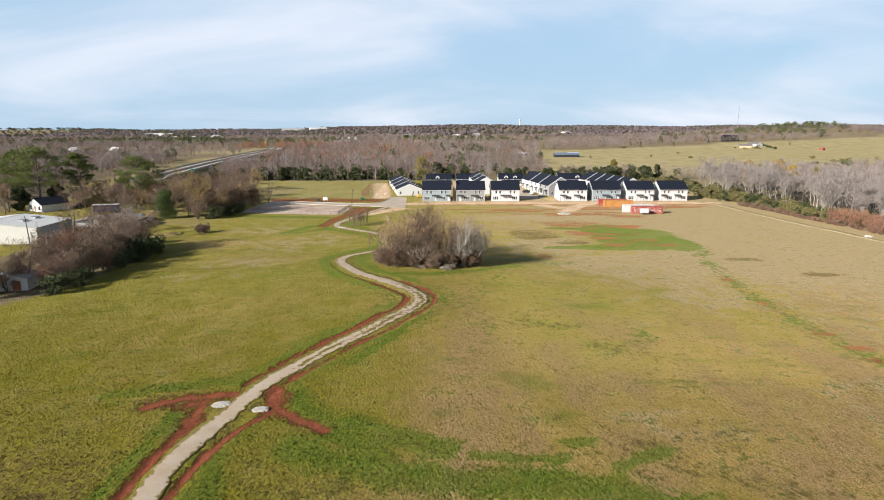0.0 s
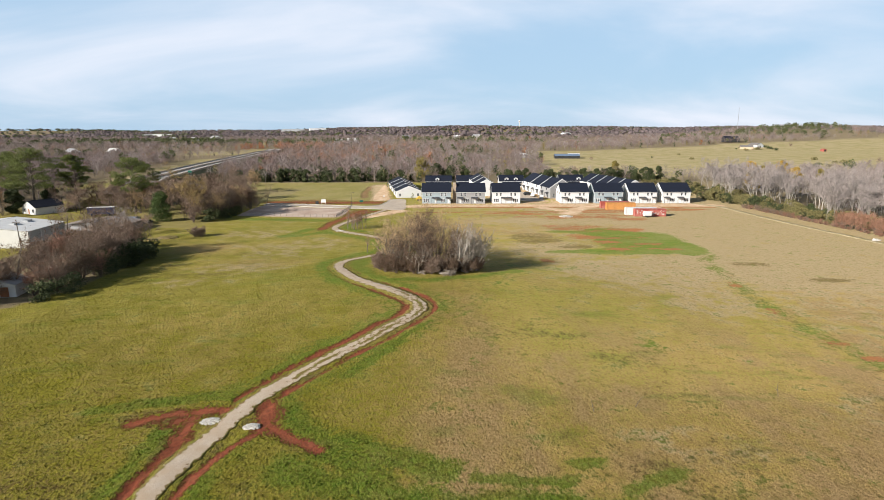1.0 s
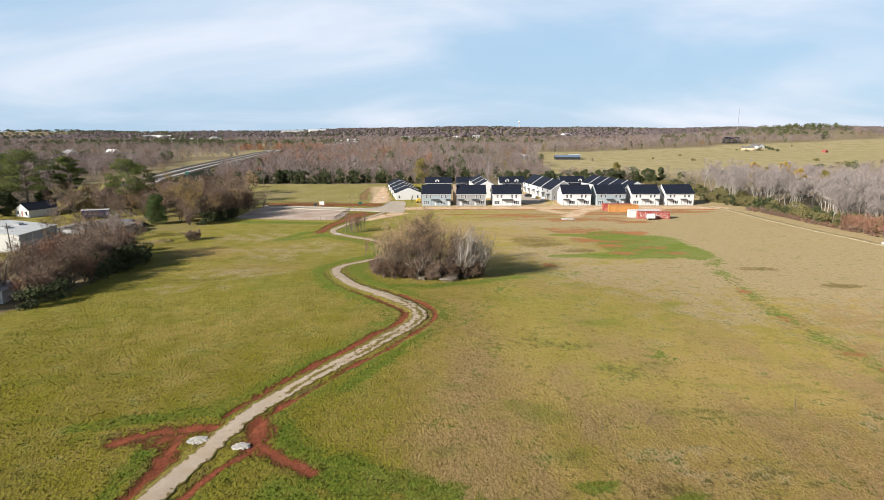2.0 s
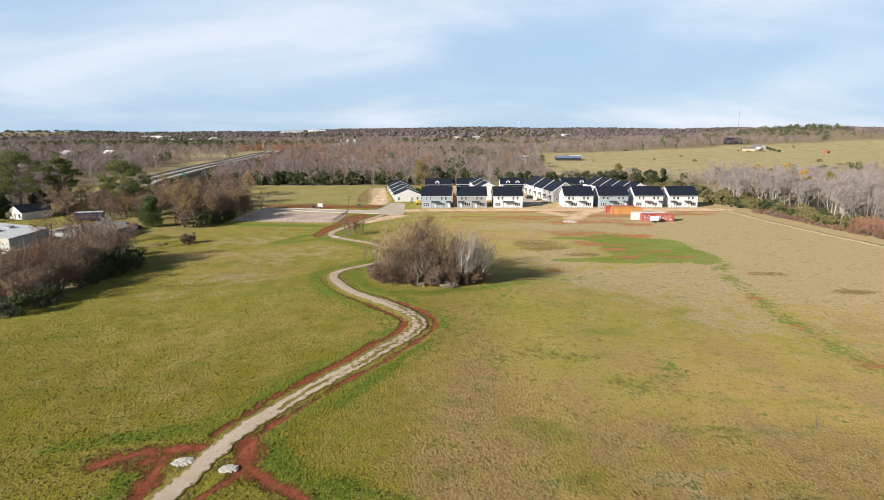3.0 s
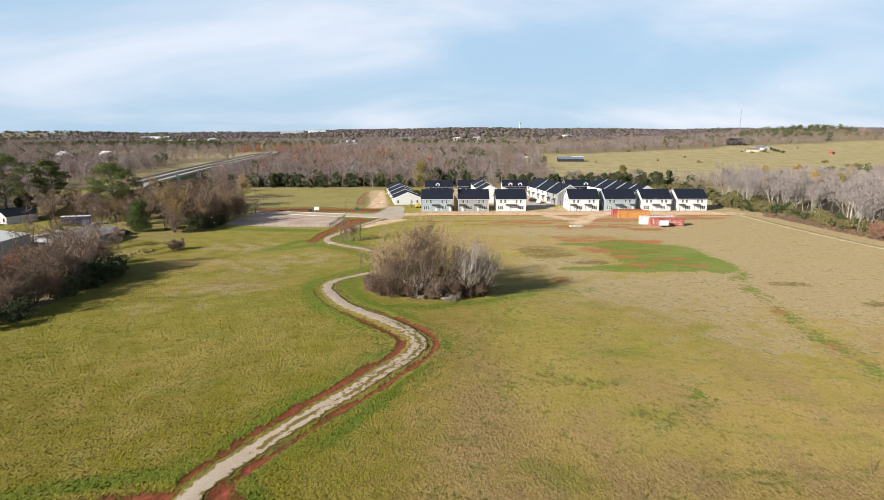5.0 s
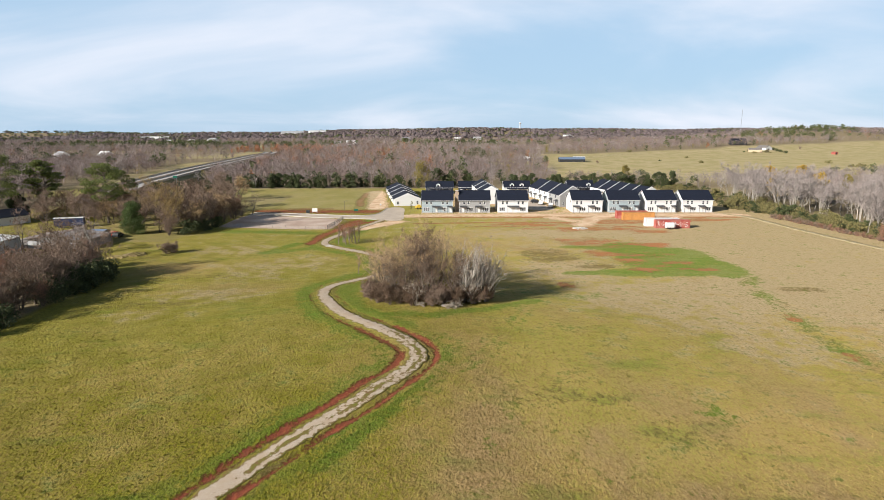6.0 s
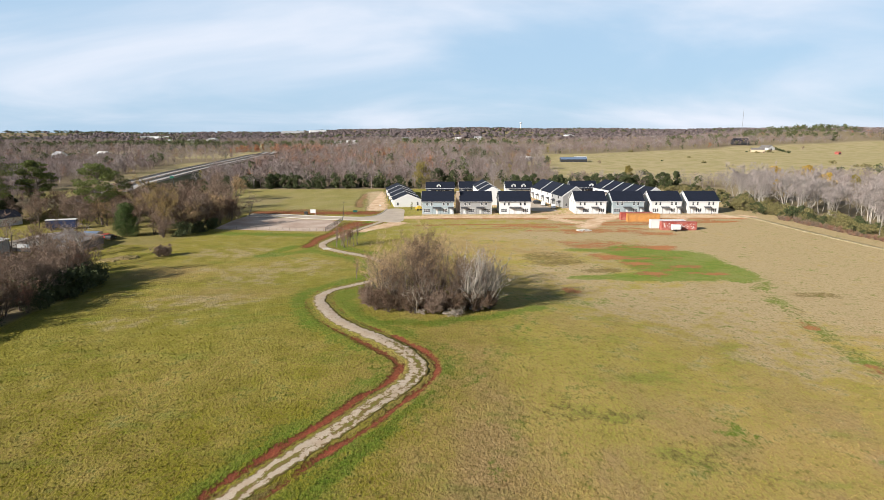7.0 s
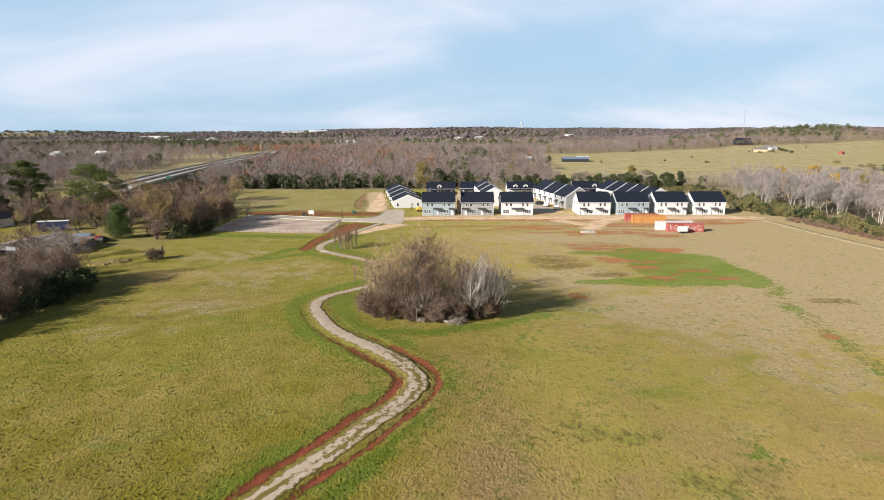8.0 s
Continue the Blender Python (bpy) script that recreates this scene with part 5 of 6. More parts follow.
        w, f = bare_tree(250 + i, 6.5, 0.52, 0.06, stems=5, twig=0.021, twigs=8, kids=(5, 4, 4), trunk=0.14)
        brush.append(tree_thing("bare_shrub", w, f, M["dark_bark"], M[("brown_twig", "dark_twig", "brown_twig", "red_twig")[i]], "tall leafless brown brush along the field edge", "shrub", "brush along the field edge"))
    spots = []
    for k in range(46):
        u = (k + R.random()) / 46
        y = 114 + 62 * u
        edge = float(np.interp(y, [112, 120, 128, 140, 156, 166, 176], [-87, -82.5, -80.5, -79.5, -81, -85, -90]))
        spots.append((edge - 1.5 - R.random() ** 1.3 * 19, y))
    foot = [(-92, 220), (-89, 227), (-87, 234), (-86, 241), (-84, 248), (-82.5, 255), (-82, 262), (-95, 226), (-90, 244), (-88, 256), (-93, 236), (-86, 266), (-97, 232)]
    for i, p in enumerate(brush):
        plant(p, spots[i::4] + foot[i::4], R, 0.85, 1.45)
    for i, (x, y, tall) in enumerate([(-84, 158, 11), (-86, 166, 11), (-88, 150, 11), (-84, 142, 10), (-90, 160, 12), (-87, 134, 10), (-83.5, 150, 9)]):
        w, f = bare_tree(262 + i, tall, 0.52, 0.1, stems=3, twig=0.028, twigs=7, kids=(7, 5, 4))
        t = tree_thing("bare_tree", w, f, M["dark_bark"], M["brown_twig"], "dense leafless brown tree in the brush", group="brush along the field edge")
        t.matrix_basis = pose(x, y, h1(x, y) - 0.05)
    for i in range(2):
        t = evergreen("evergreen_shrub", 270 + i, 3.8, 6.5, M["cedar_leaf"], "dark evergreen shrub in the brush", 26, 150, 0.22, 0.02, reach=(0.2, 1.25))
        if i == 0:
            big = copy_thing(t, pose(-82, 152, 0))
            big["label"] = "dark broad evergreen bush at the brush's edge"
            plant(big, [(-82, 152), (-80.5, 156), (-85, 157), (-83.5, 147), (-87, 151), (-81.5, 160.5)], R, 1.25, 1.6)
        plant(t, [[(-81, 128), (-81, 150), (-83, 158), (-85, 152), (-82, 121), (-87, 223), (-84, 230), (-83, 238)], [(-82, 163), (-86, 169), (-82, 142), (-90, 166), (-85.5, 160)]][i], R, 0.7, 1.1)
    w, f = bare_tree(277, 19, 0.55, 0.12, stems=2, twig=0.036, twigs=12, kids=(9, 5, 4), trunk=0.4)
    t = tree_thing("bare_tree", w, f, M["dark_bark"], M["ochre_twig"], "broad tree with an ochre crown of fine twigs")
    t.matrix_basis = pose(-93, 223, 0)
    # single trees with pale stems
    for i, (x, y, tall) in enumerate([(-92.6, 178.1, 13), (-91, 126, 13), (-85, 149, 13), (-86, 139, 13.5), (-88, 160, 14), (-85.5, 130, 12), (-79.5, 268, 9), (-104, 180, 12), (-110, 186, 12), (-114, 176, 11), (-101, 192, 11), (-99, 172, 11), (-120, 190, 11), (-106, 192, 11), (-112, 194, 10), (-118, 196, 11), (-125, 196, 11)]):
        w, f = bare_tree(280 + i, tall, 0.55, 0.3, twig=0.035, twigs=5, kids=(7, 4, 4))
        t = tree_thing("bare_tree", w, f, M["pale_bark" if i == 0 else "bark"], M["grey_twig" if i == 0 else ("brown_twig", "dark_twig")[i % 2]], "leafless tree with spreading grey limbs")
        t.matrix_basis = pose(x, y, h1(x, y) - 0.05)
    # saplings by the track
    w, f = bare_tree(290, 7.0, 0.14, 0.25, stems=2, twig=0.028, twigs=4, kids=(6, 3, 3), levels=3)
    t = tree_thing("bare_sapling", w, f, M["bark"], M["red_twig"], "thin leafless sapling beside the gravel track", "tree", "saplings by the track")
    plant(t, [(-29.7, 203), (-28.3, 206), (-31.2, 206), (-26.5, 208), (-30, 210), (-32, 203.5), (-30.4, 204.6), (-28.8, 203.8), (-31, 208), (-29, 208.2), (-27.4, 205.2), (-18, 168), (-20.5, 165)], R, 0.7, 1.25)
    w, f = bare_tree(295, 2.6, 0.7, 0.05, stems=6, twig=0.03, twigs=8, levels=3)
    t = tree_thing("bare_shrub", w, f, M["bark"], M["brown_twig"], "low leafless brown bush in the grass", "shrub", "")
    plant(t, [(-79.8, 191), (-77.8, 191.5), (-78.8, 192.3)], R, 1.3, 1.5)


build_left_trees()


def build_right_wood():
    protos = []
    for i in range(6):
        w, f = bare_tree(300 + i, 15, 0.33, 0.3, twig=0.055, twigs=6, kids=(8, 4, 4), trunk=0.22)
        protos.append(tree_thing("bare_tree", w, f, M["pale_bark"], M["grey_twig"], "tall leafless grey tree at the wood's edge", group="wood beside the field"))
    spots = []
    for k in range(165):
        y = 150 + 185 * (k + R.random()) / 165
        edge = float(np.interp(y, [150, 175, 200, 235, 262, 285, 335], [150, 148, 146, 141, 137, 135, 138]))
        spots.append((edge + 2 + R.random() * 34, y))
    R.shuffle(spots)
    for i, p in enumerate(protos):
        plant(p, spots[i::6], R, 0.75, 1.15)
    shrubs = []
    for i in range(3):
        shrubs.append(evergreen("evergreen_shrub", 320 + i, 4.2, 6.5, M[("brush_leaf", "cedar_leaf", "brush_leaf")[i]], "dense evergreen shrub at the wood's edge", 24, 90, 0.27, 0.02, "undergrowth of the wood", reach=(0.2, 1.35), lump=(0.08, 0.19)))
    spots = []
    for k in range(50):
        spots.append((R.uniform(123, 150), R.uniform(290, 368)))
    for k in range(110):
        y = 193 + 102 * (k + R.random()) / 110
        edge = float(np.interp(y, [175, 200, 235, 262, 285, 300], [147, 144, 137.5, 132, 128, 128]))
        spots.append((edge + R.random() * 11, y))
    for i, p in enumerate(shrubs):
        plant(p, spots[i::3], R, 0.4, 1.1)
    reds = []
    for i in range(2):
        w, f = bare_tree(330 + i, 4.8, 0.4, 0.05, stems=6, twig=0.035, twigs=6, kids=(6, 4, 4), levels=3)
        reds.append(tree_thing("bare_shrub", w, f, M["bark"], M["rust_twig"], "reddish leafless brush at the wood's edge", "shrub", "red brush of the wood"))
    spots = [(147.5 - 0.11 * q + R.uniform(-3.0, 5), 164 + q) for q in [R.uniform(0, 48) for k in range(66)]]
    for i, p in enumerate(reds):
        plant(p, spots[i::2], R, 0.7, 1.3)
    low = []
    for i in range(2):
        w, f = bare_tree(336 + i, 2.2, 0.6, 0.03, stems=6, twig=0.035, twigs=7, kids=(5, 4, 4), levels=3)
        low.append(tree_thing("bare_shrub", w, f, M["dark_bark"], M["brown_twig" if i else "red_twig"], "low purple-brown brush along the wood's edge", "shrub", "low brush of the wood"))
    spots = [(float(np.interp(y, [172, 195, 235, 262], [144.5, 141.5, 134.5, 130.5])) + R.uniform(-0.8, 1.6), y) for y in np.linspace(172, 258, 70)]
    for i, p in enumerate(low):
        plant(p, spots[i::2], R, 0.45, 1.1)


build_right_wood()


def build_far_woods():
    """Woods from behind the houses to the horizon, as one mass for each colour of tree."""
    rng = np.random.default_rng(5)

    def template(seed, kind, light=False, mass=False):
        """A light tree: stem, a few limbs, twigs or leaf clumps."""
        g = np.random.default_rng(seed)
        t = Twigs()
        if kind in ("cedar", "pine", "yellow", "rust"):
            cs, rs = [], []
            for k in range(7):
                a, u = g.uniform(0, 6.28), (k + 0.5) / 7
                lo = 0.1 if kind != "pine" else 0.45
                rr = 0.30 * math.sin(math.pi * (0.12 + 0.8 * u)) * g.uniform(0.4, 0.9)
                cs.append((math.cos(a) * rr, math.sin(a) * rr, lo + (0.9 - lo) * u))
                rs.append(g.uniform(0.13, 0.2))
            return leaf_clumps(seed, cs, rs, 10 if light else 22, 0.1 if light else 0.075, 0.85)
        t.tube(np.array([0, 0, 0.0]), np.array([0, 0, 0.55]), 0.014, 0.008, 3)
        if mass:
            # a crown thick with twigs, seen from afar as one lumpy mass with a frayed skin
            rings, seg = (0.24, 0.36, 0.50, 0.62, 0.72), 6
            pts = [[0.0, 0.0, 0.22]]
            for k, zz in enumerate(rings):
                rr = (0.20, 0.28, 0.29, 0.22, 0.11)[k]
                for q in range(seg):
                    a = 2 * math.pi * (q + 0.5 * (k % 2)) / seg
                    rj = rr * g.uniform(0.55, 1.3)
                    pts.append([math.cos(a) * rj, math.sin(a) * rj, zz + g.uniform(-0.08, 0.08)])
            pts.append([0.0, 0.0, 0.78])
            n, fs = len(pts), []
            for q in range(seg):
                fs.append((0, 1 + (q + 1) % seg, 1 + q))
                fs.append((n - 1, n - 1 - seg + q, n - 1 - seg + (q + 1) % seg))
                for k in range(len(rings) - 1):
                    a, b = 1 + k * seg + q, 1 + k * seg + (q + 1) % seg
                    fs += [(a, b, b + seg), (a, b + seg, a + seg)]
            t.v.append(np.array(pts))
            t.f.append(np.array(fs) + t.n)
            t.n += n
        for k in range(0 if mass else 6 if light else 11):
            a, u = g.uniform(0, 6.28), g.uniform(0.18, 0.5)
            d = unit(np.array([math.cos(a) * 0.55, math.sin(a) * 0.55, 1.0]))
            e = np.array([0, 0, u]) + d * g.uniform(0.28, 0.5)
            t.sliver(np.array([0, 0, u]), e, 0.009, unit(np.cross(d, g.normal(0, 1, 3))))
        for q in range(14 if mass else 50 if light else 92):
            o = unit(g.normal(0, 1, 3))
            b = np.array([0, 0, 0.60]) + o * np.array([0.29, 0.29, 0.31]) * (g.uniform(0.75, 0.95) if mass else g.uniform(0.25, 1.0) ** 0.6)
            dd = unit(o * 0.7 + np.array([0, 0, 0.55]) + g.normal(0, 0.35, 3))
            t.sliver(b, b + dd * g.uniform(0.10, 0.22), 0.016 if mass else 0.015 if light else 0.0085, unit(np.cross(dd, g.normal(0, 1, 3))))
        return t.arrays()

    kinds = {"brown": ("far_brown", 0.52), "grey": ("far_grey", 0.34), "red": ("red_twig", 0.02), "cedar": ("cedar_leaf", 0.04), "pine": ("far_pine", 0.015), "yellow": ("gold_leaf", 0.01), "rust": ("rust_leaf", 0.006)}
    names = list(kinds)
    prob = np.array([kinds[k][1] for k in names])
    prob /= prob.sum()
    P = []
    for y0, y1, gap, size in ((175, 372, 7.0, 13.0), (372, 620, 6.6, 11.0), (620, 1000, 10.2, 11.5), (1000, 1500, 15.5, 11.5), (1500, 1800, 20, 12), (1800, 3000, 36, 14), (3000, 4900, 58, 14)):
        wide = 0.86 * y1 + 30
        n = int((2 * wide) * (y1 - y0) / gap ** 2)
        x, y = rng.uniform(-wide, wide, n), rng.uniform(y0, y1, n)
        keep = (clearings(x, y) < 0.5) & (np.abs(x) < 0.86 * y + 30)
        if y0 < 372:
            keep &= (x > 170) | (x < -200)
            keep &= ~((x < -200) & (y < 250))
        x, y = x[keep], y[keep]
        P.append(np.stack([x, y, size * rng.uniform(0.7, 1.25, len(x)), np.full(len(x), 1.0 if y0 < 1000 else 1.25 if y0 < 1500 else 0.7 + (y0 / 1800))], 1))
    P = np.vstack(P)
    P[(P[:, 0] > 40) & (P[:, 1] > 290) & (P[:, 1] < 520), 2] *= 0.72
    patch = np.sin(P[:, 0] * 0.012 + 2 * np.sin(P[:, 1] * 0.006)) + np.sin(P[:, 1] * 0.011 + 1.7)
    pick = rng.choice(len(names), len(P), p=prob)
    # grey trunks in the right wood, pine groves on the left, autumn colours along the highway
    right = (P[:, 0] > 120) & (P[:, 1] < 480)
    pick[right & (rng.random(len(P)) < 0.8)] = names.index("grey")
    pick[(patch > 1.2) & (P[:, 1] > 700) & (rng.random(len(P)) < 0.5)] = names.index("pine")
    pick[(np.abs(P[:, 0] + 430) < 260) & (np.abs(P[:, 1] - 1050) < 90) & (rng.random(len(P)) < 0.7)] = names.index("pine")
    pick[(np.abs(P[:, 0] + 240) < 60) & (np.abs(P[:, 1] - 950) < 130) & (rng.random(len(P)) < 0.45)] = names.index("rust")
    pick[(np.hypot(P[:, 0] - 700, P[:, 1] - 1200) < 90) & (rng.random(len(P)) < 0.6)] = names.index("pine")
    warm = (np.abs(P[:, 0] + 90 + 0.12 * (P[:, 1] - 500)) < 95) & (P[:, 1] > 500) & (P[:, 1] < 900)
    pick[warm & (rng.random(len(P)) < 0.22)] = names.index("red")
    pick[warm & (rng.random(len(P)) < 0.05)] = names.index("rust")
    pick[(P[:, 0] < -1900) & (P[:, 1] > 2800) & (rng.random(len(P)) < 0.8)] = names.index("pine")
    pick[(P[:, 1] > 372) & (P[:, 1] < 388) & (P[:, 0] > -130) & (P[:, 0] < 140) & (rng.random(len(P)) < 0.55)] = names.index("cedar")
    labels = {"brown": "brown leafless woods reaching to the horizon", "grey": "grey leafless woods beside and beyond the field", "red": "reddish leafless trees among the woods", "cedar": "dark cedars among the leafless woods",
              "pine": "pine groves in the far woods", "yellow": "trees with yellow leaves in the woods", "rust": "trees with rust-coloured autumn leaves"}
    for ki, kname in enumerate(names):
        temps = [template(500 + 10 * ki + j, kname, j > 4, j > 9) for j in range(15)]
        mine = np.where(pick == ki)[0]
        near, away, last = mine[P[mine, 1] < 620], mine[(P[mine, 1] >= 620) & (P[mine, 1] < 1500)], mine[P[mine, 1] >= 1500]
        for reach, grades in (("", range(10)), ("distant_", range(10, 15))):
            VV, FF, TT, n = [], [], [], 0
            for j in grades:
                sel = (near, away, last)[j // 5][j % 5::5]
                if not len(sel):
                    continue
                v, f = temps[j]
                a = rng.uniform(0, 2 * math.pi, len(sel))
                s = P[sel, 2] * (0.75 if kname in ("cedar", "yellow", "rust") else 1.0)
                w = P[sel, 3]
                ca, sa = np.cos(a)[:, None], np.sin(a)[:, None]
                x = (v[None, :, 0] * ca - v[None, :, 1] * sa) * (s * w)[:, None] + P[sel, 0][:, None]
                y = (v[None, :, 0] * sa + v[None, :, 1] * ca) * (s * w)[:, None] + P[sel, 1][:, None]
                z = v[None, :, 2] * s[:, None] + height(P[sel, 0], P[sel, 1])[:, None]
                VV.append(np.stack([x, y, z], 2).reshape(-1, 3))
                FF.append((f[None] + (np.arange(len(sel)) * len(v))[:, None, None] + n).reshape(-1, 3))
                TT.append(np.repeat(rng.random(len(sel)), len(v)))
                n += len(sel) * len(v)
            if VV:
                # the farthest bare woods take the twig colour with haze in it
                mat = M["hazed_twig"] if reach and kname in ("brown", "grey", "red") else M[kinds[kname][0]]
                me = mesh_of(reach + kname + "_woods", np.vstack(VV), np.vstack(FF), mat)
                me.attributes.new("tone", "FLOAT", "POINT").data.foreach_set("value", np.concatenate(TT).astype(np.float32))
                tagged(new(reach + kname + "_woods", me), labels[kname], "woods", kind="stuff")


build_far_woods()


# ---------------------------------------------------------------- highway on its bank
def capped(me):
    """Closes the open ends of a strip four points wide."""
    bm = bmesh.new()
    bm.from_mesh(me)
    bm.verts.ensure_lookup_table()
    for k in (0, len(bm.verts) - 4):
        bm.faces.new([bm.verts[k + q] for q in range(4)])
    bm.to_mesh(me)
    bm.free()
    return me


def build_highway():
    line = smooth([(-142, 262), (-150, 290), (-158.5, 324), (-164, 364), (-173, 436), (-181.5, 532), (-198, 690), (-232, 830)], 8.0)
    zc = np.interp(line[:, 1], [262, 330, 640, 860, 1080], [6.0, 6.8, 6.8, 2.0, 0.6])
    t = np.gradient(line, axis=0)
    t /= np.linalg.norm(t, axis=1)[:, None]
    nrm = np.stack([t[:, 1], -t[:, 0]], 1)

    def strip(name, outs, mat, parent, label="", z_off=0.0):
        """A strip drawn along the line: outs are (offset across, height over the road line or None for the ground)."""
        V, F, w = [], [], len(outs)
        for i in range(len(line)):
            for off, zz in outs:
                x, y = line[i] + nrm[i] * off
                V.append((x, y, h1(x, y) - 0.2 if zz is None else zc[i] + zz + z_off))
        for i in range(len(line) - 1):
            for k in range(w - 1):
                a = i * w + k
                F.append((a, a + 1, a + w + 1, a + w))
        ob = new(name, mesh_of(name, V, F, mat))
        ob.parent = parent
        if label:
            ob["label"] = label
        return ob
    road = tagged(new("highway"), "divided highway with pale parapets on a grassy bank", "highway", kind="structure")
    me_bank = strip("bank", [(22, None), (9.3, -0.25), (-9.3, -0.25), (-22, None)], M["verge"], road, "dry grassy bank")
    me_bank.data = capped(me_bank.data)
    for a, b in ((-8.6, -1.0), (1.0, 8.6)):
        strip("carriageway", [(b, -0.2), (b, 0), (a, 0), (a, -0.2)], M["asphalt"], road, "pale worn carriageway")
        for off, wd in ((a + 0.7, 0.16), (b - 0.7, 0.16), ((a + b) / 2, 0.12)):
            strip("lane_line", [(off, 0.02), (off + wd, 0.02)], M["trim"], road)
    for off in (-8.9, -0.7, 0.6, 8.8):
        r = strip("parapet", [(off + 0.1, -0.2), (off + 0.1, 0.85), (off - 0.1, 0.85), (off - 0.1, -0.2)], M["concrete"], road, "pale concrete parapet")
    for x, y, z, wd, hh in ((-152, 357, 6.0, 2.2, 1.2),):
        s = thing("road_sign", x, y, 3.5, 8, "green highway sign on two steel posts", "sign")
        part("panel", Build().box(0, wd, 0, 0.06, 4.2, 4.2 + hh), M["green_sign"], s, "green sign panel")
        for px in (0.5, wd - 0.6):
            part("post", Build().box(px, px + 0.14, 0.07, 0.2, -3.5, 4.2 + hh), M["galvanised"], s)


# ---------------------------------------------------------------- yard beside the field
def gable_box(h, x0, x1, y0, y1, eave, ridge, wall_mat, roof_mat, holes=(), axis="y", over=0.3, ribbed=0.0):
    """Walls and roof with the ridge along y; the -y gable wall takes square holes."""
    mid = (x0 + x1) / 2
    b = Build().wall(x0, x1, 0, eave, y0, 0.15, list(holes)).prism([(x0, eave), (mid, ridge), (x1, eave)], y0, y0 + 0.15)
    b.prism([(x0, 0), (x0, eave), (mid, ridge), (x1, eave), (x1, 0)], y1 - 0.15, y1)
    b.box(x0, x0 + 0.15, y0 + 0.15, y1 - 0.15, 0, eave).box(x1 - 0.15, x1, y0 + 0.15, y1 - 0.15, 0, eave)
    part("wall", b, wall_mat, h)
    s = (ridge - eave) / (x1 - mid)
    for sx, x_e in ((-1, x0 - over), (1, x1 + over)):
        ze = eave - over * s + 0.02
        slope = [(x_e, ze), (x_e, ze + 0.1), (mid, ridge + 0.12), (mid, ridge + 0.02)]
        part("roof", Build().prism(slope, y0 - over, y1 + over), roof_mat, h)
        if ribbed:
            n = int((y1 - y0) / ribbed)
            for i in range(n + 1):
                yy = y0 + (y1 - y0) * i / n
                part("roof_seam", Build().prism([(x_e, ze + 0.1), (x_e, ze + 0.17), (mid, ridge + 0.19), (mid, ridge + 0.12)], yy - 0.04, yy + 0.04), roof_mat, h)
    part("ridge_cap", Build().prism([(mid - 0.25, ridge + 0.10), (mid, ridge + 0.2), (mid + 0.25, ridge + 0.10), (mid, ridge + 0.05)], y0 - over, y1 + over), roof_mat, h)


def build_yard():
    s = thing("metal_warehouse", -121.5, 174, 0, 2, "white metal warehouse with a pale roof and shade-grey side", "warehouse")
    gable_box(s, -30, 0, 0, 18, 5.0, 6.6, M["cream_steel"], M["white_steel"], [(-26, -22, 0.05, 4.0)])
    part("roller_door", Build().box(-26, -22, 0.06, 0.12, 0.05, 4.0), M["white_steel"], s)
    # grey panels put the shade of the wall turned from the sun into colour
    for yy in (0.3, 5.9, 11.8, 17.5):
        part("side_panel", Build().box(0.005, 0.05, yy, min(yy + 5.55, 17.9) if yy < 17 else 17.85, 0.05, 4.85), M["grey_steel"], s, "steel side panel coloured grey for shade")
        part("downpipe", Build().box(0.055, 0.16, yy - 0.12, yy, 0, 4.8), M["white_steel"], s)
    for yy in (6, 12):
        part("roof_vent", Build().prism([(-9.2, 6.05), (-9.2, 6.5), (-7.6, 6.45), (-7.6, 5.95)], yy, yy + 2.2), M["galvanised"], s)
    b = thing("low_barn", -117, 198, 0, -4, "long low barn with a weathered grey metal roof", "barn")
    gable_box(b, -11, 10, 0, 13, 2.6, 3.8, M["barn_wall"], M["rusty_steel"], [(-8, -4, 0.05, 2.3), (4, 8, 0.05, 2.3)], ribbed=1.2)
    part("door", Build().box(-8, -4, 0.08, 0.13, 0.05, 2.3), M["grey_steel"], b)
    part("door", Build().box(4, 8, 0.08, 0.13, 0.05, 2.3), M["grey_steel"], b)
    c = thing("bungalow", -168, 241, 0, -28, "white bungalow with a dark gabled roof and lit gable", "house")
    gable_box(c, -5, 5, 0, 11, 3.0, 5.4, M["white_siding"], M["roof"], [(-3.6, -2.4, 0.9, 2.2), (2.4, 3.6, 0.9, 2.2), (-0.6, 0.5, 0.1, 2.2)])
    for wn in ((-3.6, -2.4, 0.9, 2.2), (2.4, 3.6, 0.9, 2.2)):
        window(c, *wn, 0)
    part("door", Build().box(-0.6, 0.5, 0.06, 0.12, 0.1, 2.2), M["brown_door"], c)
    hut = thing("garden_shed", -93, 123, h1(-93, 123), 6, "white garden shed with a rust-brown door", "shed")
    gable_box(hut, -4.5, 3.6, 0, 6, 2.7, 3.8, M["white_steel"], M["grey_steel"], [(0.4, 2.2, 0.05, 2.2)])
    d = part("door", Build().box(0.4, 2.2, 0.05, 0.1, 0.05, 2.2), M["brown_door"], hut, "rust-brown plank door")
    for k in range(3):
        part("batten", Build().box(0.4 + 0.6 * k + 0.27, 0.4 + 0.6 * k + 0.33, 0.02, 0.05, 0.05, 2.2), M["brown_door"], d)
    # blue trailer with a white top
    t = thing("box_trailer", -140, 234, 0, 16, "blue box trailer with a pale roof in the yard", "trailer")
    part("body", Build().box(0, 9.5, 0, 2.5, 0.9, 3.5), M["blue_paint"], t)
    part("roof", Build().prism([(-0.1, 3.5), (-0.1, 3.62), (1.25, 3.8), (2.6, 3.62), (2.6, 3.5)], -0.1, 9.6, "x"), M["white_steel"], t)
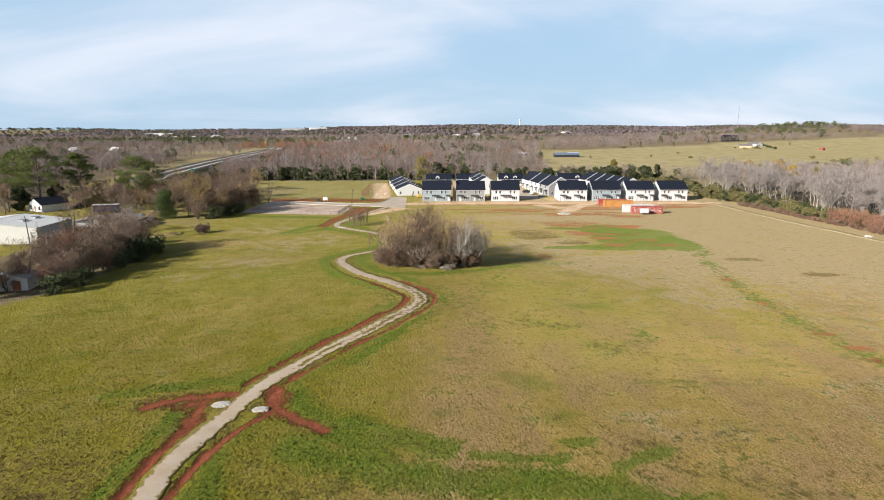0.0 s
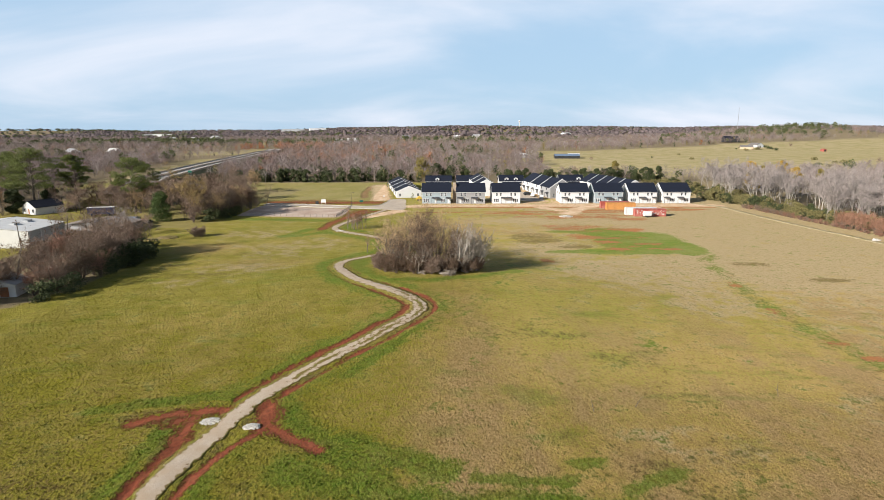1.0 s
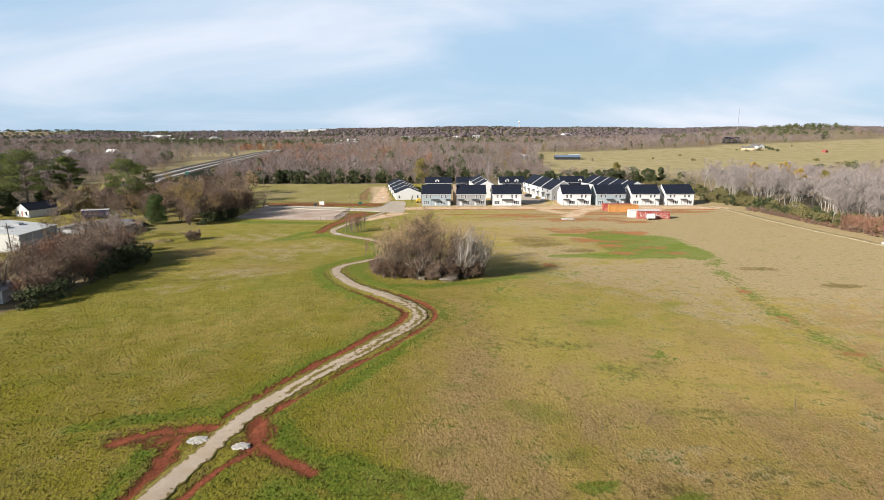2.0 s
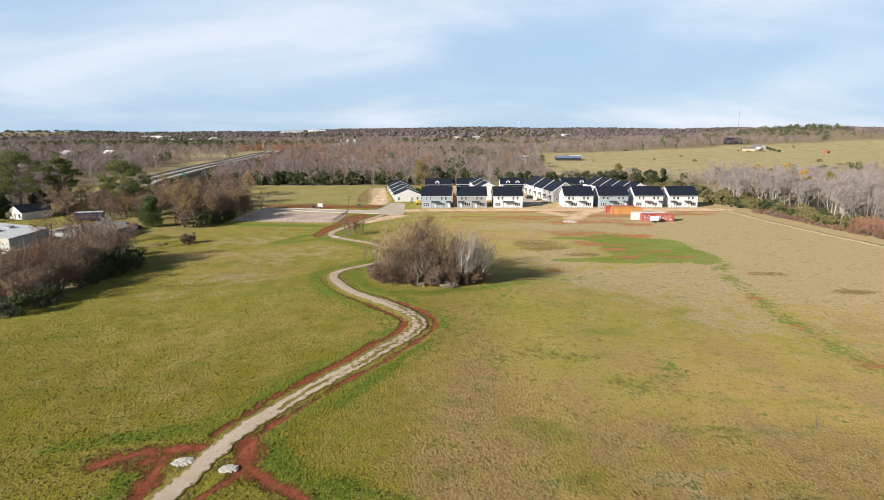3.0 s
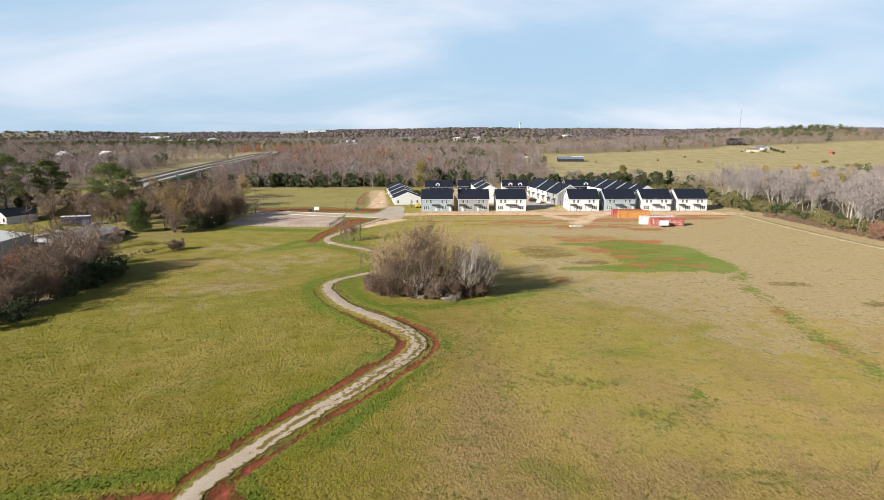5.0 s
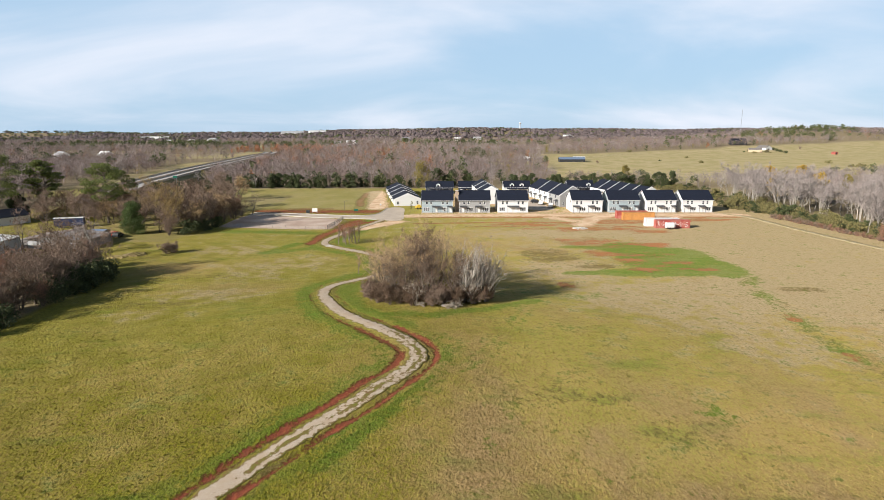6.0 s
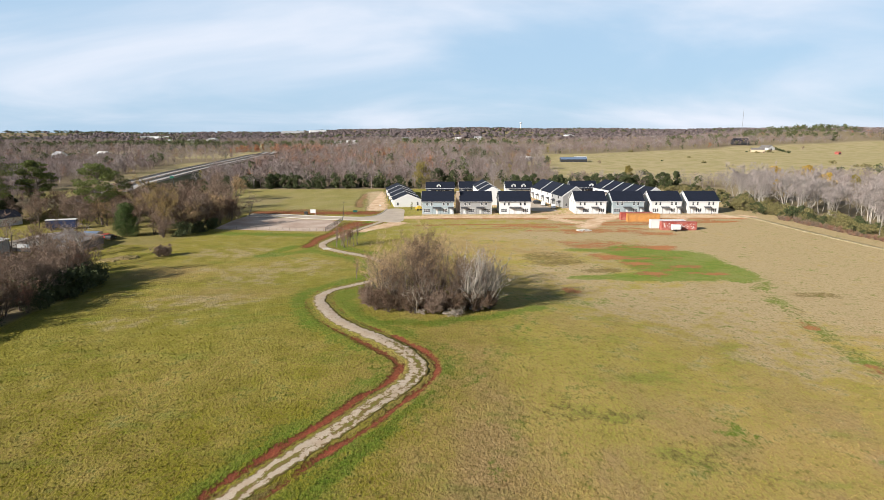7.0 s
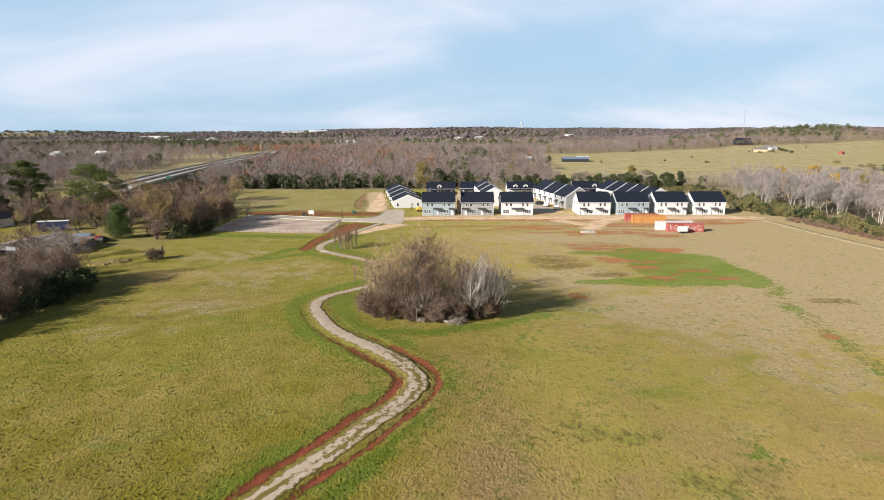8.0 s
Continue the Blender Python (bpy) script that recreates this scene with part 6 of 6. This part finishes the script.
    for k in range(6):
        part("rib", Build().box(0.4 + 1.7 * k, 0.52 + 1.7 * k, -0.05, -0.003, 0.9, 3.5), M["blue_paint"], t)
    for wx in (1.5, 2.4, 7.6, 8.5):
        part("wheel", Build().prism([(wx + 0.45 * math.cos(a), 0.45 + 0.45 * math.sin(a)) for a in np.linspace(0, 2 * math.pi, 15)[:-1]], 0.05, 0.35), M["rubber"], t)
    part("chassis", Build().box(0.2, 9.3, 0.4, 2.1, 0.6, 0.9), M["black_steel"], t)
    # lean-to under a sheet, red car beside it
    s = thing("lean_to", -117, 217, 0, 0, "low lean-to with a pale blue-grey sheet roof", "shed")
    part("roof", Build().prism([(0, 2.0), (0, 2.1), (1.6, 2.5), (3.6, 2.1), (3.6, 2.0), (1.6, 2.4)], 0, 5.0, "x"), M["tarp"], s)
    for px in (0.1, 4.8):
        for py in (0.15, 3.4):
            part("post", Build().box(px, px + 0.1, py, py + 0.1, 0, 2.06), M["wood_pole"], s)
    part("back_wall", Build().box(0.2, 4.8, 3.3, 3.36, 0, 2.0), M["grey_steel"], s)
    car(-111.5, 217, 5, M["red_paint"], "red car parked on the grass beside the lean-to")
    car(-106.5, 214.5, 95, M["black_steel"], "dark car parked on the yard's grass")
    car(-139, 205, 15, M["white_steel"], "white pickup truck parked behind the warehouse", True, "truck")
    car(-150, 214, 40, M["white_steel"], "white car parked by the white house")
    for x, y, hh, lean in ((-121.5, 170.5, 9.0, 2.5), (-158, 211, 9.5, -1.0), (-141, 286, 9.0, 0.0)):
        p = thing("utility_pole", x, y, label="weathered wooden utility pole", category="utility pole", group="utility poles")
        part("pole", Build().tube((0, 0, -0.3), (-math.tan(radians(lean)) * hh, 0, hh), 0.16, 0.11, 8), M["wood_pole"], p)
        part("cross_arm", Build().box(-1.1 - math.tan(radians(lean)) * hh, 1.1 - math.tan(radians(lean)) * hh, -0.16, -0.06, hh - 0.9, hh - 0.75), M["wood_pole"], p)
        for k in (-1, 0.0, 1):
            part("insulator", Build().tube((k * 0.95 - math.tan(radians(lean)) * hh, -0.11, hh - 0.75), (k * 0.95 - math.tan(radians(lean)) * hh, -0.11, hh - 0.5), 0.05, 0.03, 6), M["galvanised"], p)


def stone_pile(name, x, y, n, spread, size, mat, label, category, seed):
    """A heap of angular stones as one mass."""
    rng = np.random.default_rng(seed)
    b = Build()
    for i in range(n):
        a, r = rng.uniform(0, 6.28), spread * math.sqrt(rng.random())
        px, py = math.cos(a) * r * 1.5, math.sin(a) * r
        s = size * rng.uniform(0.5, 1.3)
        zz = h1(x + px, y + py) + max(0, (1 - r / spread)) * size * 0.9
        vs = [(x + px + s * rng.uniform(0.35, 0.6) * sx, y + py + s * rng.uniform(0.35, 0.6) * sy, zz + s * rng.uniform(0.3, 0.5) * sz) for sz in (-1, 1) for sx, sy in ((-1, -1), (1, -1), (1, 1), (-1, 1))]
        b.add(vs, [(3, 2, 1, 0), (4, 5, 6, 7), (0, 1, 5, 4), (1, 2, 6, 5), (2, 3, 7, 6), (3, 0, 4, 7)])
    return tagged(new(name, mesh_of(name, b.v, b.f, mat)), label, category, kind="stuff")


stone_pile("stone_pile", -27.45, 69.1, 170, 0.78, 0.17, M["stone"], "heap of pale limestone rocks at the culvert", "stone pile", 1)
stone_pile("stone_pile", -22.0, 67.5, 130, 0.62, 0.22, M["stone"], "heap of pale limestone rocks at the culvert", "stone pile", 2)
stone_pile("rubble_pile", -87.5, 189, 90, 2.2, 0.55, M["plot"], "low heap of tan earth and rubble in the grass", "rubble", 3)
stone_pile("rubble_pile", -91.5, 186, 60, 1.8, 0.5, M["plot"], "low heap of tan earth and rubble in the grass", "rubble", 4)
stone_pile("spoil_heap", 49, 232, 80, 1.7, 0.5, M["stone"], "pale heap of earth and stone on the red soil", "spoil heap", 5)
stone_pile("spoil_heap", 94, 257.5, 60, 1.5, 0.7, M["dirt"], "pale heap of earth near the houses", "spoil heap", 6)
stone_pile("culvert_stones", -34.5, 201.2, 40, 0.9, 0.3, M["stone"], "pale stones beside the gravel track", "stone pile", 7)


def dead_sapling(x, y, turn, tall):
    """A broken dead stem standing askew in the grass."""
    t = thing("dead_sapling", x, y, turn=turn, label="broken dark dead sapling leaning in the field grass", category="dead tree", group="dead saplings in the field")
    part("stem", Build().tube((0, 0, -0.1), (0.25, 0.5 * tall, 0.7 * tall), 0.05, 0.035, 5).tube((0.25, 0.5 * tall, 0.7 * tall), (0.45, 0.7 * tall, 0.95 * tall), 0.035, 0.015, 5), M["wood_pole"], t)
    part("side_branch", Build().tube((0.13, 0.26 * tall, 0.36 * tall), (-0.2, 0.4 * tall, 0.62 * tall), 0.025, 0.01, 5), M["wood_pole"], t)


for sx, sy, turn, tall in ((44.6, 76.2, 0, 1.6), (24.5, 72.5, -50, 1.4), (19.0, 71.0, 35, 1.3)):
    dead_sapling(sx, sy, turn, tall)


def build_lot():
    f = tagged(new("metal_fence"), "black metal railing along the concrete lot", "fence")
    x0, y0, x1, y1 = -41.0, 231.4, -38.9, 254.5
    f.matrix_basis = pose(x0, y0, h1(x0, y0))
    n = 10
    for i in range(n + 1):
        u = i / n
        part("post", Build().box((x1 - x0) * u - 0.05, (x1 - x0) * u + 0.05, (y1 - y0) * u - 0.05, (y1 - y0) * u + 0.05, -0.1, 1.5), M["black_steel"], f)
    for z in (0.25, 0.85, 1.4):
        part("rail", Build().add([(0.0, 0, z), (0.05, 0, z), (x1 - x0 + 0.05, y1 - y0, z), (x1 - x0, y1 - y0, z), (0.0, 0, z + 0.08), (0.05, 0, z + 0.08), (x1 - x0 + 0.05, y1 - y0, z + 0.08), (x1 - x0, y1 - y0, z + 0.08)],
                                 [(3, 2, 1, 0), (4, 5, 6, 7), (0, 1, 5, 4), (1, 2, 6, 5), (2, 3, 7, 6), (3, 0, 4, 7)]), M["black_steel"], f)
    for i in range(80):
        u = (i + 0.5) / 80
        part("picket", Build().box((x1 - x0) * u - 0.012, (x1 - x0) * u + 0.012, (y1 - y0) * u - 0.012, (y1 - y0) * u + 0.012, 0.25, 1.45), M["black_steel"], f)
    w = tagged(new("wire_fence"), "thin post and wire fence along the lot's edge", "fence")
    w.matrix_basis = pose(-76, 236.3, 0)
    for i in range(15):
        part("post", Build().tube((2.45 * i, -0.36 * i, -0.1), (2.45 * i, -0.36 * i, 1.15), 0.05, 0.045, 6), M["wood_pole"], w)
    for z in (0.35, 0.7, 1.05):
        part("wire", Build().tube((0, -0.06, z), (2.45 * 14, -0.36 * 14 - 0.06, z), 0.012, 0.012, 4), M["galvanised"], w)
    q = thing("street_sign", -27.2, 282, label="small plain sign on a thin post", category="sign")
    part("post", Build().tube((0, 0, -0.1), (0, 0, 2.6), 0.035, 0.035, 6), M["galvanised"], q)
    part("plate", Build().box(-0.3, 0.3, -0.06, -0.04, 2.0, 2.6), M["white_steel"], q)
    s = thing("site_sign", -55, 271, label="white board sign on two posts by the street", category="sign")
    part("board", Build().box(0, 2.2, 0, 0.05, 0.7, 2.2), M["white_steel"], s, "white board")
    for px in (0.15, 1.95):
        part("post", Build().box(px, px + 0.1, 0.055, 0.15, 0, 2.25), M["trim"], s)
    d = thing("dumpster", -38.2, 277, label="green steel dumpster on bare soil", category="dumpster")
    d.scale = (0.55, 0.55, 0.6)
    part("body", Build().prism([(0, 0.15), (-0.1, 1.4), (1.9, 1.4), (1.6, 0.15)], 0, 3.0, "x"), M["green_sign"], d)
    for px in (0.0, 1.52):
        part("lid", Build().prism([(-0.15, 1.405), (-0.15, 1.45), (1.95, 1.6), (1.95, 1.55)], px, px + 1.48, "x"), M["black_steel"], d)
    for px in (0.3, 2.5):
        part("skid", Build().box(px, px + 0.2, 0.1, 1.5, 0, 0.15), M["black_steel"], d)
    p = thing("street_lamp", -39.8, 262.5, label="slim dark street lamp by the street", category="street lamp")
    part("pole", Build().tube((0, 0, -0.1), (0, 0, 6.2), 0.08, 0.05, 8), M["black_steel"], p)
    part("arm", Build().tube((0, 0, 6.1), (0.9, 0, 6.3), 0.04, 0.03, 6), M["black_steel"], p)
    part("lamp_head", Build().box(0.7, 1.3, -0.12, 0.12, 6.24, 6.36), M["black_steel"], p)
    u = thing("utility_box", -57.5, 270.6, label="dark green utility box beside the street", category="utility box")
    part("body", Build().box(0, 1.3, 0, 1.0, 0.05, 1.3), M["black_steel"], u)
    part("plinth", Build().box(-0.1, 1.4, -0.1, 1.1, 0, 0.05), M["concrete"], u)
    k = thing("skid_loader", -11.5, 282, turn=20, label="yellow skid loader parked beside the houses", category="loader")
    part("body", Build().prism([(0, 0.5), (0, 1.3), (0.6, 1.4), (0.8, 2.0), (1.9, 2.0), (2.3, 1.0), (2.6, 0.5)], 0, 1.5), M["yellow_paint"], k)
    for wx in (0.55, 1.95):
        for yy in (-0.2, 1.5):
            part("wheel", Build().prism([(wx + 0.42 * math.cos(a), 0.42 + 0.42 * math.sin(a)) for a in np.linspace(0, 2 * math.pi, 13)[:-1]], yy, yy + 0.2), M["rubber"], k)
    part("bucket", Build().prism([(2.6, 0.1), (2.7, 0.7), (3.4, 0.3), (3.3, 0.1)], -0.1, 1.6), M["black_steel"], k)
    t = evergreen("young_evergreen", 291, 3.6, 1.6, M["olive_leaf"], "small upright evergreen beside the row house", 12, 60, 0.14, 0.05)
    t.matrix_basis = pose(-13.7, 283.5, h1(-13.7, 283.5))


def build_far_things():
    def far_barn(x, y, turn, w, l, eave, ridge, wall, roof, label, name="far_barn"):
        b = thing(name, x, y, turn=turn, label=label, category="barn")
        gable_box(b, -w / 2, w / 2, 0, l, eave, ridge, M[wall], M[roof], [(-1.2, 1.2, 0.05, 2.4)])
        part("door", Build().box(-1.2, 1.2, 0.06, 0.12, 0.05, 2.4), M["black_steel"], b)
    # black walls stand for the dark shade under the open shed's roof
    far_barn(147, 636, 88, 10, 26, 2.8, 4.6, "black_steel", "tarp", "long low open farm shed with a blue-grey roof", "farm_shed")
    far_barn(150, 648, 88, 6, 12, 3.5, 4.6, "white_siding", "white_steel", "white trailer home behind the farm shed", "trailer_home")
    far_barn(93, 650, 60, 8, 12, 3.0, 4.5, "grey_siding", "white_steel", "small farm shed with a pale roof", "farm_shed")
    far_barn(432, 826, 70, 10, 16, 3.2, 5.5, "tan_wall", "barn_wall", "tan farmhouse with a grey roof", "farmhouse")
    far_barn(455, 850, 20, 12, 16, 3.5, 6.5, "white_siding", "barn_wall", "pale farmhouse on the pasture's edge", "farmhouse")
    far_barn(462, 930, 85, 14, 22, 5, 9, "black_steel", "roof", "large dark barn on the pasture's edge", "dark_barn")
    far_barn(498, 772, 10, 4, 6, 2.4, 3.4, "red_steel", "red_steel", "small red shed on the far pasture", "red_shed")
    for i, (x, y, w, l, wl) in enumerate([(-560, 1500, 20, 30, "white_siding"), (-590, 1440, 12, 16, "white_siding"), (-190, 1150, 12, 18, "white_siding"), (-170, 1220, 14, 22, "white_siding"), (-80, 1500, 16, 24, "grey_siding"), (45, 1480, 12, 18, "white_siding"),
                                          (100, 1530, 14, 20, "white_siding"), (-860, 1900, 30, 60, "white_siding"), (-950, 2000, 30, 50, "white_siding"), (380, 1780, 20, 30, "white_siding"), (-430, 700, 12, 20, "white_siding"), (-390, 720, 10, 14, "grey_siding"),
                                          (-760, 3300, 60, 120, "white_steel"), (-640, 3300, 50, 90, "white_steel"), (980, 1500, 16, 24, "white_siding"), (1060, 1520, 16, 20, "white_siding"), (-620, 1395, 14, 20, "tan_wall")]):
        far_barn(x, y, 20 * (i % 5) + 50, w, l, 4 + w * 0.08, 6 + w * 0.2, wl, "white_steel" if i % 2 else "grey_steel", "far pale building among the woods", "far_building")
    ribbon("farm_lane", smooth([(150, 700), (240, 800), (330, 850), (420, 868), (455, 875)], 8), 2.2, M["track_dirt"], 0.12, "pale dirt lane across the pasture to the farmhouse", "track", ragged=0.4)
    m = thing("radio_mast", 1050, 2120, label="thin lattice radio mast on the horizon", category="mast")
    part("mast", Build().tube((0, 0, 0), (0, 0, 88), 0.8, 0.5, 4), M["galvanised"], m)
    w = thing("water_tower", 560, 4300, label="pale water tower on the horizon", category="water tower")
    part("stem", Build().tube((0, 0, 0), (0, 0, 42), 3, 3, 10), M["white_steel"], w)
    part("tank", Build().tube((0, 0, 40), (0, 0, 46), 4, 9, 14).tube((0, 0, 46), (0, 0, 52), 9, 4, 14), M["white_steel"], w)
    # single trees behind the houses
    for i, (nm, x, y, tall, wd, mt, lb) in enumerate([("yellow_tree", -13, 384, 14.5, 15, "gold_leaf", "olive-gold tree behind the cottages"), ("cedar_tree", -3, 382, 11, 9, "cedar_leaf", "dark cedar behind the cottages"), ("cedar_tree", 6, 384, 10, 9, "cedar_leaf", "dark cedar behind the cottages"),
                                                      ("cedar_tree", 14, 386, 9, 8, "cedar_leaf", "dark cedar behind the cottages"), ("live_oak", 31, 566, 17, 22, "cedar_leaf", "broad dark evergreen tree in the far woods"), ("yellow_tree", 166, 318, 12, 9, "yellow_leaf", "yellow-leaved tree in the grey wood"),
                                                      ("yellow_tree", 196, 330, 12, 10, "yellow_leaf", "yellow-leaved tree in the grey wood"), ("yellow_tree", 178, 300, 10, 8, "gold_leaf", "olive-gold tree in the grey wood"), ("yellow_tree", 118, 405, 11, 7, "gold_leaf", "olive-gold tree beyond the houses"),
                                                      ("yellow_tree", 202, 388, 12, 9, "yellow_leaf", "yellow-leaved tree in the grey wood"), ("yellow_tree", 223, 390, 12, 8, "yellow_leaf", "yellow-leaved tree in the grey wood"),
                                                      ("yellow_tree", 212, 332, 11, 7, "gold_leaf", "olive-gold tree in the grey wood"), ("yellow_tree", 186, 345, 12, 7, "gold_leaf", "olive-gold tree in the grey wood")]):
        t = evergreen(nm, 700 + i, tall, wd, M[mt], lb, 22, 220, 0.36, 0.15)
        t.matrix_basis = pose(x, y, h1(x, y))
    bushes = [evergreen("pasture_shrub", 740 + i, 4.0, 9.0, M[("brush_leaf", "cedar_leaf")[i]], "low dark shrub on the open pasture", 16, 60, 0.5, 0.02, "shrubs on the pasture", reach=(0.2, 1.3)) for i in range(2)]
    w, f = bare_tree(745, 8, 0.55, 0.1, stems=3, twig=0.09, twigs=5, kids=(6, 4, 3))
    bushes.append(tree_thing("bare_tree", w, f, M["bark"], M["brown_twig"], "small leafless tree on the open pasture", group="shrubs on the pasture"))
    spots = [(R.uniform(150, 560), R.uniform(470, 860)) for k in range(10)] + [(415 + R.uniform(-8, 60), 812 + R.uniform(-14, 50)) for k in range(16)] + [(R.uniform(300, 420), R.uniform(500, 560)) for k in range(8)] + [(R.uniform(60, 120), R.uniform(410, 450)) for k in range(8)]
    for i, p in enumerate(bushes):
        plant(p, spots[i::3], R, 0.3, 0.85)
    protos = [evergreen("cedar_tree", 720 + i, 7.5, 6.5, M["cedar_leaf"], "dark cedar at the edge of the woods", 18, 170, 0.36, 0.03, "cedars at the edge of the woods") for i in range(3)]
    spots = [(x + R.uniform(-3, 3), 374 + R.uniform(0, 9)) for x in np.linspace(-120, -22, 26)] + [(x + R.uniform(-3, 3), 372 + R.uniform(0, 14)) for x in np.linspace(40, 138, 46)] + [(-118 + R.uniform(-4, 4), 330 + 10 * k) for k in range(4)]
    R.shuffle(spots)
    for i, p in enumerate(protos):
        plant(p, spots[i::3], R, 0.5, 1.15)


stone_pile("field_stones", 135.5, 183, 14, 0.8, 0.6, M["stone"], "pale stones beside the dirt wheel track", "stone pile", 8)
build_highway()
build_yard()
build_lot()
build_far_things()


def build_grass():
    """Tufts of grass on the part of the field that lies under the flight."""
    rng = np.random.default_rng(21)
    n = 70000
    y = 44 + 110 * rng.random(n) ** 1.5
    x = (rng.random(n) * 2 - 1) * (0.80 * y + 2)
    g, d, s, dist = cover(x, y)
    keep = (dist > 3.3) & (s + rng.uniform(-0.3, 0.3, n) < 0.45) & (x > -76)
    x, y, g, d = x[keep], y[keep], g[keep], d[keep]
    n = len(x)
    z = height(x, y)
    V = np.zeros((n, 3, 3, 3))
    size = (0.05 + 0.09 * rng.random(n)) * (1 + 0.15 * g) * (0.8 + 0.005 * y) * (1 - step01(120, 154, y) * 0.6)
    for k in range(3):
        a = rng.uniform(0, 2 * math.pi, n)
        dx, dy = np.cos(a), np.sin(a)
        lean = rng.uniform(-0.5, 0.9, n)
        V[:, k, 0] = np.stack([x - dx * size * 0.75, y - dy * size * 0.75, z - 0.01], 1)
        V[:, k, 1] = np.stack([x + dx * size * 0.75, y + dy * size * 0.75, z - 0.01], 1)
        V[:, k, 2] = np.stack([x - dy * size * lean, y + dx * size * lean, z + size * rng.uniform(0.5, 1.1, n)], 1)
    me = mesh_of("grass", V.reshape(-1, 3), np.arange(n * 9).reshape(-1, 3), M["tuft"])
    pale, brown, _, fresh_lit = more_cover(x, y)
    for key, val in (("green", g), ("dry", d), ("soil", np.zeros(n)), ("pale", pale), ("brown", brown), ("fresh_lit", fresh_lit)):
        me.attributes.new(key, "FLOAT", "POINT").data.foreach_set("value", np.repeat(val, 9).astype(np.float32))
    tagged(new("grass", me), "short uneven tufts of field grass", "grass", kind="stuff")


build_grass()
